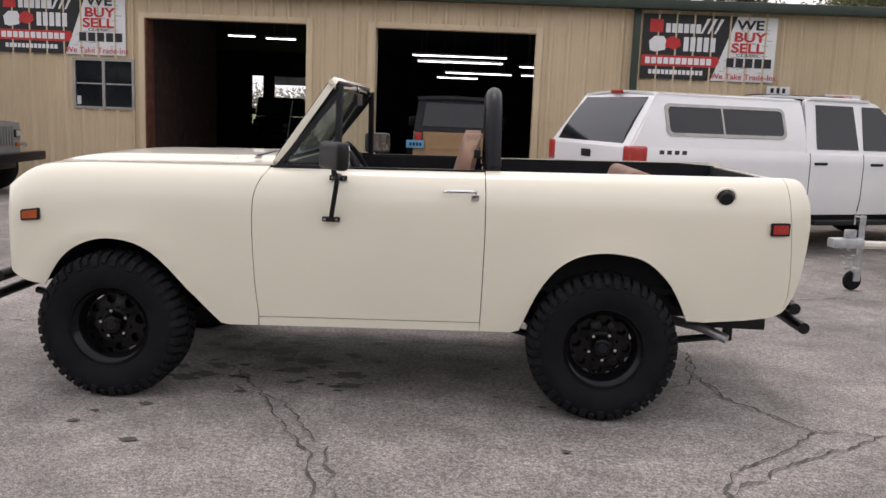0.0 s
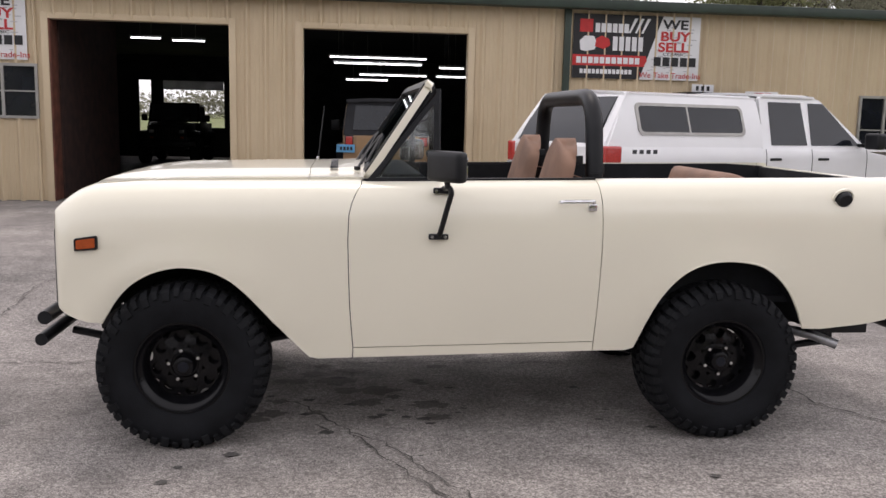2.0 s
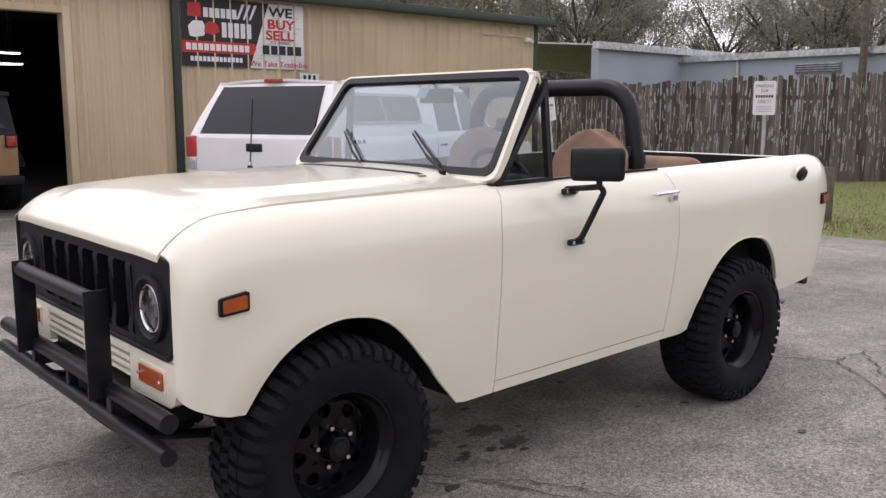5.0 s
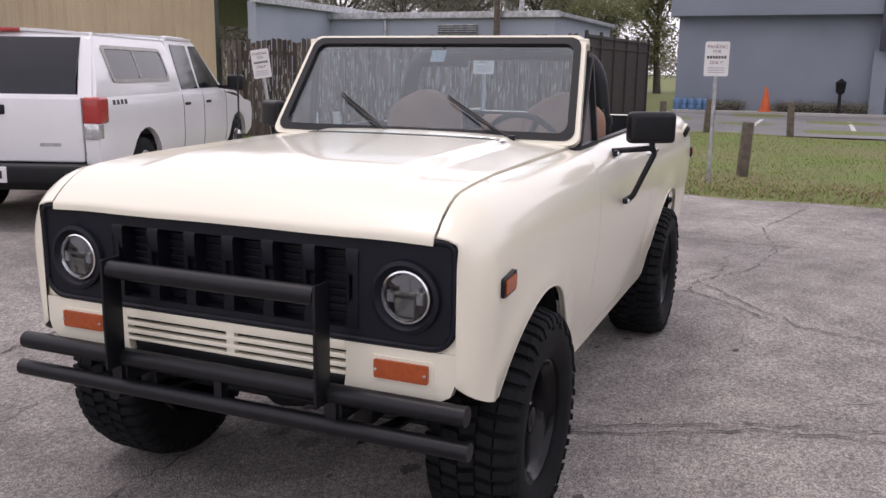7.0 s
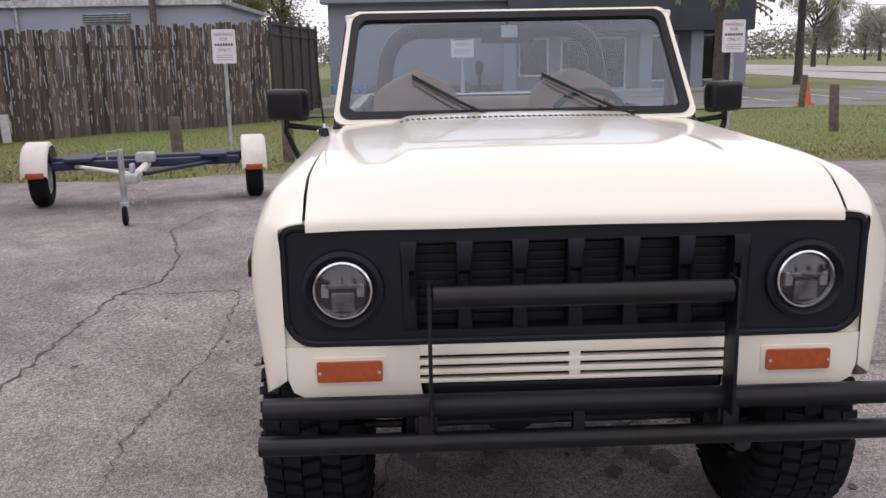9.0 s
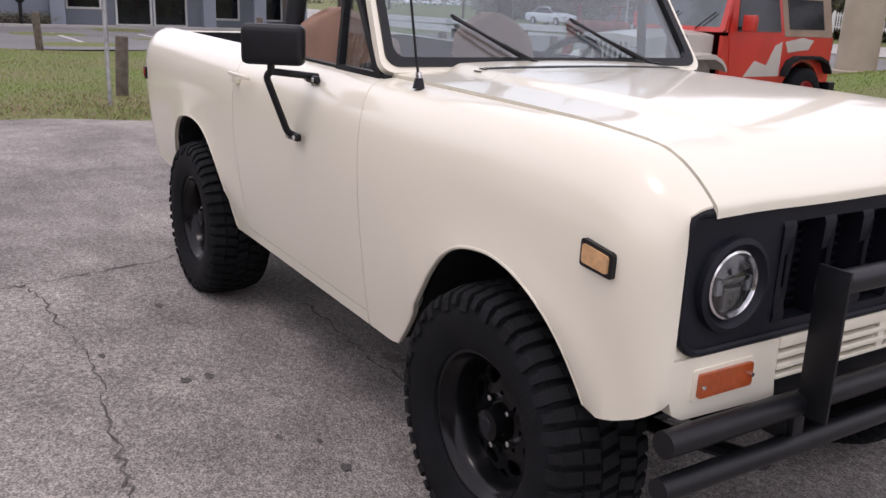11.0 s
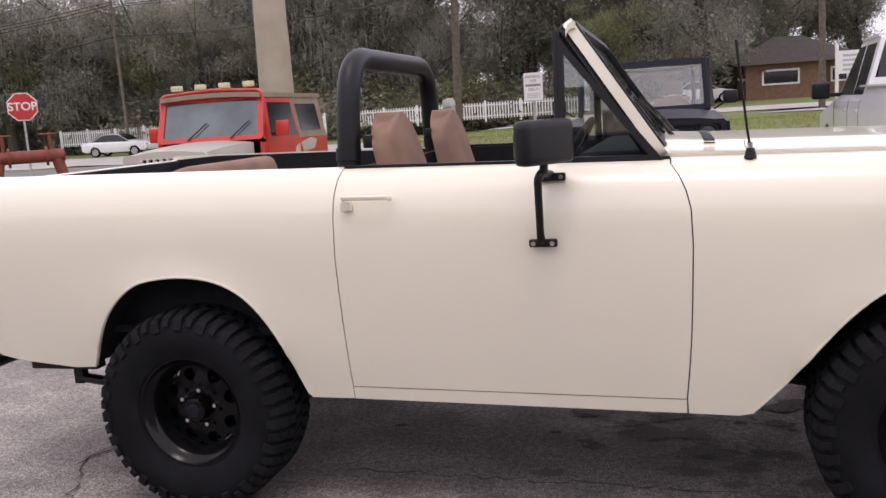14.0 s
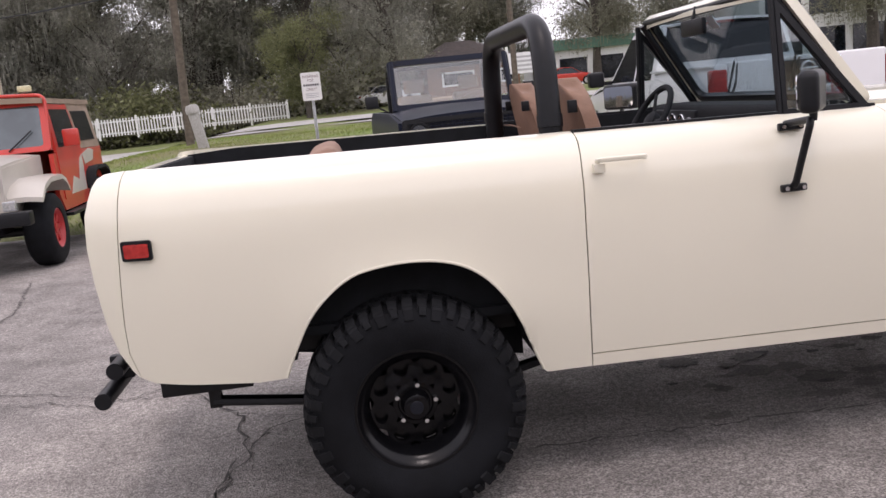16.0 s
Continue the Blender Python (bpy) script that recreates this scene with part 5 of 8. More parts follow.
tagged(part("trim_strip", box(11.3, 12.7, WY - 0.05, WY - 0.036, 3.14, 3.17), TAN), "thin tan conduit strip on the cladding", "trim", kind="structure")

# ---- other vehicles: +x is ahead, +y to the driver's left, the origin under the middle of the rear end ----
def arch_points(cx, r, z0, n=9, squash=1.0):
    """A wheel opening from its front foot to its rear foot, walked from +x to -x."""
    a0 = math.asin(max(-1, min(1, (z0 - 0.40) / r)))
    return [(cx + r * math.cos(t), 0.40 + r * squash * math.sin(t)) for t in span(a0, math.pi - a0, n)]


def simple_wheel(radius, width, rim_r, rim_mat, spokes=6):
    tyre = lathe([(rim_r, -width / 2 * 0.8), (rim_r + 0.02, -width / 2), (radius - 0.05, -width / 2), (radius - 0.012, -width / 2 * 0.8), (radius, -width / 2 * 0.5), (radius, width / 2 * 0.5),
                  (radius - 0.012, width / 2 * 0.8), (radius - 0.05, width / 2), (rim_r + 0.02, width / 2), (rim_r, width / 2 * 0.8)], 36, "y", cap=False)
    rim = lathe([(rim_r, -width * 0.4), (rim_r - 0.02, 0.0), (rim_r - 0.01, width * 0.36), (rim_r + 0.012, width * 0.46), (rim_r + 0.004, width * 0.48), (rim_r - 0.025, width * 0.30)], 32, "y", cap=False)
    join(rim, lathe([(0.0001, width * 0.1), (rim_r - 0.01, width * 0.1)], 24, "y", cap=False))
    for k in range(spokes):
        a = 2 * math.pi * k / spokes
        join(rim, box(0.03, rim_r - 0.01, width * 0.18, width * 0.34, -0.028, 0.028, 0.008), pose(0, 0, 0, 0, math.degrees(a), 0))
    join(rim, lathe([(0.06, width * 0.2), (0.055, width * 0.38), (0.0001, width * 0.40)], 16, "y", cap=False))
    return mesh_of("rim", rim, rim_mat, 30), mesh_of("tyre", tyre, RUBBER, 40)


def add_wheels(car, meshes, xs, half, radius):
    for x in xs:
        for s in (-1, 1):
            w = place_mesh("wheel", meshes[0], car, pose(x, s * half, radius, 0, 0, 0 if s > 0 else 180))
            place_mesh("tyre", meshes[1], w, Matrix())


def flank(side, half, lean_low=0.03, lean_top=0.05, belt=1.0, low=0.45):
    def to3d(u, v, d):
        y = half
        if v < 0.75:
            y -= lean_low * ((0.75 - v) / (0.75 - low)) ** 2
        if v > belt - 0.15:
            y -= lean_top * ((v - belt + 0.15) / 0.2) ** 2
        return (u, side * (y - d), v)
    return to3d


def mirrored(fn):
    for s in (-1, 1):
        fn(s)


def build_pickup(label, paint, capped, m):
    t = thing("pickup_truck", label, "pickup truck", m=m)
    W = 0.99
    rear_x, front_x = (1.22, 4.98) if capped else (1.15, 4.70)
    nose = 5.80 if capped else 5.55
    cab0 = 2.45 if capped else 2.0
    wind = nose - (1.47 if capped else 1.55)
    bed = 1.24 if capped else 1.36
    def sides(s):
        lay = flank(s, W, 0.05, 0.04, 1.22, 0.45)
        low = [(0.0, 0.62), (0.25, 0.55)] + arch_points(rear_x, 0.50, 0.55)[::-1] + [(rear_x + 0.6, 0.48), (front_x - 0.6, 0.48)] + arch_points(front_x, 0.50, 0.55)[::-1] + \
              [(nose - 0.25, 0.52), (nose - 0.03, 0.62), (nose, 0.88), (nose - 0.06, 1.02), (wind, 1.20), (cab0, 1.21), (cab0 - 0.05, bed), (0.0, bed)]
        vs = ("v", [0.6, 0.7, 0.8, 0.9, 1.0, 1.08, 1.12, 1.16, 1.2])
        p = part("body_side", plate(low, 0.06, lay, [vs, ("u", span(0.4, nose - 0.3, 14))]), paint, t)
        part("wheel_well", box(rear_x - 0.5, rear_x + 0.5, s * 0.70 - 0.20, s * 0.70 + 0.20, 0.86, 0.92), MATTE, t)
        part("wheel_well", box(front_x - 0.5, front_x + 0.5, s * 0.70 - 0.20, s * 0.70 + 0.20, 0.86, 0.92), MATTE, t)
        # greenhouse
        gl = lambda u, v, d: (u, s * (W - 0.05 - 0.19 * (v - 1.2) / 0.68 - d), v)
        cab = [(cab0, 1.2), (wind + 0.12, 1.2), (wind - 0.72, 1.84), (wind - 1.0, 1.90), (cab0 + 0.18, 1.90), (cab0 + 0.05, 1.84)]
        part("cab_side", plate(cab, 0.05, gl, [("v", [1.35, 1.5, 1.65, 1.8])]), paint, t)
        for a, b in (((cab0 + 0.16), (cab0 + 0.80)), ((cab0 + 0.88), (wind - 0.18))):
            top = 1.80
            fr = [(a, 1.27), (b + (0.10 if b > cab0 + 1 else 0), 1.27), (b - (0.50 if b > cab0 + 1 else 0.02), top), (a + 0.04, top)]
            part("side_window", plate(fr, 0.01, lambda u, v, d: gl(u, v, d - 0.008)), DARKGLASS, t)
        for a in (cab0 + 0.84, wind + 0.02, cab0 + 0.02):
            part("door_seam", plate([(a - 0.004, 0.52), (a + 0.004, 0.52), (a + 0.004, 1.22), (a - 0.004, 1.22)], 0.004, lambda u, v, d: lay(u, v, d - 0.003), [vs]), BLACK, t)
        for a in (cab0 + 0.18, cab0 + 1.05):
            part("door_handle", box(a - 0.10, a + 0.10, s * (W - 0.01) - 0.02, s * (W - 0.01) + 0.02, 1.08, 1.115, 0.012), BLACK if capped else paint, t)
        mir = part("door_mirror", box(wind - 0.16, wind + 0.0, s * (W + 0.17) - 0.11, s * (W + 0.17) + 0.11, 1.23, 1.44, 0.04, 3), BLACK, t)
        part("mirror_arm", box(wind - 0.10, wind - 0.05, min(s * (W - 0.08), s * (W + 0.1)), max(s * (W - 0.08), s * (W + 0.1)), 1.25, 1.30, 0.01), BLACK, mir)
        tl = part("tail_lamp", box(-0.03, 0.20 if capped else 0.12, s * (W - 0.07) - 0.085, s * (W - 0.07) + 0.078, 1.0 if capped else 1.03, 1.25 if capped else 1.32, 0.03, 3), REDLENS, t)
        part("reverse_lens", box(-0.036, 0.08, s * (W - 0.07) - 0.075, s * (W - 0.07) + 0.07, 0.86 if capped else 0.95, 1.0 if capped else 1.03, 0.01), CLEARLENS, tl)
        part("rear_corner", box(-0.018, 0.10, s * (W - 0.085) - 0.075, s * (W - 0.085) + 0.06, 0.60, bed, 0.02, 2), paint, t)
        part("running_board", box(cab0 + 0.1, wind - 0.1, s * (W + 0.02) - 0.06, s * (W + 0.02) + 0.06, 0.36, 0.42, 0.015), BLACK, t)
        part("head_lamp", box(nose - 0.30, nose + 0.0, s * (W - 0.16) - 0.14, s * (W - 0.16) + 0.14, 0.88, 1.05, 0.04, 3), CLEARLENS, t)
        if capped:
            cp = lambda u, v, d: (u + 0.02, s * (W - 0.03 - 0.20 * ((v - 1.24) / 0.62) ** 1.5 - d), v)
            part("cap_side", plate([(0.0, 1.24), (2.40, 1.24), (2.40, 1.80), (2.30, 1.86), (0.42, 1.84), (0.33, 1.80)], 0.04, cp, [("v", [1.35, 1.5, 1.65, 1.75, 1.8])]), paint, t)
            rim_o, rim_i = round_rect(1.66, 0.36, 0.07, 5, 1.28, 1.555), round_rect(1.58, 0.29, 0.05, 5, 1.28, 1.555)
            part("window_trim", ring_plate(rim_o, rim_i, 0.02, lambda u, v, d: cp(u, v, d - 0.014)), ALU, t)
            part("cap_window", plate(rim_i, 0.006, lambda u, v, d: cp(u, v, d - 0.006), [("v", [1.35, 1.5, 1.65, 1.75])]), DARKGLASS, t)
            part("slider_bar", plate([(1.21, 1.41), (1.235, 1.41), (1.235, 1.70), (1.21, 1.70)], 0.01, lambda u, v, d: cp(u, v, d - 0.014)), ALU, t)
            for k in range(4):
                part("decal_bar", plate([(0.36 + 0.10 * k, 1.165), (0.42 + 0.10 * k, 1.165), (0.43 + 0.10 * k, 1.21), (0.37 + 0.10 * k, 1.21)], 0.003, lambda u, v, d: lay(u, v, d - 0.003)), INK, t)
    mirrored(sides)
    part("hood", grid(span(wind - 0.02, nose - 0.02, 8), span(-0.90, 0.90, 10), lambda x, y: (x, y, 1.22 + 0.03 * (1 - (y / 0.9) ** 2) - 0.24 * max(0, (x - wind - 0.5) / 1.05) ** 2), (0, 0, -0.03)), paint, t)
    part("front_fascia", box(nose - 0.10, nose + 0.0, -0.93, 0.93, 0.55, 0.98, 0.05, 3), paint, t)
    part("front_grille", box(nose - 0.02, nose + 0.03, -0.45, 0.45, 0.72, 0.98, 0.02), BLACK, t)
    part("roof", grid(span(cab0 + 0.10, wind - 0.85, 6), span(-0.78, 0.78, 8), lambda x, y: (x, y, 1.885 + 0.035 * (1 - (y / 0.78) ** 2)), (0, 0, -0.03)), paint, t)
    part("windshield", grid([0.0, 1.0], span(-0.80, 0.80, 8), lambda k, y: (wind + 0.14 - 0.95 * k - 0.10 * (y / 0.8) ** 2, y * (1 - 0.10 * k), 1.21 + 0.68 * k), (0.01, 0, 0.01)), DARKGLASS, t)
    part("cab_back", box(cab0 + 0.02, cab0 + 0.08, -0.88, 0.88, 0.7, 1.36 if capped else 1.44, 0.01), paint, t)
    part("cab_back_window", grid([0.0, 1.0], span(-0.80, 0.80, 6), lambda k, y: (cab0 + 0.02 + 0.14 * k, y * (1 - 0.12 * k), (1.36 if capped else 1.44) + (0.50 if capped else 0.42) * k), (0.03, 0, 0)), DARKGLASS, t)
    part("brake_lamp", box(cab0 + 0.15, cab0 + 0.19, -0.18, 0.18, 1.86, 1.90, 0.008), REDLENS, t)
    part("bed_floor", box(0.02, cab0, -0.90, 0.90, 0.70, 0.74), MATTE, t)
    gate = part("tailgate", box(-0.02, 0.05, -0.83, 0.83, 0.64, bed + 0.02 if not capped else 1.24, 0.02, 3), paint, t)
    part("gate_handle", box(-0.035, -0.015, -0.11, 0.11, 1.08, 1.17, 0.012), BLACK, gate)
    bump = part("rear_bumper", box(-0.17, 0.06, -0.96, 0.96, 0.44, 0.63, 0.04, 3), CHROME if not capped else BLACK, t)
    part("number_plate", box(-0.185, -0.165, -0.16, 0.16, 0.46, 0.61, 0.006), PAPER, bump)
    for k in range(5):
        part("plate_bar", box(-0.189, -0.184, -0.12 + 0.05 * k, -0.085 + 0.05 * k, 0.50, 0.57), INK, bump)
    if capped:
        part("cap_roof", grid(span(0.36, 2.42, 6), span(-0.78, 0.78, 8), lambda x, y: (x, y, 1.84 + 0.045 * (1 - (y / 0.78) ** 2)), (0, 0, -0.03)), paint, t)
        part("cap_rear_window", grid(span(0, 1, 4), span(-0.78, 0.78, 6), lambda k, y: (0.0 + 0.34 * k ** 1.3, y * (1 - 0.09 * k), 1.26 + 0.54 * k), (0.03, 0, 0)), DARKGLASS, t)
        part("cap_rear_frame", ring_plate([(-0.93, 1.24), (0.93, 1.24), (0.80, 1.85), (-0.80, 1.85)], [(-0.80, 1.27), (0.80, 1.27), (0.70, 1.78), (-0.70, 1.78)], 0.03, lambda u, v, d: (0.40 * ((v - 1.24) / 0.61) ** 1.3 - 0.012 + d, u, v)), paint, t)
        part("brake_lamp", box(0.33, 0.38, -0.12, 0.12, 1.845, 1.885, 0.008), REDLENS, t)
        for k in range(2):
            part("badge_bar", box(-0.026, -0.021, (-0.62, 0.35)[k], (-0.42, 0.62)[k], 0.79, 0.82), STEEL, gate)
    else:
        part("badge_panel", box(-0.03, -0.018, -0.30, 0.30, 1.04, 1.34, 0.01), BLACK, gate)
        part("badge", moved(lathe([(0.085, 0.0), (0.085, -0.012), (0.066, -0.014), (0.062, -0.002)], 24, "x", cap=False), Matrix.Translation((-0.032, 0, 1.24))), CHROME, gate, "round chrome badge ring")
        part("badge_bar", box(-0.048, -0.034, -0.10, 0.10, 1.225, 1.26, 0.004), CHROME, gate)
        part("gate_trim", box(-0.04, -0.02, -0.33, 0.33, 1.03, 1.08, 0.008), CHROME, gate)
        for s in (-1, 1):
            part("gate_trim", box(-0.038, -0.02, s * 0.315 - 0.035, s * 0.315 + 0.035, 1.07, 1.35, 0.01), CHROME, gate)
        for k in range(5):
            part("badge_letter_bar", box(-0.026, -0.020, 0.50 - 0.075 * k, 0.55 - 0.075 * k, 0.80, 0.85), BLACK, gate)
        for s in (-1, 1):
            part("bed_rail", box(0.05, cab0, s * 0.93 - 0.05, s * 0.93 + 0.05, 1.345, 1.368, 0.008), paint, t)
    add_wheels(t, simple_wheel(0.40, 0.26, 0.24, ALUWHEEL, 5), (rear_x, front_x), 0.83, 0.40)
    part("chassis", box(0.2, nose - 0.4, -0.5, 0.5, 0.34, 0.52, 0.02), BLACK, t)
    return t


ALUWHEEL = mat("alloy_wheel", (0.55, 0.55, 0.56), 0.35, 0.8, vary=0.1, scale=10)
build_pickup("white pickup truck with camper cap parked by the workshop", WHITE, True, pose(3.22, 5.45, 0, 0, 0, 21.6))
build_pickup("white crew-cab pickup truck with open bed, parked facing the street", WHITE, False, pose(-2.06, -4.88, 0, 0, 0, -92) @ Matrix.Diagonal((1, 1, 1.045, 1)))


def build_jeep(label, hood_mat, tub_mat, top, m, wheel_mat, top_mat, plate_blue=False, bumper=True):
    j = thing("jeep", label, "off-roader", m=m)
    W = 0.76
    lay = lambda s: (lambda u, v, d: (u, s * (W - d), v))
    for s in (-1, 1):
        out = [(0.0, 0.62), (0.10, 0.56)] + arch_points(0.62, 0.44, 0.58)[::-1] + [(1.10, 0.50), (2.20, 0.50), (2.36, 0.70), (2.36, 1.16), (1.05, 1.16), (0.0, 1.16)]
        part("tub_side", plate(out, 0.05, lay(s)), tub_mat, j)
        # door
        d = part("door", plate([(1.12, 0.62), (2.18, 0.62), (2.24, 1.165), (2.14, 1.72), (1.22, 1.72), (1.12, 1.165)], 0.03, lambda u, v, d, s=s: (u, s * (W + 0.012 - 0.13 * max(0, v - 1.16) - d), v)), tub_mat, j)
        part("door_window", plate([(1.20, 1.22), (2.10, 1.22), (2.05, 1.66), (1.27, 1.66)], 0.006, lambda u, v, dd, s=s: (u, s * (W + 0.018 - 0.13 * max(0, v - 1.16) - dd), v)), DARKGLASS, d)
        part("door_mirror", box(2.02, 2.10, s * (W + 0.15) - 0.09, s * (W + 0.15) + 0.09, 1.22, 1.42, 0.025), tub_mat if tub_mat is not TANJ else BLACK, d)
        part("mirror_arm", box(2.05, 2.08, min(s * (W - 0.02), s * (W + 0.1)), max(s * (W - 0.02), s * (W + 0.1)), 1.24, 1.27), BLACK, d)
        # fenders
        fz = [(2.36, 0.80), (2.46, 0.90), (2.60, 0.955), (3.05, 0.955), (3.28, 0.90), (3.45, 0.78)]
        part("front_fender", grid(range(6), [0.50, 0.74, 0.88], lambda k, w, s=s: (fz[int(k)][0], s * w, fz[int(k)][1] - (0.02 if w > 0.8 else 0)), (0, 0, -0.05)), hood_mat, j)
        fr = [(0.10, 0.72), (0.22, 0.86), (0.40, 0.92), (0.86, 0.92), (1.02, 0.86), (1.12, 0.70)]
        part("rear_fender", grid(range(6), [0.74, 0.88], lambda k, w, s=s: (fr[int(k)][0], s * w, fr[int(k)][1]), (0, 0, -0.04)), MATTE, j)
        part("side_step", box(1.15, 2.30, s * 0.80 - 0.06, s * 0.80 + 0.06, 0.44, 0.48, 0.01), BLACK, j)
        part("hood_side", plate([(2.36, 0.62), (3.46, 0.62), (3.46, 1.08), (2.36, 1.16)], 0.03, lambda u, v, d, s=s: (u, s * (0.62 - 0.10 * (u - 2.36) / 1.1 - d), v)), hood_mat, j)
        hl = part("headlight", box(3.49, 3.53, s * 0.42 - 0.085, s * 0.42 + 0.085, 0.88, 1.0, 0.01), BLACK, j)
        part("lens", box(3.525, 3.545, s * 0.42 - 0.07, s * 0.42 + 0.07, 0.89, 0.99, 0.012), CLEARLENS, hl)
        part("turn_signal", box(3.50, 3.535, s * 0.42 - 0.05, s * 0.42 + 0.05, 0.74, 0.80, 0.008), AMBER, j)
        tl = part("tail_lamp", box(-0.06, 0.0, s * 0.66 - 0.075, s * 0.66 + 0.075, 0.98, 1.16, 0.015), BLACK, j)
        part("lens", box(-0.075, -0.058, s * 0.66 - 0.06, s * 0.66 + 0.06, 0.995, 1.145, 0.012), REDLENS, tl)
    part("hood", grid(span(2.34, 3.48, 8), span(-0.60, 0.60, 10), lambda x, y: (x, y * (1 - 0.16 * (x - 2.34) / 1.14), 1.165 + 0.045 * (1 - (y / 0.6) ** 2) - 0.07 * ((x - 2.34) / 1.14) ** 2), (0, 0, -0.04)), hood_mat, j)
    g = part("grille", ring_plate(round_rect(1.08, 0.50, 0.06, 5, 0, 0.86), round_rect(0.60, 0.30, 0.02, 5, 0, 0.90), 0.05, lambda u, v, d: (3.50 - d, u, v)), hood_mat, j)
    part("grille_side_panel", box(3.44, 3.495, -0.52, 0.52, 0.62, 0.76), hood_mat, g)
    for k in range(8):
        y = -0.30 + 0.60 * k / 7
        part("grille_bar", box(3.46, 3.51, y - 0.018, y + 0.018, 0.74, 1.06, 0.008), hood_mat, g)
    part("radiator", box(3.40, 3.43, -0.42, 0.42, 0.65, 1.05), BLACK, g)
    fb = part("front_bumper", box(3.62, 3.78, -0.82, 0.82, 0.52, 0.66, 0.02), BLACK, j)
    if bumper:
        part("winch", box(3.58, 3.76, -0.20, 0.20, 0.66, 0.80, 0.03), BLACK, fb)
        part("fairlead", box(3.78, 3.80, -0.14, 0.14, 0.60, 0.68, 0.01), STEEL, fb)
        for s in (-0.62, 0.62):
            part("fog_lamp", box(3.62, 3.70, s - 0.06, s + 0.06, 0.67, 0.77, 0.012), CLEARLENS, fb)
    part("rear_panel", box(-0.01, 0.05, -0.755, 0.755, 0.56, 1.16, 0.01), tub_mat, j)
    gate = part("tailgate", ring_plate(round_rect(1.06, 0.50, 0.03, 4, 0, 0.90), round_rect(0.96, 0.36, 0.02, 4, 0, 0.90), 0.03, lambda u, v, d: (-0.035 + d, u, v)), tub_mat, j)
    part("gate_panel", box(-0.02, -0.012, -0.5, 0.5, 0.66, 1.14), tub_mat, gate)
    part("gate_ridge", box(-0.03, -0.01, -0.44, 0.44, 0.83, 0.90, 0.008), tub_mat, gate)
    rb = part("rear_bumper", box(-0.18, -0.04, -0.78, 0.78, 0.44, 0.56, 0.015), BLACK, j)
    if plate_blue:
        part("number_plate", box(-0.075, -0.065, 0.56, 0.88, 0.86, 1.0, 0.004), BLUEPLATE, gate)
        for k in range(4):
            part("plate_bar", box(-0.079, -0.074, 0.60 + 0.06 * k, 0.64 + 0.06 * k, 0.90, 0.96), INK, gate)
    # windshield
    wb, wt = Vector((2.34, 0, 1.20)), Vector((2.16, 0, 1.77))
    P = lambda a, b, d: tuple((wb + (wt - wb) * b) + Vector((-d, a * (1 - 0.04 * b), 0)))
    wf = part("windshield_frame", ring_plate(round_rect(1.50, 1.0, 0.07, 5, 0, 0.5), round_rect(1.34, 0.80, 0.05, 5, 0, 0.5), 0.05, P), tub_mat if tub_mat is not TANJ else MATTE, j)
    part("windshield_glass", plate(round_rect(1.34, 0.80, 0.05, 5, 0, 0.5), 0.006, lambda a, b, d: P(a, b, 0.02 + d)), SKYGLASS, wf)
    for y in (-0.30, 0.30):
        part("wiper", tube([P(y, 0.05, -0.02), P(y + 0.26, 0.42, -0.012)], 0.008, 6), BLACK, wf)
    if top:
        part("roof", grid(span(0.02, 2.24, 6), span(-0.70, 0.70, 8), lambda x, y: (x, y, 1.79 + 0.03 * (1 - (y / 0.7) ** 2)), (0, 0, -0.06)), top_mat, j)
        for s in (-1, 1):
            part("top_side", plate([(0.02, 1.165), (1.10, 1.165), (1.20, 1.74), (0.10, 1.74)], 0.03, lambda u, v, d, s=s: (u, s * (W - 0.13 * (v - 1.16) - d), v)), top_mat, j)
            part("quarter_window", plate([(0.22, 1.26), (1.00, 1.26), (1.07, 1.64), (0.28, 1.64)], 0.006, lambda u, v, d, s=s: (u, s * (W + 0.006 - 0.13 * (v - 1.16) - d), v)), DARKGLASS, j)
        part("top_back", grid([0.0, 1.0], span(-0.74, 0.74, 6), lambda k, y: (-0.01 + 0.10 * k, y * (1 - 0.09 * k), 1.165 + 0.60 * k), (0.03, 0, 0)), top_mat, j)
        part("rear_window", grid([0.0, 1.0], span(-0.60, 0.60, 6), lambda k, y: (0.0 + 0.075 * k - 0.012, y * (1 - 0.09 * k), 1.26 + 0.42 * k), (0.006, 0, 0)), DARKGLASS, j)
    add_wheels(j, simple_wheel(0.385, 0.28, 0.20, wheel_mat, 8), (0.62, 2.95), 0.72, 0.385)
    part("chassis", box(0.1, 3.5, -0.40, 0.40, 0.40, 0.56, 0.02), BLACK, j)
    part("axle", cyl((0.62, -0.66, 0.385), (0.62, 0.66, 0.385), 0.045, 10), BLACK, j)
    part("axle", cyl((2.95, -0.66, 0.385), (2.95, 0.66, 0.385), 0.045, 10), BLACK, j)
    return j


JRED = mat("bright_red_paint", (0.52, 0.035, 0.022), 0.35, vary=0.08, scale=3, coat=0.4)
SAND = mat("sand_grey_paint", (0.50, 0.47, 0.42), 0.4, vary=0.06, scale=3, coat=0.3)
TANJ = mat("tan_brown_paint", (0.33, 0.20, 0.10), 0.45, vary=0.1, scale=3, coat=0.2)
TANTOP = mat("tan_hard_top", (0.27, 0.20, 0.145), 0.7, vary=0.12, scale=4)
SOFTTOP = mat("charcoal_soft_top", (0.022, 0.023, 0.027), 0.85, vary=0.2, scale=5, bump=0.3, bscale=200)
SKYGLASS = mat("reflecting_glass", (0.10, 0.12, 0.13), 0.06, 0.35, vary=0.25, scale=2.5, coat=0.8)
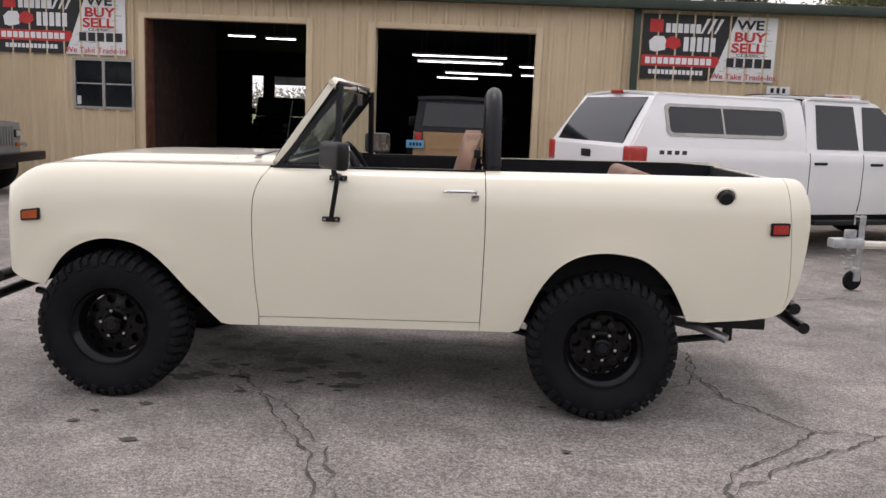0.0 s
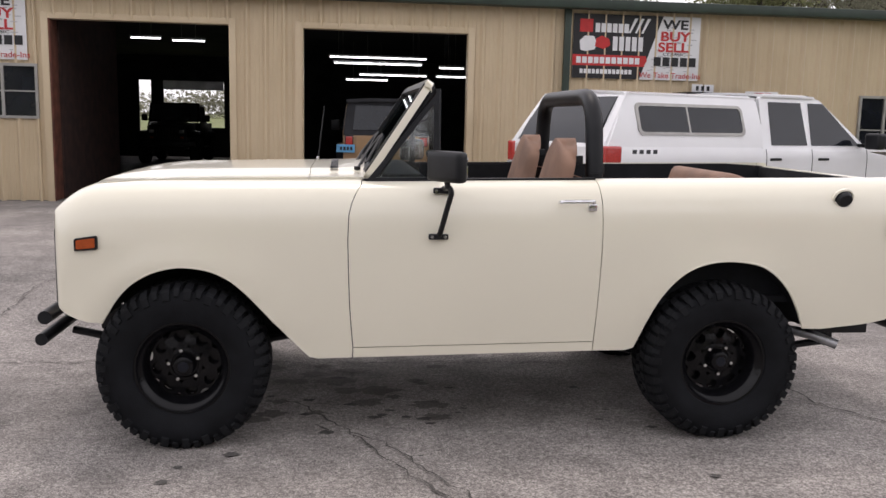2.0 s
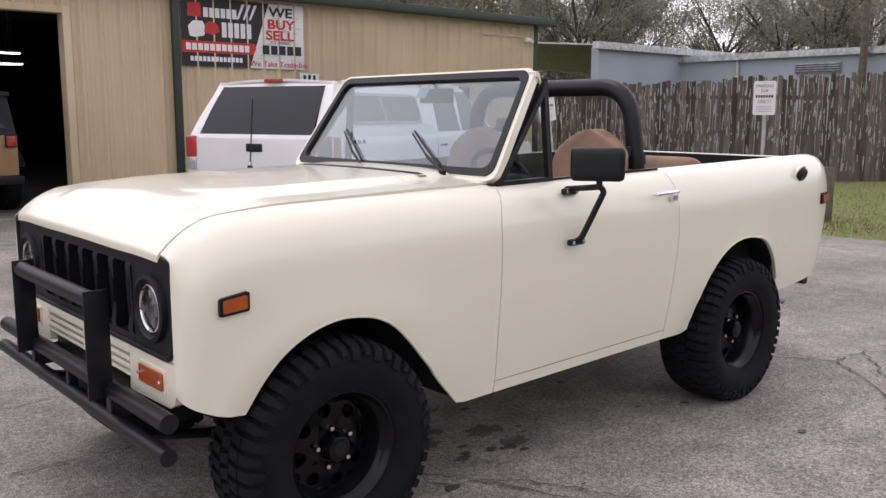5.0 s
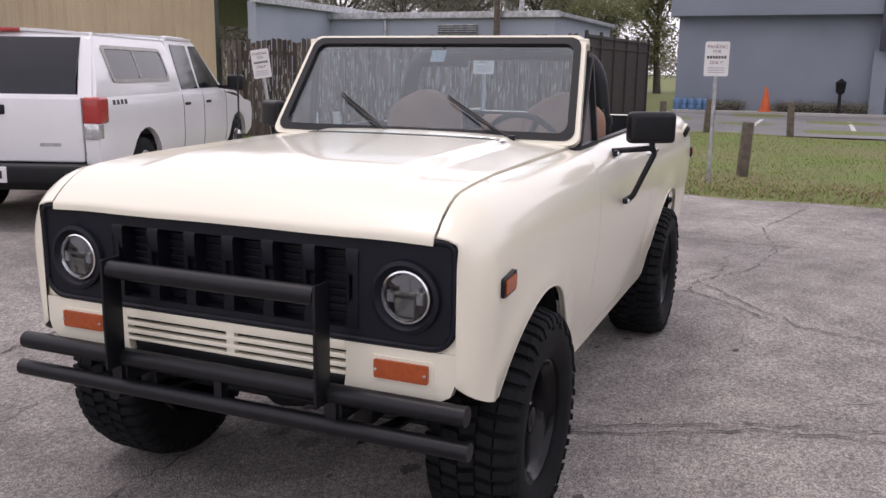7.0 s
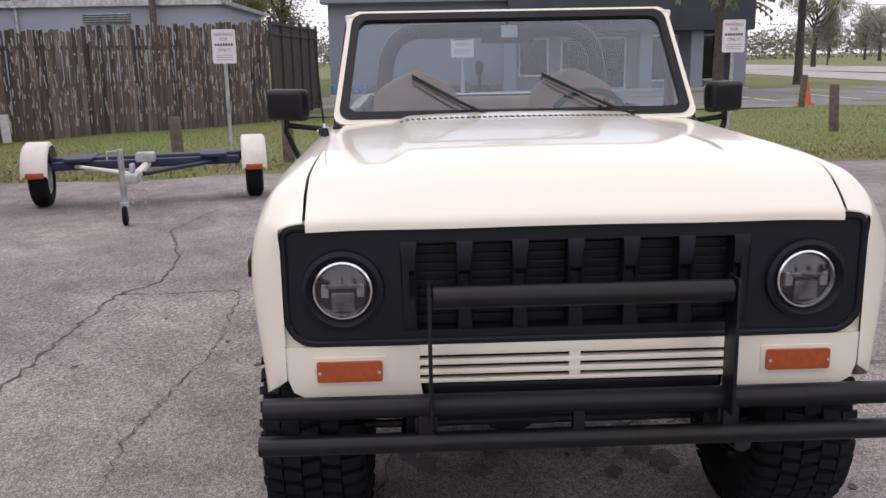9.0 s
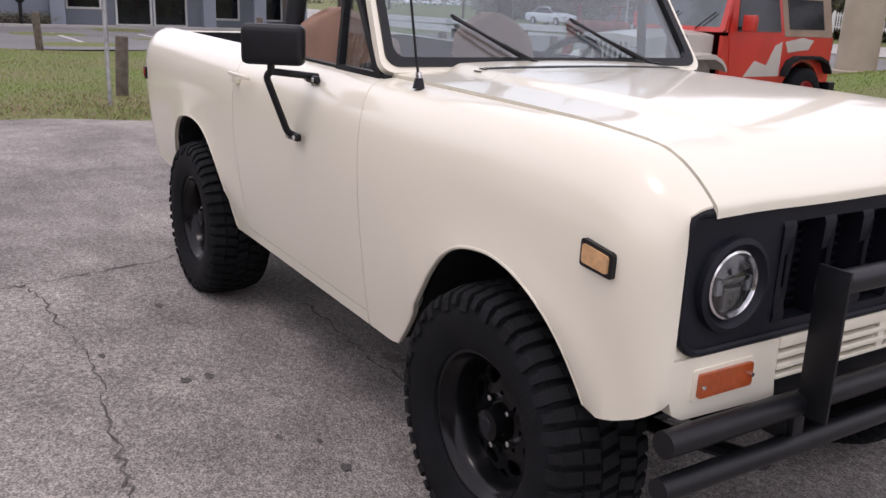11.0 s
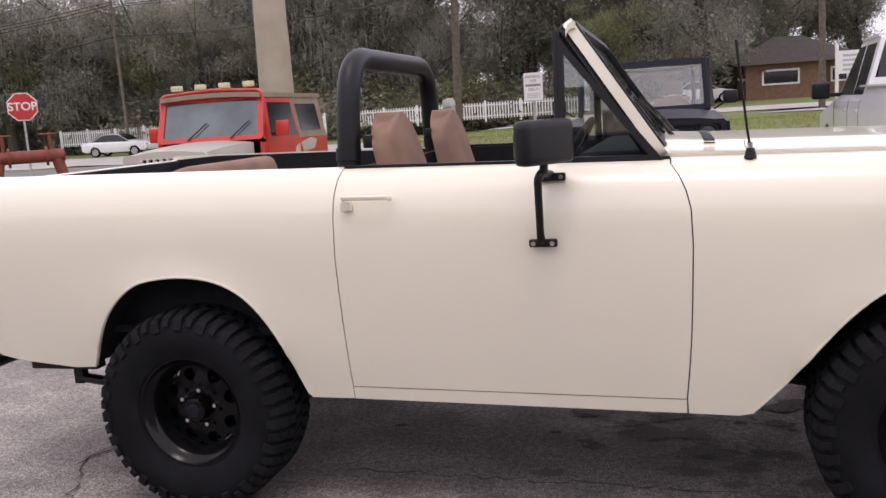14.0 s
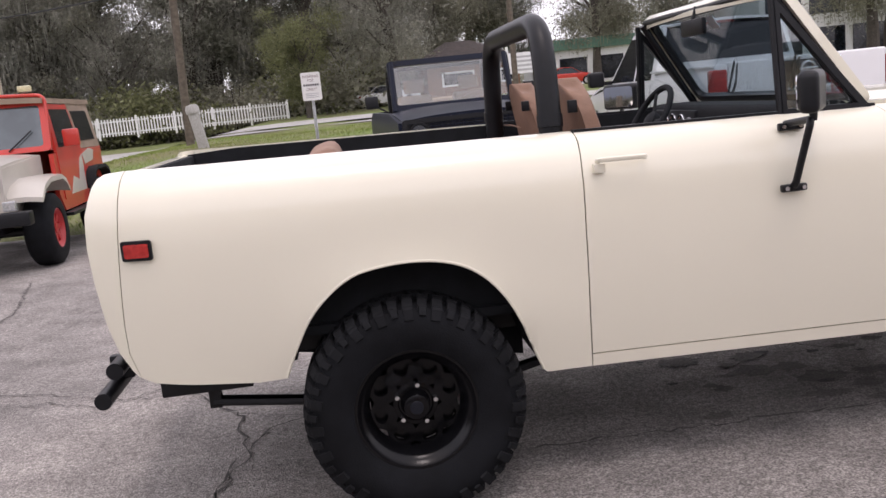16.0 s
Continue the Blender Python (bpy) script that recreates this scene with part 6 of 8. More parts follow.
BLUEPLATE = mat("blue_number_plate", (0.10, 0.32, 0.55), 0.5, vary=0.1)
GREYJ = mat("grey_car_paint", (0.22, 0.22, 0.22), 0.4, vary=0.08, coat=0.4)
LAMPYELLOW = mat("pale_yellow_lens", (0.60, 0.56, 0.34), 0.3, vary=0.15, scale=40, coat=0.5)
REDRIM = mat("red_wheel", (0.42, 0.03, 0.03), 0.4, vary=0.1)

red = build_jeep("red and sand-grey off-roader with roof lamps beside the grass", SAND, JRED, True, pose(6.93, -9.37, 0, 0, 0, 92.6) @ Matrix.Diagonal((1.035, 1.035, 1.035, 1)), REDRIM, TANTOP)
for s in (-1, 1):
    part("paint_flash", plate([(0.55, 1.0), (1.0, 0.96), (1.08, 1.10), (0.70, 1.155), (0.45, 1.12)], 0.004, lambda u, v, d, s=s: (u, s * (0.764 - d), v)), SAND, red)
    part("paint_flash", plate([(1.16, 0.66), (1.9, 0.66), (1.7, 0.86), (1.45, 0.80), (1.30, 1.05), (1.16, 1.10)], 0.004, lambda u, v, d, s=s: (u, s * (0.777 - d), v)), SAND, red)
rack = part("lamp_rack", tube(rounded([(2.26, -0.72, 1.20), (2.16, -0.72, 1.82), (2.12, 0.0, 1.86), (2.16, 0.72, 1.82), (2.26, 0.72, 1.20)], 0.10), 0.022, 10), JRED, red)
for y in (-0.51, -0.17, 0.17, 0.51):
    part("roof_lamp", box(2.06, 2.14, y - 0.07, y + 0.07, 1.875, 1.945, 0.012), LAMPYELLOW, red)
build_jeep("tan off-roader with charcoal soft top inside the workshop bay", TANJ, TANJ, True, pose(1.50, 10.86, 0.012, 0, 0, 90), BLACK, SOFTTOP, True, False)
build_jeep("dark open off-roader parked deep inside the workshop", BLACK, BLACK, False, pose(-4.25, 24.6, 0.012, 0, 0, -90), BLACK, SOFTTOP, False, False)
build_jeep("grey off-roader with black bumper beside the workshop", GREYJ, GREYJ, True, pose(-8.85, 7.9, 0, 0, 0, 2), BLACK, SOFTTOP, False, False)


def build_bronco(m):
    NAVY = mat("dark_navy_paint", (0.007, 0.010, 0.022), 0.35, vary=0.1, scale=3, coat=0.0, spec=0.18)
    SEATT = mat("beige_seat", (0.36, 0.27, 0.19), 0.7, vary=0.1)
    b = thing("vintage_off_roader", "dark navy vintage off-roader with beige seats beside the grass", "off-roader", m=m)
    W = 0.84
    for s in (-1, 1):
        out = [(0.0, 0.62), (0.15, 0.58)] + arch_points(0.75, 0.46, 0.58)[::-1] + [(1.3, 0.54), (2.55, 0.54)] + arch_points(3.05, 0.46, 0.58)[::-1] + [(3.62, 0.62), (3.68, 0.72), (3.68, 1.12), (2.45, 1.22), (0.0, 1.22)]
        part("body_side", plate(out, 0.05, flank(s, W, 0.03, 0.05, 1.2, 0.5), [("v", [0.7, 0.8, 0.9, 1.0, 1.05, 1.1, 1.15, 1.2]), ("u", span(0.3, 3.4, 10))]), NAVY, b)
        part("windshield_post", tube([(2.42, s * 0.72, 1.24), (2.22, s * 0.70, 1.86)], 0.035, 8), NAVY, b)
        part("roll_cage", tube(rounded([(1.1, s * 0.66, 0.7), (1.1, s * 0.64, 1.80), (2.22, s * 0.64, 1.84)], 0.15), 0.028, 10), BLACK, b)
        part("door_mirror", box(2.22, 2.30, s * 0.98 - 0.08, s * 0.98 + 0.08, 1.30, 1.46, 0.025), BLACK, b)
        part("mirror_arm", cyl((2.28, s * 0.80, 1.24), (2.26, s * 0.95, 1.34), 0.012, 8), BLACK, b)
        seat = part("seat", box(1.45, 1.62, s * 0.36 - 0.22, s * 0.36 + 0.22, 0.80, 1.42, 0.05, 3), SEATT, b, "beige high-back seat")
        part("headrest", box(1.46, 1.56, s * 0.36 - 0.13, s * 0.36 + 0.13, 1.45, 1.63, 0.04, 3), SEATT, seat)
        hl = part("headlight", moved(lathe([(0.115, 0.0), (0.11, 0.03), (0.09, 0.03), (0.085, 0.005), (0.0001, 0.02)], 28, "x", cap=False), Matrix.Translation((3.69, s * 0.62, 1.0))), BLACK, b)
        part("lens", moved(lathe([(0.085, 0.012), (0.05, 0.026), (0.0001, 0.03)], 24, "x", cap=False), Matrix.Translation((3.69, s * 0.62, 1.0))), DARKGLASS, hl)
    part("hood", grid(span(2.42, 3.70, 8), span(-0.79, 0.79, 12), lambda x, y: (x, y, 1.245 + 0.03 * (1 - (y / 0.79) ** 2) - 0.09 * ((x - 2.42) / 1.28) ** 2 - 0.03 * (abs(y) / 0.79) ** 6), (0, 0, -0.05)), NAVY, b)
    g = part("grille", ring_plate(round_rect(1.60, 0.30, 0.04, 5, 0, 1.0), round_rect(1.50, 0.20, 0.03, 5, 0, 1.0), 0.05, lambda u, v, d: (3.71 - d, u, v)), BLACK, b)
    part("grille_back", box(3.64, 3.665, -0.76, 0.76, 0.88, 1.12), BLACK, g)
    for k in range(6):
        z = 0.915 + 0.034 * k
        part("grille_bar", box(3.665, 3.69, -0.50, 0.50, z - 0.008, z + 0.008, 0.003), NAVY, g)
    for k in range(9):
        y = -0.48 + 0.12 * k
        part("grille_post", box(3.668, 3.694, y - 0.006, y + 0.006, 0.90, 1.10), NAVY, g)
    part("front_panel", box(3.60, 3.68, -0.80, 0.80, 0.62, 0.88, 0.02), NAVY, b)
    part("front_bumper", box(3.72, 3.84, -0.84, 0.84, 0.56, 0.68, 0.02), BLACK, b)
    part("windshield_frame", ring_plate(round_rect(1.50, 0.66, 0.05, 5, 0, 1.55), round_rect(1.38, 0.50, 0.04, 5, 0, 1.56), 0.05, lambda u, v, d: (2.42 - 0.33 * (v - 1.24) - d, u, v)), NAVY, b)
    pane = part("windshield_glass", plate(round_rect(1.38, 0.50, 0.04, 5, 0, 1.56), 0.005, lambda u, v, d: (2.40 - 0.33 * (v - 1.24) - d, u, v)), glass("faint_glass", (0.93, 0.95, 0.95), 0.01, 0.15), b)
    pane.visible_shadow = False
    part("top_bar", cyl((1.1, -0.64, 1.80), (1.1, 0.64, 1.80), 0.028, 10), BLACK, b)
    part("bikini_top", grid(span(1.1, 2.2, 4), span(-0.66, 0.66, 6), lambda x, y: (x, y, 1.86 + 0.015 * (1 - (y / 0.66) ** 2)), (0, 0, -0.015)), SOFTTOP, b)
    part("dashboard", box(2.10, 2.36, -0.74, 0.74, 1.05, 1.22, 0.03), BLACK, b)
    sw = part("steering_wheel", moved(tube([(0.19 * math.cos(t), 0.19 * math.sin(t), 0) for t in span(0, 2 * math.pi, 24)[:-1]], 0.014, 8, closed=True), Matrix.Translation((2.0, 0.36, 1.26)) @ pose(0, 0, 0, 0, -58, 0)), SEATT, b)
    part("column", cyl((2.02, 0.36, 1.25), (2.3, 0.36, 1.08), 0.02, 8), BLACK, sw)
    part("rear_seat", box(0.35, 0.55, -0.50, 0.50, 0.80, 1.36, 0.05, 3), SEATT, b)
    part("floor", box(0.1, 2.6, -0.78, 0.78, 0.60, 0.64), BLACK, b)
    part("rear_panel", box(0.0, 0.05, -0.80, 0.80, 0.60, 1.22), NAVY, b)
    part("chassis", box(0.1, 3.6, -0.42, 0.42, 0.40, 0.58, 0.02), BLACK, b)
    add_wheels(b, simple_wheel(0.40, 0.28, 0.20, RIM, 8), (0.75, 3.05), 0.74, 0.40)


build_bronco(pose(1.30, -10.27, 0, 0, 0, 92.7) @ Matrix.Diagonal((1.015, 1.085, 1.015, 1)))


def build_dolly(m):
    NAVYB = mat("navy_steel", (0.012, 0.018, 0.05), 0.5, vary=0.2, scale=6)
    CREAMF = mat("off_white_fender", (0.66, 0.63, 0.56), 0.45, vary=0.08, scale=5)
    d = thing("tow_dolly", "navy tow dolly with white mudguards parked on asphalt", "trailer", m=m)
    part("axle_beam", box(-0.10, 0.10, -1.0, 1.0, 0.42, 0.52, 0.015), NAVYB, d)
    part("deck_beam", box(0.14, 0.24, -0.98, 0.98, 0.40, 0.49, 0.015), NAVYB, d)
    for s in (-1, 1):
        part("wheel_pan", box(-0.30, 0.34, s * 0.70 - 0.14, s * 0.70 + 0.14, 0.49, 0.53, 0.01), NAVYB, d)
        fp = [(0.36 * math.cos(t), 0.36 * math.sin(t) + 0.30) for t in span(radians(5), radians(175), 12)]
        f = part("mudguard", grid(range(13), [1.00, 1.02, 1.24, 1.27], lambda k, y, s=s: (fp[int(k)][0], s * y, fp[int(k)][1] + 0.04 - (0.03 if y in (1.0, 1.27) else 0)), (0, 0, -0.012)), CREAMF, d, "rounded off-white mudguard")
        part("mudguard_side", plate([(u, v + 0.02) for u, v in fp], 0.012, lambda u, v, dd, s=s: (u, s * (1.262 - dd), v)), CREAMF, f)
        part("side_lamp", box(0.345, 0.375, s * 1.13 - 0.09, s * 1.13 + 0.09, 0.34, 0.40, 0.008), AMBER, f)
    add_wheels(d, simple_wheel(0.30, 0.19, 0.17, ALUWHEEL, 5), (0.0,), 1.13, 0.30)
    part("tongue", tube([(0.2, 0.0, 0.44), (1.62, 0.0, 0.46)], 0.04, 8), CREAMF, d)
    part("tongue_brace", tube([(0.2, -0.75, 0.44), (1.25, -0.05, 0.45)], 0.022, 8), CREAMF, d)
    part("tongue_brace", tube([(0.2, 0.75, 0.44), (1.25, 0.05, 0.45)], 0.022, 8), NAVYB, d)
    c = part("coupler", box(1.58, 1.90, -0.06, 0.06, 0.43, 0.52, 0.02), GALV, d)
    part("latch", box(1.65, 1.76, -0.02, 0.02, 0.52, 0.60, 0.008), GALV, c)
    jk = part("jack_post", cyl((1.5, -0.12, 0.20), (1.5, -0.12, 0.72), 0.028, 12), GALV, d)
    part("jack_handle", tube([(1.5, -0.12, 0.70), (1.5, -0.24, 0.70), (1.5, -0.24, 0.62)], 0.010, 6), GALV, jk)
    part("jack_wheel", moved(lathe([(0.04, -0.025), (0.085, -0.022), (0.095, -0.008), (0.095, 0.008), (0.085, 0.022), (0.04, 0.025)], 20, "y"), Matrix.Translation((1.55, -0.12, 0.095))), RUBBER, jk)
    part("jack_fork", box(1.49, 1.56, -0.16, -0.08, 0.09, 0.22, 0.006), GALV, jk)
    for y in (-0.05, 0.06):
        ch = bmesh.new()
        for k in range(9):
            t = k / 8
            p = Vector((1.60 + 0.18 * t, y + 0.05 * t, 0.43 - 0.26 * math.sin(math.pi * t) * 0.8))
            join(ch, tube([p + Vector((0.018 * math.cos(a), 0.010 * math.sin(a) * (k % 2), 0.010 * math.sin(a) * (1 - k % 2))) for a in span(0, 6.283, 8)[:-1]], 0.0045, 5, closed=True))
        part("safety_chain", ch, GALV, d)
    part("winch_box", box(0.30, 0.48, -0.10, 0.10, 0.48, 0.58, 0.02), GALV, d)


build_dolly(pose(7.07, 3.38, 0, 0, 0, -168.4))


def build_sedan(label, paint, m):
    c = thing("sedan", label, "car", m=m)
    W = 0.88
    for s in (-1, 1):
        out = [(0.05, 0.45)] + [(0.30, 0.32)] + [(u, v - 0.08) for u, v in arch_points(0.95, 0.36, 0.42)[::-1]] + [(1.5, 0.28), (3.3, 0.28)] + [(u, v - 0.08) for u, v in arch_points(3.65, 0.36, 0.42)[::-1]] + \
              [(4.4, 0.34), (4.55, 0.50), (4.45, 0.72), (3.4, 0.92), (0.8, 0.98), (0.05, 0.90)]
        part("body_side", plate(out, 0.06, flank(s, W, 0.06, 0.06, 0.95, 0.3), [("v", [0.4, 0.5, 0.6, 0.7, 0.8, 0.85, 0.9])]), paint, c)
        part("side_glass", plate([(0.75, 0.97), (3.15, 0.93), (2.55, 1.36), (1.45, 1.38)], 0.02, lambda u, v, d, s=s: (u, s * (W - 0.06 - 0.45 * (v - 0.93) - d), v)), DARKGLASS, c)
        part("head_lamp", box(4.25, 4.5, s * 0.66 - 0.16, s * 0.66 + 0.16, 0.62, 0.74, 0.04), CLEARLENS, c)
        part("tail_lamp", box(0.02, 0.2, s * 0.66 - 0.16, s * 0.66 + 0.16, 0.72, 0.86, 0.04), REDLENS, c)
    prof = [(0.04, 0.40), (0.03, 0.80), (0.10, 0.93), (0.70, 0.99), (1.35, 1.40), (1.9, 1.46), (2.5, 1.42), (3.25, 0.98), (4.3, 0.80), (4.54, 0.62), (4.55, 0.38)]
    part("upper_shell", grid(range(len(prof)), span(-1, 1, 8), lambda k, u: (prof[int(k)][0], u * (0.80 - 0.45 * max(0, prof[int(k)][1] - 0.95)), prof[int(k)][1] + 0.02 * (1 - u * u)), (0, 0, -0.03)), paint, c)
    part("windshield", grid([0, 1], span(-1, 1, 6), lambda k, u: (3.20 - 0.62 * k, u * (0.74 - 0.16 * k), 1.03 + 0.40 * k), (0.02, 0, 0.02)), DARKGLASS, c)
    part("rear_glass", grid([0, 1], span(-1, 1, 6), lambda k, u: (0.76 + 0.52 * k, u * (0.74 - 0.16 * k), 1.045 + 0.345 * k), (-0.02, 0, 0.02)), DARKGLASS, c)
    add_wheels(c, simple_wheel(0.32, 0.22, 0.21, ALUWHEEL, 7), (0.95, 3.65), 0.76, 0.32)
    return c


DARKCAR = mat("dark_grey_car_paint", (0.03, 0.033, 0.036), 0.3, vary=0.1, coat=0.6)
build_sedan("white saloon car on the far side of the street", WHITE, pose(58.5, -44.6, 0.05, 0, 0, 185))
build_sedan("dark grey saloon car on the far side of the street", DARKCAR, pose(50, -46.0, 0.05, 0, 0, 170))
build_sedan("white saloon car parked before the picket fence", WHITE, pose(38.5, -46.5, 0.05, 0, 0, 188))
build_sedan("white saloon car driving on the distant street", WHITE, pose(118, -38, 0.06, 0, 0, 170))
build_sedan("white saloon car on the grass by the house", WHITE, pose(1.5, -57, 1.0, 0, 0, 200))
build_sedan("red saloon car by the distant shop", JRED, pose(-13.5, -66, 1.1, 0, 0, 190))

# ---- fences, signs, posts ----
WEATHERED = mat("weathered_fence_wood", (0.150, 0.118, 0.100), 0.95, second=(0.072, 0.057, 0.049), scale=7, bump=0.7, bscale=70, island=-0.45, detail=8)
PEEL = mat("peeling_pale_paint", (0.36, 0.36, 0.345), 0.9, vary=0.2, scale=20)
POSTWOOD = mat("grey_post_wood", (0.145, 0.118, 0.092), 0.95, second=(0.085, 0.07, 0.055), scale=9, bump=0.6, bscale=90)
FENCEMETAL = mat("dark_brown_metal_fence", (0.045, 0.038, 0.034), 0.7, vary=0.2, scale=4)
VINYL = mat("white_vinyl", (0.74, 0.74, 0.73), 0.5, vary=0.05)
BLUEWALL = mat("pale_blue_wall", (0.36, 0.40, 0.465), 0.8, second=(0.32, 0.36, 0.42), scale=0.6, bump=0.1)
GREYWALL = mat("blue_grey_stucco", (0.255, 0.28, 0.33), 0.85, second=(0.225, 0.25, 0.295), scale=0.4, bump=0.15)
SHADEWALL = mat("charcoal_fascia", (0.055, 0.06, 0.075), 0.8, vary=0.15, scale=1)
SIGNWHITE = mat("white_sign_face", (0.72, 0.71, 0.69), 0.5, vary=0.05, scale=6)


def wooden_fence(a, b, height):
    f = thing("wooden_fence", "tall weathered plank fence with peeling pale paint", "fence")
    a, b = Vector(a), Vector(b)
    n = int((b - a).length / 0.108)
    d = (b - a).normalized()
    nrm = Vector((-d.y, d.x)) * -1
    rnd = random.Random(11)
    ang = math.degrees(math.atan2(d.y, d.x))
    meshes = []
    for k in range(18):
        w, h = rnd.uniform(0.096, 0.108), height + rnd.uniform(-0.05, 0.06)
        bm = box(-w / 2, w / 2, -0.011, 0.011, 0.02, h, 0.003, 1)
        for v in bm.verts:
            if v.co.z > 1:
                v.co.z += 0.02 * math.sin(v.co.x * 40 + k)
                v.co.x *= 0.9
        # flakes of paint
        fl = bmesh.new()
        for i in range(9):
            z, x, ln, wd = rnd.uniform(0.2, h - 0.15), rnd.uniform(-w * 0.4, w * 0.4), rnd.uniform(0.04, 0.30), rnd.uniform(0.005, 0.018)
            p = [(x + wd * rnd.uniform(-1, 1), z + ln * t) for t in (0, 0.3, 0.7, 1.0)]
            vs = [fl.verts.new((px - wd * rnd.uniform(0.2, 1), -0.0125, pz)) for px, pz in p] + [fl.verts.new((px + wd * rnd.uniform(0.2, 1), -0.0125, pz)) for px, pz in reversed(p)]
            fl.faces.new(vs)
        for face in fl.faces:
            face.material_index = 1
        bmesh.ops.triangulate(fl, faces=fl.faces)
        join(bm, fl)
        meshes.append(mesh_of("plank", bm, [WEATHERED, PEEL], 30))
    for k in range(n):
        p = a + d * (k + 0.5) * (b - a).length / n
        z = ground_z(p.x, p.y) - 0.02
        tall = 0.86 + 0.16 * (k + 0.5) / n
        place_mesh("plank", meshes[rnd.randrange(18)], f, pose(p.x, p.y, z, rnd.uniform(-0.8, 0.8), rnd.uniform(-0.45, 0.45), ang) @ Matrix.Diagonal((1, 1, tall, 1)))
    for z in (0.4, 1.05, height - 0.55):
        mid = (a + b) / 2 - nrm * 0.045
        part("rail", moved(box(-(b - a).length / 2, (b - a).length / 2, -0.02, 0.02, z - 0.045, z + 0.045), pose(mid.x, mid.y, 0.05, 0, 0, ang)), POSTWOOD, f)
    for k in range(0, 5):
        p = a + d * (b - a).length * k / 4 - nrm * 0.10
        part("post", box(p.x - 0.05, p.x + 0.05, p.y - 0.05, p.y + 0.05, -0.05, height - 0.4), POSTWOOD, f)


wooden_fence((13.05, 10.30), (19.1, 3.95), 2.36)


PAPERWOOD = mat("worn_white_board", (0.60, 0.60, 0.58), 0.85, second=(0.45, 0.44, 0.42), scale=9)
for x, y, h, w in ((13.89, 9.33, 0.50, 0.08), (14.00, 9.22, 0.48, 0.08), (14.42, 8.78, 0.52, 0.09), (14.74, 8.44, 0.55, 0.17)):
    stake = part("fence_board", box(-w / 2, w / 2, -0.01, 0.01, 0, h, 0.003, 1), PAPERWOOD)
    tagged(stake, "short white-painted board leaning on the plank fence", "board", "loose boards")
    stake.matrix_basis = pose(x, y, ground_z(x, y), -5, 0, -46.4)


def metal_fence(a, b, height):
    f = thing("metal_slat_fence", "dark brown metal fence with upright slats and rails", "fence")
    a, b = Vector(a), Vector(b)
    d = (b - a).normalized()
    ln = (b - a).length
    ang = math.degrees(math.atan2(d.y, d.x))
    slat = mesh_of("slat", box(-0.055, 0.055, -0.008, 0.008, 0.05, height, 0.002, 1), FENCEMETAL)
    n = int(ln / 0.12)
    for k in range(n):
        p = a + d * (k + 0.5) * ln / n
        place_mesh("slat", slat, f, pose(p.x, p.y, 0.03, 0, 0, ang))
    mid = (a + b) / 2
    for z in (0.25, height - 0.30, height - 0.05):
        part("rail", moved(box(-ln / 2, ln / 2, -0.045, -0.010, z - 0.025, z + 0.025), pose(mid.x, mid.y, 0.03, 0, 0, ang)), FENCEMETAL, f)
    for k in range(6):
        p = a + d * ln * k / 5
        part("post", box(p.x - 0.04, p.x + 0.04, p.y - 0.06, p.y + 0.02, -0.02, height + 0.12), FENCEMETAL, f)


metal_fence((19.2, 3.9), (25.2, 3.45), 2.45)


def picket_fence(x0, x1, y, z, height):
    f = thing("picket_fence", "white vinyl picket fence along the wood", "fence")
    picket = mesh_of("picket", box(-0.045, 0.045, -0.012, 0.012, 0.06, height, 0.004, 1), VINYL)
    n = int((x1 - x0) / 0.19)
    for k in range(n):
        place_mesh("picket", picket, f, pose(x0 + (k + 0.5) * (x1 - x0) / n, y, z))
    for zz in (0.25, height - 0.18):
        part("rail", box(x0, x1, y - 0.035, y - 0.012, z + zz - 0.04, z + zz + 0.04), VINYL, f)
    for k in range(int((x1 - x0) / 2.4) + 1):
        x = x0 + 2.4 * k
        part("post", box(x - 0.065, x + 0.065, y - 0.065, y + 0.065, z - 0.15, z + height + 0.12, 0.01), VINYL, f)


picket_fence(6.0, 23.2, -54.5, 0.86, 1.15)
picket_fence(24.4, 46.0, -53.5, 0.70, 1.2)


FADEDINK = mat("faded_sign_ink", (0.19, 0.11, 0.12), 0.6, vary=0.15, scale=20)


def parking_sign(x, y, rz, z0, top=1.92, lean=0):
    s = thing("parking_sign", "white parking sign with red lettering on a steel post", "sign", "parking signs", pose(x, y, z0, 0, 0, rz) @ pose(0, 0, 0, 0, lean, 0))
    part("post", cyl((0, 0, -0.1), (0, 0, top - 0.04), 0.028, 10), GALV, s)
    part("board", plate(round_rect(0.32, 0.46, 0.025, 3, 0, top - 0.22), 0.006, lambda u, v, d: (u, -0.034 + d, v)), SIGNWHITE, s)
    at = lambda z: Matrix.Translation((0, -0.0352, z)) @ pose(0, 0, 0, 90, 0, 0)
    lettering("PARKING", 0.062, FADEDINK, s, at(top - 0.06))
    lettering("FOR", 0.058, FADEDINK, s, at(top - 0.125))
    for k in range(7):
        part("lettering_bar", box(-0.125 + 0.037 * k, -0.10 + 0.037 * k, -0.036, -0.0345, top - 0.215, top - 0.18), INK, s)
    lettering("ONLY!", 0.062, FADEDINK, s, at(top - 0.27))
    for k in range(3):
        part("lettering_bar", box(-0.11, 0.11, -0.036, -0.0345, top - 0.345 - 0.03 * k, top - 0.333 - 0.03 * k), GREYINK, s)
    part("bolt", cyl((0, -0.04, top - 0.03), (0, -0.02, top - 0.03), 0.009, 8), GALV, s)


parking_sign(9.55, 6.60, -82, 0.02, 1.82, -8)
for x, y, rz, z in ((9.72, 3.02, -86, 0.02), (9.9, -0.28, -90, 0.04), (10.1, -4.22, -95, 0.04)):
    parking_sign(x, y, rz, z)
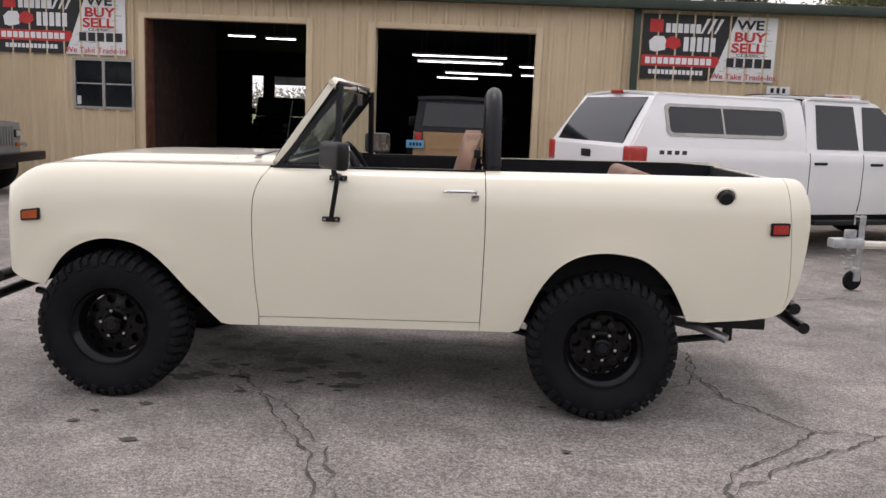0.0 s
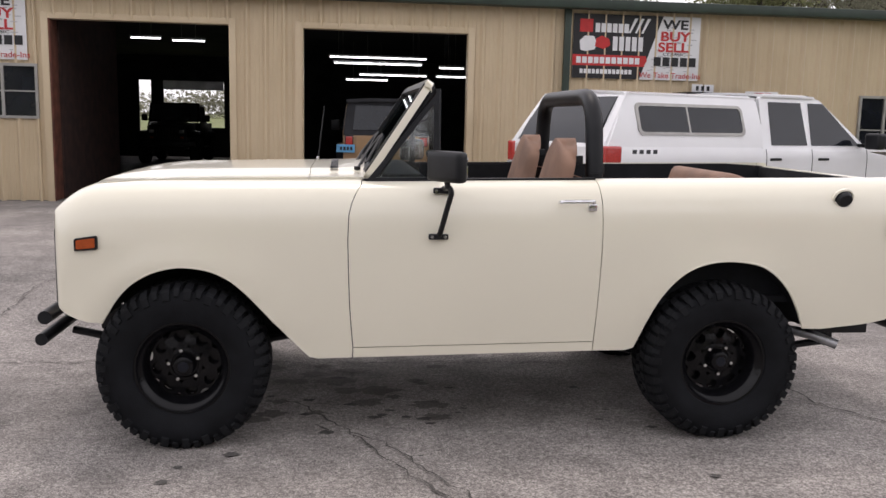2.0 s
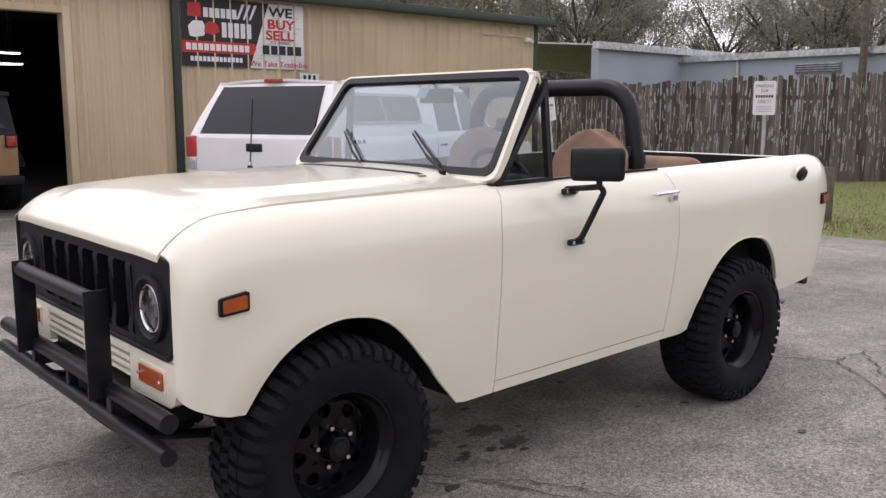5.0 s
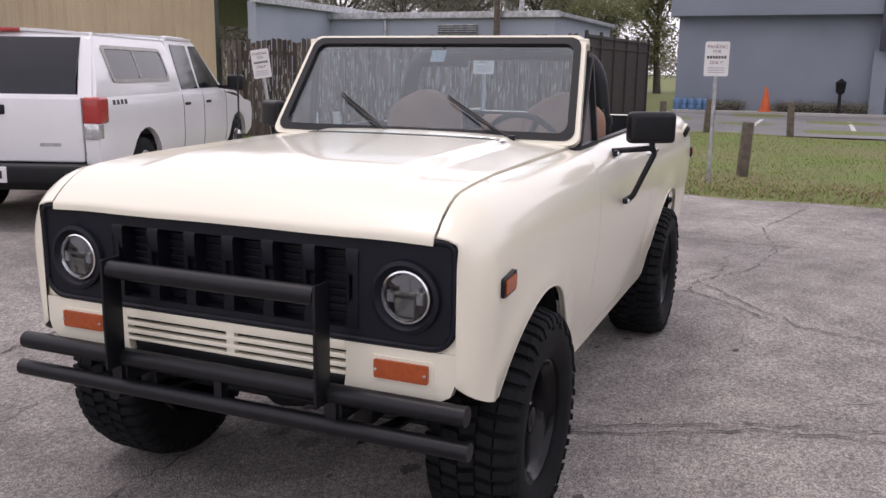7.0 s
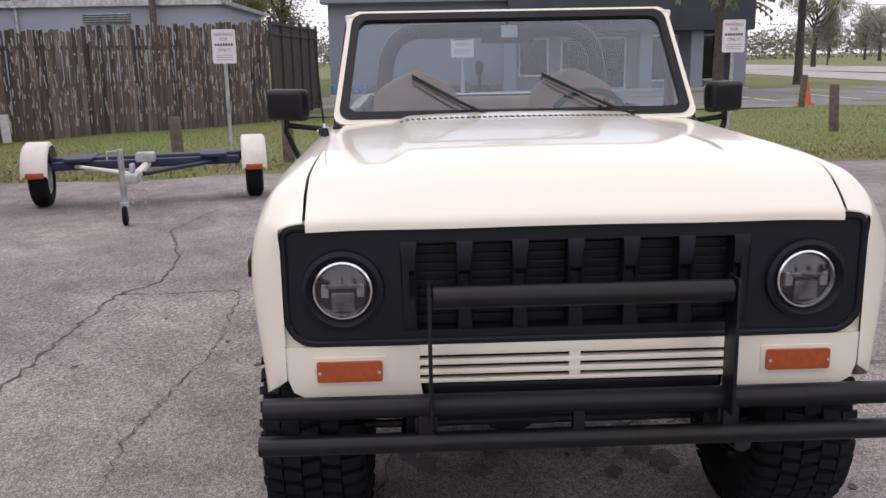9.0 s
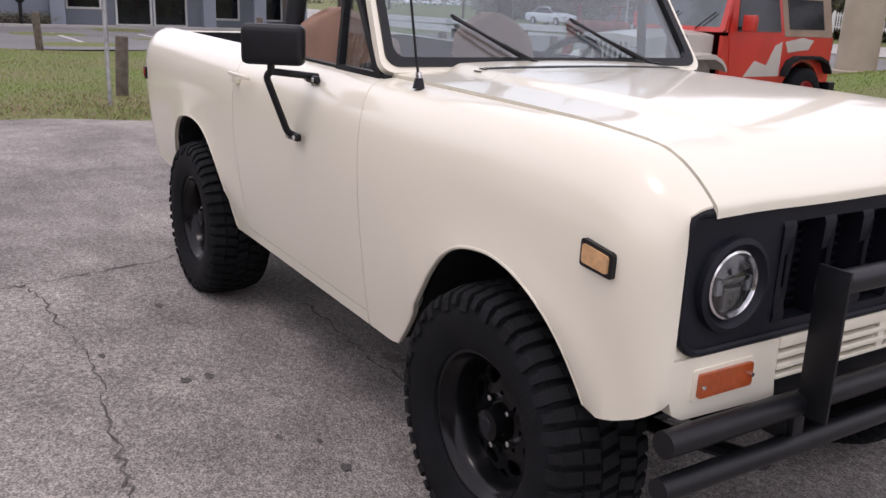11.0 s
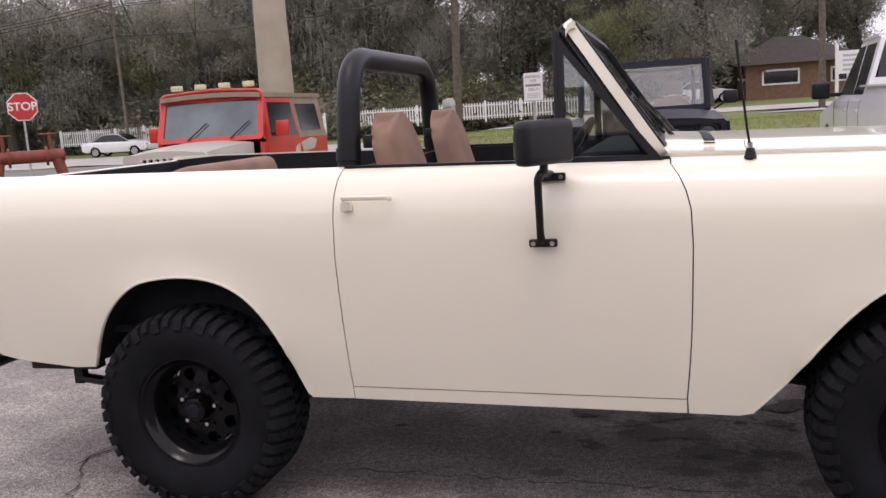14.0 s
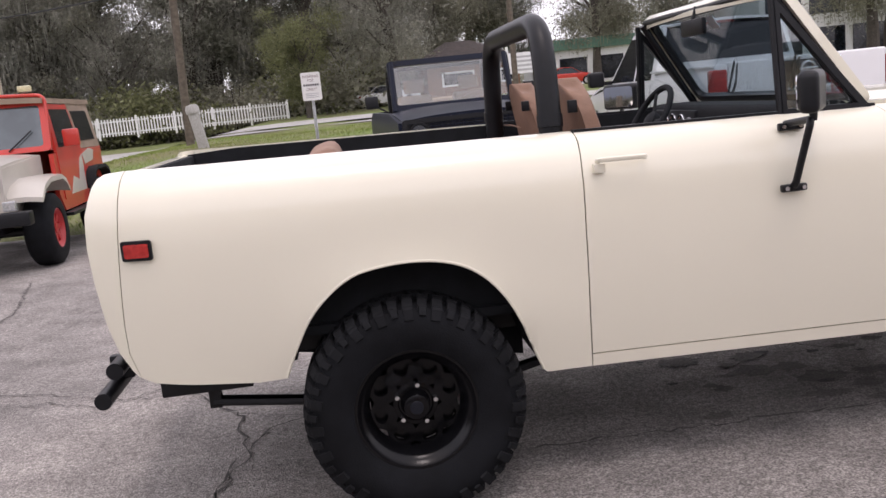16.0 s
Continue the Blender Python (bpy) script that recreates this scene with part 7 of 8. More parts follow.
parking_sign(3.10, -11.24, 180, 0.08, 1.91)


def bollard(x, y, h, lean):
    z = ground_z(x, y)
    b = part("bollard", lathe([(0.085, -0.12), (0.085, h - 0.02), (0.07, h), (0.0001, h + 0.004)], 14, "z"), POSTWOOD)
    tagged(b, "weathered round timber bollard set in the grass", "bollard", "timber bollards")
    b.matrix_basis = pose(x, y, z, lean, -lean, 20)


for k, (x, y, h) in enumerate(((9.85, 3.80, 0.72), (10.15, 2.28, 0.75), (10.9, -0.65, 0.80), (13.1, -7.25, 0.85), (20.5, 2.1, 0.8), (20.6, 1.0, 0.85), (20.6, -1.0, 0.85), (20.6, -6.3, 0.85), (20.5, -9.9, 0.85),
                               (20.2, -12.2, 0.85), (16.1, -11.5, 0.82), (13.9, -10.6, 0.82), (18.2, -12.0, 0.8), (9.6, 7.9, 0.6))):
    bollard(x, y, h, (k % 3 - 1) * 2.0)

cone = thing("traffic_cone", "orange traffic cone standing on the car park", "traffic cone", m=pose(21.8, -10.6, 0.06))
ORANGE = mat("cone_orange", (0.62, 0.12, 0.03), 0.6, vary=0.1)
part("body", lathe([(0.15, 0.03), (0.03, 0.70), (0.0001, 0.70)], 18, "z", cap=False), ORANGE, cone)
part("foot", box(-0.19, 0.19, -0.19, 0.19, 0, 0.035, 0.01), ORANGE, cone)
cone2 = copy_thing(cone, pose(33.3, 0.33, 0.16) @ Matrix.Diagonal((1.3, 1.3, 1.35, 1)))

stop = thing("stop_sign", "red octagonal stop sign on a steel post", "sign", m=pose(17.7, -16.4, 0.05, 0, 0, 222))
part("post", cyl((0, 0, -0.1), (0, 0, 2.6), 0.03, 8), GALV, stop)
octo = [(0.40 * math.cos(radians(22.5 + 45 * k)), 2.27 + 0.40 * math.sin(radians(22.5 + 45 * k))) for k in range(8)]
part("rim", plate(octo, 0.006, lambda u, v, d: (u, -0.036 + d, v)), SIGNWHITE, stop)
part("face", plate([(u * 0.93, 2.27 + (v - 2.27) * 0.93) for u, v in octo], 0.004, lambda u, v, d: (u, -0.041 + d, v)), REDINK, stop)
lettering("STOP", 0.30, SIGNWHITE, stop, Matrix.Translation((0, -0.0425, 2.27)) @ pose(0, 0, 0, 90, 0, 0), bold=0.006)

pipes = thing("backflow_pipes", "red painted water pipes with valves standing on the verge", "pipework", m=pose(14.0, -12.0, 0.02, 0, 0, 40) @ Matrix.Diagonal((1.3, 1.3, 1.35, 1)))
REDPIPE = mat("rusty_red_pipe", (0.26, 0.05, 0.035), 0.7, second=(0.15, 0.05, 0.035), scale=8, bump=0.3)
for s in (-1, 1):
    part("riser", cyl((s * 0.62, 0, -0.1), (s * 0.42, 0, 0.78), 0.09, 14), REDPIPE, pipes)
    part("valve_wheel", moved(lathe([(0.13, -0.012), (0.15, 0.0), (0.13, 0.012)], 18, "z", cap=False), Matrix.Translation((s * 0.35, 0, 1.12))), REDPIPE, pipes)
    part("valve_stem", cyl((s * 0.35, 0, 0.75), (s * 0.35, 0, 1.12), 0.03, 10), REDPIPE, pipes)
    part("flange", cyl((s * 0.30, 0, 0.78), (s * 0.26, 0, 0.78), 0.15, 16), REDPIPE, pipes)
part("main_pipe", cyl((-0.55, 0, 0.78), (0.55, 0, 0.78), 0.10, 16), REDPIPE, pipes)

column = thing("sign_column", "tall tapered tan steel column", "column", m=pose(10.25, -16.4, ground_z(10.25, -16.4)))
TANSTEEL = mat("tan_painted_steel", (0.40, 0.34, 0.27), 0.6, second=(0.34, 0.285, 0.22), scale=1.5, bump=0.05)
part("shaft", lathe([(0.44, -0.2), (0.43, 1.0), (0.36, 6.0), (0.36, 6.05), (0.30, 11.0), (0.0001, 11.0)], 32, "z", cap=False), TANSTEEL, column)
part("base_collar", lathe([(0.52, -0.05), (0.52, 0.06), (0.45, 0.08)], 28, "z", cap=False), TANSTEEL, column)
part("sign_cabinet", box(-2.2, 2.2, -0.35, 0.35, 10.8, 13.4, 0.05), PAPER, column)

lean_post = thing("leaning_post", "leaning concrete utility post on the grass", "post", m=pose(5.75, -16.3, ground_z(5.75, -16.3) - 0.05, 0, 9, 0))
part("shaft", box(-0.11, 0.11, -0.11, 0.11, -0.1, 0.86, 0.03, 2), ROAD, lean_post)
part("cap", lathe([(0.15, 0.84), (0.155, 0.94), (0.12, 1.02), (0.0001, 1.04)], 18, "z"), ROAD, lean_post)
part("marker", box(-0.05, 0.05, -0.125, -0.108, 0.05, 0.3), TRIM, lean_post)


def utility_pole(x, y, h, lean, arm=True):
    z = ground_z(x, y)
    p = thing("utility_pole", "tall grey timber utility pole with wires", "utility pole", "utility poles", pose(x, y, z, 0, lean, 0))
    part("shaft", cyl((0, 0, -0.3), (0, 0, h), 0.12, 12, 0.085), POSTWOOD, p)
    if arm:
        part("crossarm", box(-0.06, 0.06, -1.1, 1.1, h - 0.9, h - 0.78), POSTWOOD, p)
        for k in (-1.0, -0.5, 0.5, 1.0):
            part("insulator", cyl((0, k, h - 0.78), (0, k, h - 0.62), 0.04, 8), STEEL, p)
    part("transformer", cyl((0.30, 0, h - 2.2), (0.30, 0, h - 1.3), 0.20, 12), GALV, p) if h > 10 else None


utility_pole(6.78, -20.7, 9.0, -1.5)
utility_pole(-4.2, -30.2, 10.5, 0)
utility_pole(-34, -32, 10, 0)
utility_pole(36, -47.5, 10, 1)
utility_pole(72, -46.5, 9.5, 0)
utility_pole(98, -47, 9.5, 0)
utility_pole(24.6, 8.2, 7.5, 0, False)
wires = bmesh.new()
for (ax, ay, az), (bx, by, bz) in (((-34, -32, 9.8), (-4.2, -30.2, 10.6)), ((-4.2, -30.2, 10.6), (36, -47.5, 9.8)), ((36, -47.5, 9.8), (72, -46.5, 9.4)), ((72, -46.5, 9.4), (98, -47, 9.3)), ((6.78, -20.7, 9.4), (-4.2, -30.2, 8.8))):
    for off in (-0.9, 0.0, 0.9):
        join(wires, tube([(ax + (bx - ax) * t, ay + (by - ay) * t + off, az + (bz - az) * t - 1.1 * (1 - (2 * t - 1) ** 2)) for t in span(0, 1, 8)], 0.018, 4))
    join(wires, tube([(ax + (bx - ax) * t, ay + (by - ay) * t, az - 2.0 + (bz - az) * t - 1.3 * (1 - (2 * t - 1) ** 2)) for t in span(0, 1, 8)], 0.03, 4))
tagged(part("overhead_wires", wires, BLACK), "thin black overhead wires between the poles", "wires", kind="stuff")

lamp = thing("street_lamp", "tall dark street lamp with two bell shades", "street lamp", m=pose(62, -44.0, 0.0, 0, 0, 40))
part("shaft", cyl((0, 0, -0.2), (0, 0, 9.6), 0.14, 12, 0.08), BLACK, lamp)
for s in (-1, 1):
    part("arm", tube(rounded([(0, 0, 9.3), (0, s * 0.1, 10.3), (0, s * 0.75, 10.5), (0, s * 0.75, 10.0)], 0.3), 0.05, 8), BLACK, lamp)
    part("shade", moved(lathe([(0.10, 0.5), (0.14, 0.2), (0.34, 0.0), (0.36, -0.05)], 18, "z", cap=False), Matrix.Translation((0, s * 0.75, 9.5))), BLACK, lamp)
for s in (-1, 1):
    part("banner", box(-0.02, 0.02, s * 0.65 - 0.5, s * 0.65 + 0.5, 3.9, 6.0), INK if s < 0 else GREYINK, lamp)
    part("banner_foot", box(-0.025, 0.025, s * 0.65 - 0.5, s * 0.65 + 0.5, 3.3, 3.8), PAPER, lamp)

hydrant = thing("lamp_post", "short black post lantern by the grey building", "post lantern", m=pose(33.4, -2.25, 0.16))
part("shaft", cyl((0, 0, 0), (0, 0, 0.75), 0.06, 10), BLACK, hydrant)
part("lantern", lathe([(0.08, 0.72), (0.16, 0.80), (0.18, 1.1), (0.20, 1.14), (0.0001, 1.3)], 12, "z"), BLACK, hydrant)
for k in range(5):
    d = part("water_jug", lathe([(0.0001, 0.0), (0.125, 0.0), (0.135, 0.02), (0.135, 0.16), (0.125, 0.18), (0.135, 0.20), (0.135, 0.37), (0.10, 0.42), (0.035, 0.44), (0.035, 0.50), (0.0001, 0.505)], 18, "z", cap=False), BLUEDRUM if k else mat("blue_drum", (0.10, 0.20, 0.36), 0.5, vary=0.1))
    if not k:
        BLUEDRUM = d.data.materials[0]
    tagged(d, "translucent blue water jug standing by the grey wall", "water jug", "water jugs")
    d.matrix_basis = pose(33.3 + 0.05 * (k % 2), 3.66 - 0.29 * k, 0.16)

# ---- buildings ----
shop = thing("grey_building", "long flat-roofed blue-grey shop with charcoal fascia", "building")
part("wall", box(34, 34.25, -3.6, 3.85, 0, 4.0), GREYWALL, shop)
part("end_wall", box(34.25, 55, 3.6, 3.85, 0, 4.0), GREYWALL, shop)
part("fascia", box(33.3, 34.3, -13.3, 4.1, 3.75, 5.6, 0.03), GREYWALL, shop)
part("entrance_fascia", box(33.1, 33.32, -13.4, -3.4, 2.45, 4.6, 0.03), SHADEWALL, shop, "charcoal entrance fascia")
part("recess_wall", box(34.9, 35.1, -13.2, -3.6, 0, 2.6), GREYWALL, shop)
part("recess_soffit", box(33.32, 35.1, -13.2, -3.6, 2.45, 2.6), SHADEWALL, shop)
part("side_wall", box(34, 55, -13.3, -13.05, 0, 4.0), GREYWALL, shop)
part("roof_slab", box(34.3, 55, -13.3, 4.1, 4.0, 4.2), SHADEWALL, shop)
for y0, y1, z0, z1 in ((-8.6, -7.25, 0.1, 2.3), (-7.2, -5.8, 0.1, 2.3), (-5.3, -4.0, 0.7, 2.3), (-10.8, -9.6, 0.4, 2.35), (-12.7, -11.6, 0.4, 2.35)):
    w = part("window", ring_plate([(y0, z0), (y1, z0), (y1, z1), (y0, z1)], [(y0 + 0.08, z0 + 0.08), (y1 - 0.08, z0 + 0.08), (y1 - 0.08, z1 - 0.08), (y0 + 0.08, z1 - 0.08)], 0.06, lambda u, v, d: (34.84 + d, u, v)), VINYL, shop)
    part("pane", box(34.87, 34.89, y0 + 0.08, y1 - 0.08, z0 + 0.08, z1 - 0.08), DARKGLASS, w)
for y in (-3.5, -9.1, -11.2, -13.0):
    part("pier", box(33.5, 33.9, y - 0.25, y + 0.25, 0, 2.5), GREYWALL, shop)
part("kerb", box(32.9, 34.0, -13.2, 3.8, 0.0, 0.16, 0.02), ROAD, shop)

blue = thing("blue_building", "long low pale blue metal building behind the fence", "building")
part("wall", box(20.5, 44, 14.6, 14.9, 0, 3.55), BLUEWALL, blue)
part("wall", box(25.0, 25.3, 6.4, 14.6, 0, 3.3), BLUEWALL, blue)
part("roof_edge", box(20.2, 44, 14.4, 14.62, 3.5, 3.72), GALV, blue)
part("roof_edge", box(24.8, 25.02, 6.2, 14.6, 3.25, 3.45), GALV, blue)
part("roof", grid([20.5, 44], [14.6, 20, 26], lambda x, y: (x, y, 3.6 + 0.08 * (5.6 - abs(y - 20))), (0, 0, 0.05)), GALV, blue)
part("roof", box(25.0, 33.0, 6.2, 14.4, 3.3, 3.42), GALV, blue)
part("annex_wall", box(25.3, 33.0, 6.4, 6.6, 0, 3.3), BLUEWALL, blue)
part("vent", box(24.92, 25.0, 9.0, 10.4, 2.75, 3.05), GALV, blue)
for k in range(4):
    part("vent_slat", box(24.88, 24.93, 9.0, 10.4, 2.77 + 0.07 * k, 2.80 + 0.07 * k), SHADEWALL, blue)
part("downpipe", cyl((24.93, 12.4, 0), (24.93, 12.4, 3.3), 0.06, 8), GALV, blue)
part("flue", cyl((26.5, 8.0, 3.3), (26.5, 8.0, 4.6), 0.09, 10), GALV, blue)

BRICK = mat("brown_brick", (0.24, 0.13, 0.08), 0.9, second=(0.17, 0.10, 0.065), scale=6, bump=0.3, bscale=40)
SHINGLE = mat("dark_brown_shingle", (0.065, 0.052, 0.048), 0.95, second=(0.045, 0.038, 0.035), scale=4, bump=0.6, bscale=20)


def hip(x0, x1, y0, y1, z0, z1, inset):
    bm = bmesh.new()
    v = [bm.verts.new(p) for p in ((x0, y0, z0), (x1, y0, z0), (x1, y1, z0), (x0, y1, z0), (x0 + inset, (y0 + y1) / 2, z1), (x1 - inset, (y0 + y1) / 2, z1))]
    for f in ((0, 1, 5, 4), (2, 3, 4, 5), (1, 2, 5), (3, 0, 4), (3, 2, 1, 0)):
        bm.faces.new([v[i] for i in f])
    return bm


house = thing("house", "single-storey brown brick house with hipped dark roof", "house")
part("wall", box(-10.6, -3.2, -68, -60, 0.8, 3.5), BRICK, house)
part("roof", hip(-11.2, -2.5, -68.8, -59.2, 3.45, 5.3, 3.4), SHINGLE, house)
part("wing_wall", box(-8.5, -3.6, -60, -57.6, 0.8, 3.3), BRICK, house)
part("wing_roof", hip(-9.1, -3.0, -62, -57.0, 3.25, 4.7, 2.2), SHINGLE, house)
part("chimney", box(-3.1, -2.4, -62, -61.2, 0.8, 4.4), BRICK, house)
for x0, x1 in ((-6.9, -4.6), (-10.2, -9.1)):
    y = -57.58 if x0 > -8 else -59.98
    w = part("window", ring_plate([(x0, 1.9), (x1, 1.9), (x1, 2.9), (x0, 2.9)], [(x0 + 0.12, 2.02), (x1 - 0.12, 2.02), (x1 - 0.12, 2.78), (x0 + 0.12, 2.78)], 0.06, lambda u, v, d: (u, y - d + 0.05, v)), VINYL, house)
    part("pane", box(x0 + 0.12, x1 - 0.12, y + 0.0, y + 0.02, 2.02, 2.78), DARKGLASS, w)
yard = thing("yard_sign", "white notice board on two posts before the house", "sign", m=pose(-9.2, -52, 0.95))
part("board", box(-0.9, 0.9, -0.04, 0.04, 1.3, 2.6), PAPER, yard)
for x in (-1.0, 1.0):
    part("post", box(x - 0.09, x + 0.09, -0.09, 0.09, -0.3, 3.0), VINYL, yard)
for k in range(4):
    part("lettering_bar", box(-0.7, 0.7, 0.041, 0.047, 1.45 + 0.27 * k, 1.58 + 0.27 * k), GREYINK, yard)
store = thing("distant_shop", "pale shop with green roof edge across the street", "building")
part("wall", box(-30, -16, -84, -72, 0.8, 4.2), VINYL, store)
part("roof_edge", box(-30.4, -15.6, -84.4, -71.6, 4.1, 5.0), mat("green_roof_edge", (0.10, 0.20, 0.15), 0.6, vary=0.1), store)
for k in range(4):
    part("window", box(-29 + 3.3 * k, -26.6 + 3.3 * k, -72.0, -71.9, 1.4, 3.4), DARKGLASS, store)
tower = thing("distant_shop", "white two-storey shop front with dark panels across the street", "building")
part("wall", box(-62, -36, -92, -74, 0.8, 8.5), VINYL, tower)
for k in range(6):
    part("window", box(-61 + 4.2 * k, -57.6 + 4.2 * k, -74.0, -73.9, 1.2, 4.0), DARKGLASS, tower)
    part("panel", box(-61 + 4.2 * k, -57.6 + 4.2 * k, -74.0, -73.92, 5.2, 7.6), SHADEWALL, tower)

# ---- trees ----
BARK = mat("grey_bark", (0.10, 0.085, 0.072), 0.95, second=(0.055, 0.047, 0.04), scale=9, bump=0.8, bscale=30)
LEAF = [mat("oak_leaf", (0.25, 0.245, 0.185), 0.8, vary=0.25, scale=0.7, island=0.22), mat("grey_green_leaf", (0.29, 0.285, 0.24), 0.85, vary=0.25, scale=0.7, island=0.22),
        mat("pine_leaf", (0.21, 0.212, 0.165), 0.8, vary=0.25, scale=0.7, island=0.22), mat("olive_leaf", (0.19, 0.20, 0.10), 0.8, vary=0.25, scale=0.7, island=0.22)]
# thin leaves let part of the light through
for lm in LEAF:
    nodes, links = lm.node_tree.nodes, lm.node_tree.links
    thin, both = nodes.new("ShaderNodeBsdfTranslucent"), nodes.new("ShaderNodeMixShader")
    shade = nodes["Principled BSDF"]
    links.new(shade.inputs["Base Color"].links[0].from_socket, thin.inputs["Color"])
    both.inputs["Fac"].default_value = 0.45
    links.new(shade.outputs["BSDF"], both.inputs[1])
    links.new(thin.outputs["BSDF"], both.inputs[2])
    links.new(both.outputs["Shader"], nodes["Material Output"].inputs["Surface"])


def leaf_cloud(rnd, blobs, count, size, droop=0.0):
    """Small leaf faces strewn through overlapping clumps."""
    verts, faces = [], []
    total = sum(r ** 2 for *_, r in blobs)
    for cx, cy, cz, r in blobs:
        for _ in range(int(count * r * r / total)):
            p = Vector((rnd.gauss(0, 0.52), rnd.gauss(0, 0.52), rnd.gauss(0, 0.52)))
            x, y, z = cx + p.x * r, cy + p.y * r, cz + p.z * r * 0.72
            s = size * rnd.uniform(0.5, 1.3)
            a = Vector((rnd.gauss(0, 1), rnd.gauss(0, 1), rnd.gauss(0, 0.7))).normalized()
            b = a.cross(Vector((rnd.gauss(0, 1), rnd.gauss(0, 1), rnd.gauss(0, 1)))).normalized()
            c = Vector((x, y, z))
            i = len(verts)
            if droop and rnd.random() < droop:
                verts += [c, c + Vector((s * 0.30, rnd.uniform(-0.2, 0.2) * s, -0.2 * s)), c + Vector((0.1 * s, 0, -s * rnd.uniform(2.5, 6.5)))]
                faces.append((i, i + 1, i + 2))
            else:
                verts += [c - a * s * 0.65, c + b * s * 0.55, c + a * s * 0.65]
                faces.append((i, i + 1, i + 2))
    return verts, faces


def build_tree(seed, kind, height, spread, leaf, count, size, label, droop=0.0):
    rnd = random.Random(seed)
    t = thing("tree", label, "tree", "roadside trees")
    bm = bmesh.new()
    blobs = []
    trunk = [Vector((0, 0, -0.3))]
    for k in range(1, 6):
        trunk.append(Vector((rnd.uniform(-0.25, 0.25) * k * 0.4, rnd.uniform(-0.25, 0.25) * k * 0.4, height * 0.62 * k / 5)))
    for k in range(5):
        r0 = 0.032 * height * (1 - k / 5.6)
        join(bm, cyl(trunk[k], trunk[k + 1], r0, 9, r0 * 0.82))
    n = 15 if kind != "pine" else 13
    for k in range(n):
        f = rnd.uniform(0.35, 1.0) if kind != "pine" else 0.35 + 0.65 * k / n
        i = min(4, int(f * 5))
        a0 = trunk[i].lerp(trunk[i + 1] if i < 5 else trunk[i], f * 5 - i)
        ang = rnd.uniform(0, 6.283)
        reach = spread * rnd.uniform(0.45, 1.0) * (1.15 - 0.7 * f if kind == "pine" else 1)
        up = rnd.uniform(0.10, 0.42) * height * (0.5 if kind == "pine" else 1)
        tip = a0 + Vector((math.cos(ang) * reach, math.sin(ang) * reach, up))
        mid = a0.lerp(tip, 0.5) + Vector((0, 0, rnd.uniform(-0.04, 0.06) * height))
        r = 0.010 * height
        join(bm, cyl(a0, mid, r, 6, r * 0.7))
        join(bm, cyl(mid, tip, r * 0.7, 5, r * 0.25))
        for q, rr in ((tip, 0.30), (mid, 0.22)):
            blobs.append((q.x + rnd.uniform(-0.8, 0.8), q.y + rnd.uniform(-0.8, 0.8), min(height, q.z + 0.2), spread * rr * rnd.uniform(0.7, 1.5)))
        if kind != "pine" and k % 2:
            blobs.append((mid.x * 1.1, mid.y * 1.1, height * rnd.uniform(0.22, 0.45), spread * rnd.uniform(0.25, 0.45)))
        tw = tip + Vector((rnd.uniform(-1, 1), rnd.uniform(-1, 1), rnd.uniform(0, 1))) * spread * 0.25
        join(bm, cyl(mid, tw, r * 0.4, 5, r * 0.15))
    blobs.append((trunk[-1].x, trunk[-1].y, height * 0.86, spread * 0.36))
    part("trunk", bm, BARK, t)
    v, f = leaf_cloud(rnd, blobs, count, size, droop)
    me = bpy.data.meshes.new("crown")
    me.from_pydata(v, [], f)
    me.materials.append(leaf)
    c = new("crown", me)
    c.parent = t
    return t


def build_bush(seed, r, leaf, count, size):
    rnd = random.Random(seed)
    t = thing("bush", "dense grey-green undergrowth bush at the wood's edge", "bush", "undergrowth")
    blobs = [(rnd.uniform(-r, r), rnd.uniform(-r * 0.5, r * 0.5), rnd.uniform(0.2, 0.75) * r, r * rnd.uniform(0.35, 0.6)) for _ in range(9)]
    v, f = leaf_cloud(rnd, blobs, count, size)
    me = bpy.data.meshes.new("foliage")
    me.from_pydata(v, [], f)
    me.materials.append(leaf)
    c = new("foliage", me)
    c.parent = t
    st = bmesh.new()
    for _ in range(7):
        join(st, cyl((rnd.uniform(-r * 0.5, r * 0.5), rnd.uniform(-r * 0.3, r * 0.3), -0.2), (rnd.uniform(-r, r), rnd.uniform(-r * 0.5, r * 0.5), r * 0.9), 0.04, 5, 0.015))
    part("stems", st, BARK, t)
    return t


protos = [build_tree(21, "oak", 15, 5.2, LEAF[0], 27000, 0.19, "tall dark oak tree at the edge of the wood", 0.06),
          build_tree(22, "oak", 17, 5.6, LEAF[1], 25000, 0.20, "tall oak tree hung with grey moss", 0.22),
          build_tree(23, "pine", 19, 3.8, LEAF[2], 17000, 0.20, "tall dark pine tree with gaps in its crown", 0.0),
          build_tree(24, "oak", 12, 4.6, LEAF[3], 17000, 0.22, "olive green broadleaf tree at the roadside", 0.05)]
bushes = [build_bush(31, 2.6, LEAF[0], 5000, 0.20), build_bush(32, 2.2, LEAF[1], 4600, 0.19), build_bush(33, 2.4, LEAF[3], 4600, 0.19)]
rnd = random.Random(77)


def plant(proto, x, y, s):
    m = pose(x, y, ground_z(x, y) if abs(y) < 200 else 0, rnd.uniform(-2, 2), rnd.uniform(-2, 2), rnd.uniform(0, 360)) @ Matrix.Diagonal((s, s, s * rnd.uniform(0.9, 1.1), 1))
    return copy_thing(proto, m)


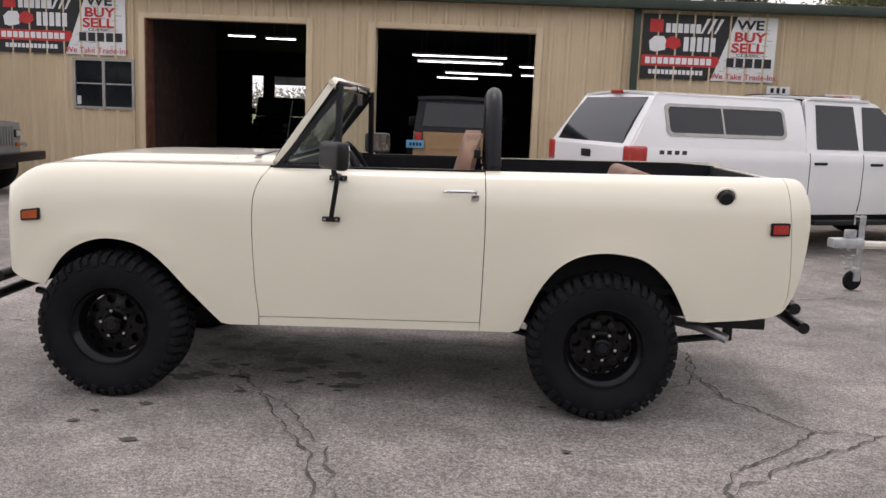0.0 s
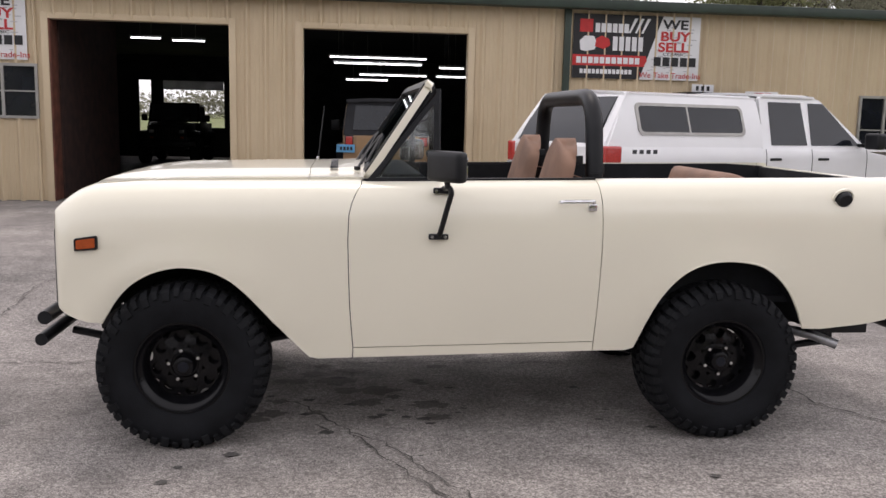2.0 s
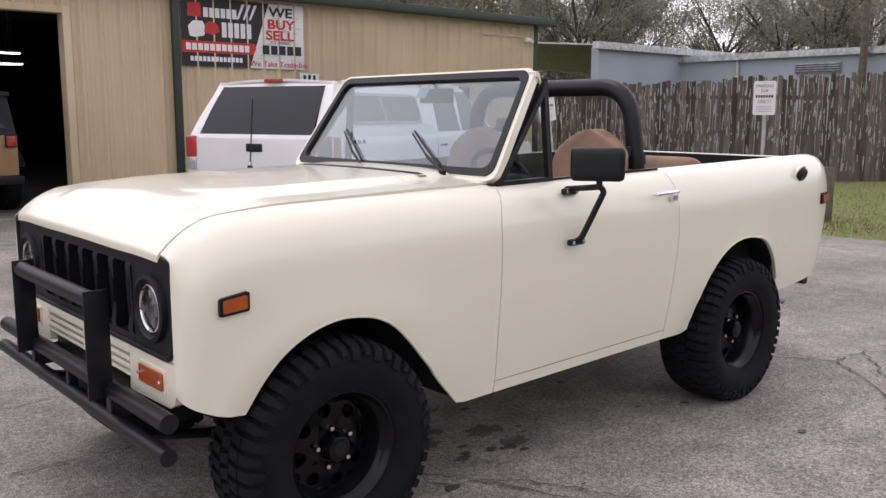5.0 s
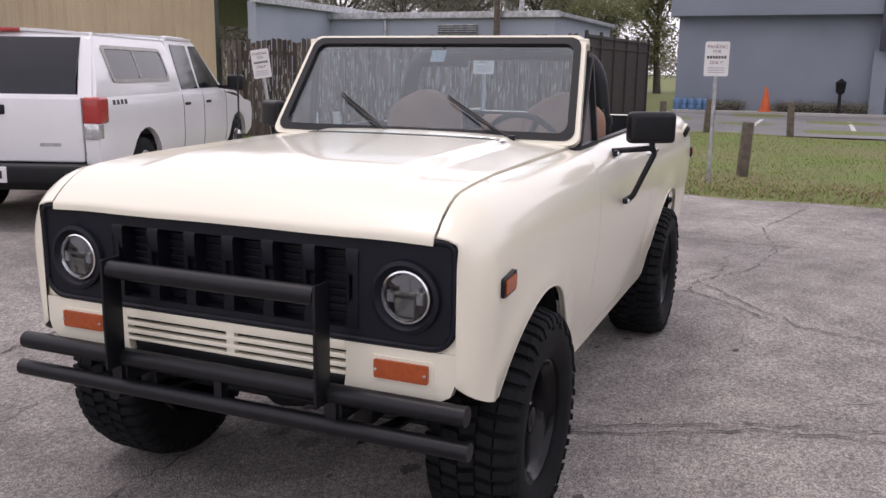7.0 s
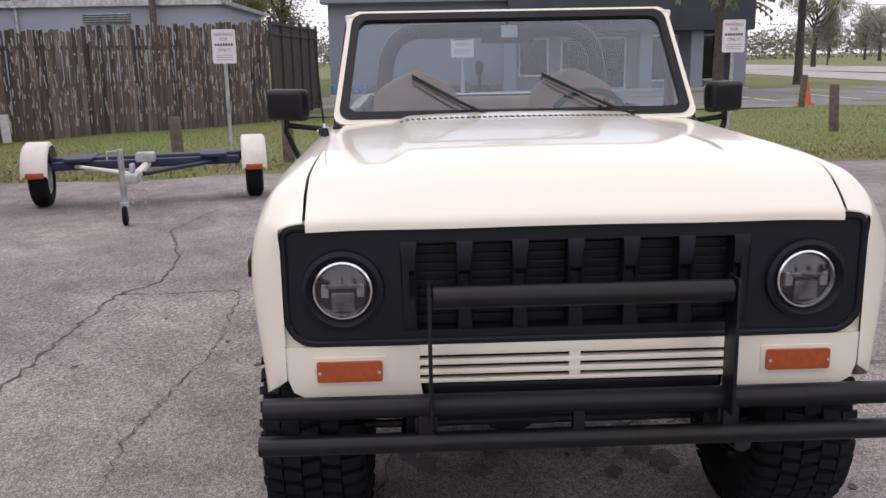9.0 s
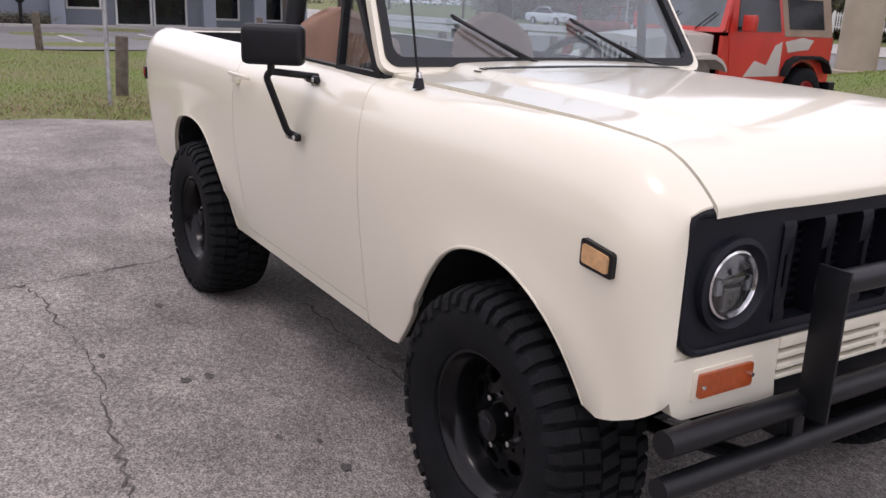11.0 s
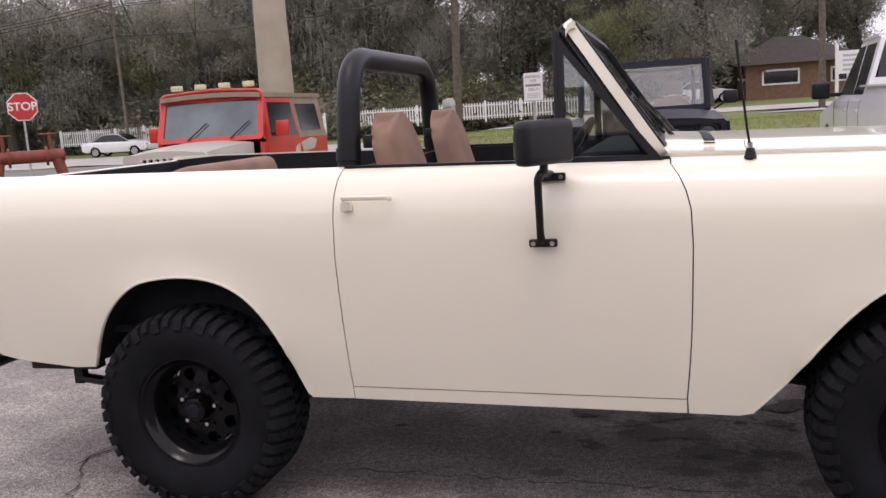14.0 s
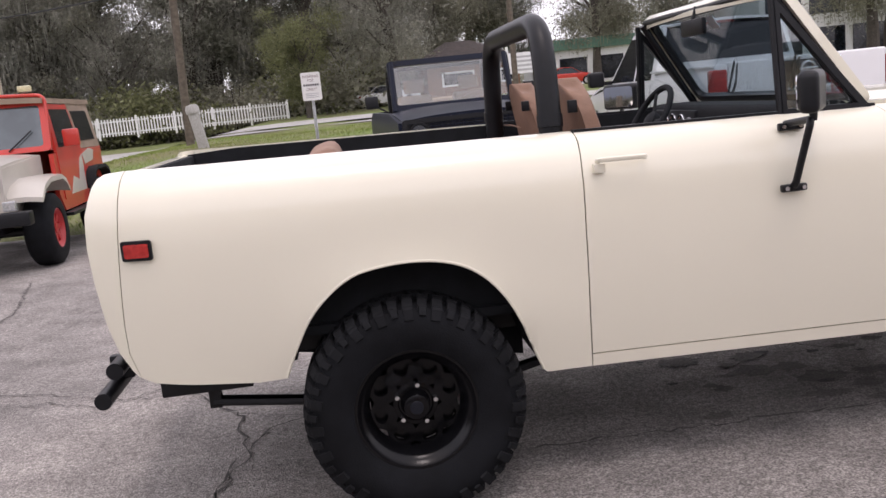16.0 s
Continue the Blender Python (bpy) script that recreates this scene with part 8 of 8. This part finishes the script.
protos[0].matrix_basis = pose(30, -63, 0.9)
protos[1].matrix_basis = pose(12, -64, 1.0)
protos[2].matrix_basis = pose(20, -66, 1.0)
protos[3].matrix_basis = pose(52, -57, 0.3)
bushes[0].matrix_basis = pose(16, -58, 0.95)
bushes[1].matrix_basis = pose(27, -58, 0.9)
bushes[2].matrix_basis = pose(40, -58, 0.6)
# the wood across the street
for k in range(30):
    x = -6 + 1.95 * k + rnd.uniform(-1.2, 1.2)
    plant(protos[(0, 1, 2, 1, 0, 2, 1)[k % 7]], x, -61.5 - rnd.uniform(0, 7) - (5 if x < 0 else 0) - (0.12 * max(0, x - 45)), rnd.choice((0.58, 0.72, 0.86, 1.0)) * (1 if x < 40 else 0.8))
for k in range(13):
    plant(protos[(1, 0, 2)[k % 3]], -14 + 5.0 * k + rnd.uniform(-1.5, 1.5), -75 - rnd.uniform(0, 8), rnd.uniform(0.55, 0.85))
for k in range(18):
    plant(bushes[k % 3], 57 + 1.5 * k + rnd.uniform(-0.6, 0.6), -57.0 - rnd.uniform(0, 4), rnd.uniform(0.9, 1.6))
for k in range(9):
    plant(protos[(0, 1, 3)[k % 3]], 68 + 3.2 * k + rnd.uniform(-1, 1), -61 - rnd.uniform(0, 5), rnd.uniform(0.42, 0.58))
for k in range(15):
    plant(protos[(0, 1, 3, 1)[k % 4]], 34 + 2.0 * k + rnd.uniform(-0.8, 0.8), -54.5 - rnd.uniform(0, 5), rnd.uniform(0.72, 0.95) * (1 if k < 12 else 0.8))
for k in range(34):
    x = 1 + 1.6 * k + rnd.uniform(-1, 1)
    plant(bushes[k % 3], x, -58.0 - rnd.uniform(0, 3.5), rnd.uniform(0.9, 2.0))
for x, y, s, p in ((4.5, -50, 0.55, 3), (-1.0, -52, 0.8, 1), (-20, -72, 1.0, 0), (-26, -88, 1.1, 1), (-15, -86, 1.2, 2), (-34, -86, 1.2, 0), (-46, -70, 1.0, 1), (-56, -96, 1.3, 2), (-10, -80, 1.2, 0), (-70, -80, 1.2, 1),
                   (84, -39, 0.60, 0), (61, -57, 0.72, 1), (64.5, -58, 0.66, 0), (67.5, -57, 0.68, 1), (71, -58, 0.62, 3), (74, -57.5, 0.60, 0), (79, -60, 0.45, 0), (86, -62, 0.42, 1), (130, -70, 0.55, 1), (150, -78, 0.6, 0), (120, -30, 0.45, 0), (140, -24, 0.5, 1), (170, -34, 0.6, 0), (95, -19, 0.55, 0),
                   (200, -60, 0.6, 1), (210, -100, 0.7, 0), (230, -40, 0.6, 2),
                   (33, 41, 0.85, 0), (41, 39, 0.8, 1), (27, 40, 0.85, 0), (50, 37, 0.85, 1), (58, 33, 0.8, 0), (36, 47, 0.95, 2), (64, 25, 0.8, 1), (70, 17, 0.8, 0),
                   (20, 33, 0.8, 3), (26, 31, 0.75, 0), (31, 36, 0.9, 3), (38, 30, 0.7, 0), (45, 33, 0.8, 2), (54, 26, 0.75, 1), (60, 18, 0.8, 0), (66, 10, 0.85, 3), (14, 36, 0.85, 2), (72, 3, 0.9, 0), (52, 12, 0.62, 3), (47, 20, 0.7, 0),
                   (-30, -40, 0.9, 1), (-45, -20, 1.0, 0), (-50, 5, 1.0, 2), (-42, 30, 1.0, 3), (-38, -60, 1.1, 0)):
    plant(protos[p], x, y, s)


def palm(x, y, h):
    t = thing("palm_tree", "slender palm tree with drooping green fronds", "palm tree", "palms", pose(x, y, ground_z(x, y)))
    part("trunk", lathe([(0.24, -0.2), (0.19, 0.6), (0.16, h * 0.5), (0.17, h - 0.4), (0.24, h), (0.0001, h + 0.1)], 12, "z", cap=False), BARK, t)
    rr = random.Random(int(x * 10))
    bm = bmesh.new()
    for k in range(22):
        a, el = 6.283 * k / 22 + rr.uniform(-0.2, 0.2), rr.uniform(-0.4, 1.1)
        ln = 1.9
        for j in range(7):
            t0, t1 = j / 7, (j + 1) / 7
            f = lambda q: Vector((math.cos(a) * ln * q * math.cos(el * (1 - q)), math.sin(a) * ln * q * math.cos(el * (1 - q)), h + ln * q * math.sin(el) - 0.9 * q * q))
            p, q = f(t0), f(t1)
            n = Vector((-math.sin(a), math.cos(a), 0))
            for s in (-1, 1):
                w = 0.42 * math.sin(math.pi * (0.15 + 0.8 * (t0 + t1) / 2))
                bm.faces.new([bm.verts.new(v) for v in (p, q, q.lerp(p, 0.4) + n * s * w + Vector((0, 0, -0.28)))])
    part("fronds", bm, LEAF[3], t)


palm(28.6, -10.4, 4.6)
palm(37.5, -17.2, 4.8)
palm(64, -24, 6.5)
palm(70, -21, 7.0)
palm(48, -18.2, 4.4)

# low hedge before the grey building, and the planter island
hedge = thing("hedge", "low clipped dark hedge along the grey wall", "hedge")
vv, ff = leaf_cloud(random.Random(9), [(33.7, y, 0.36, 0.26) for y in span(1.3, 2.6, 5) + span(-3.4, -0.1, 12)], 5200, 0.07)
hm = bpy.data.meshes.new("foliage")
hm.from_pydata(vv, [], ff)
hm.materials.append(LEAF[0])
ho = new("foliage", hm)
ho.parent = hedge
part("stems", box(33.62, 33.78, -3.4, -0.1, 0.16, 0.42), BARK, hedge)
part("stems", box(33.62, 33.78, 1.3, 2.6, 0.16, 0.42), BARK, hedge)
verts, faces = leaf_cloud(random.Random(12), [(r * math.cos(a), r * math.sin(a), 3.0 + 1.5 * math.sin(a * 9), 6.0) for a, r in [(radians(1.8 * k), 250 + 30 * math.sin(k * 1.7)) for k in range(200)]], 220000, 0.8)
fm = bpy.data.meshes.new("far_woods")
fm.from_pydata(verts, [], faces)
fm.materials.append(LEAF[0])
tagged(new("far_woods", fm), "distant dark tree line on the horizon", "woods", kind="stuff")
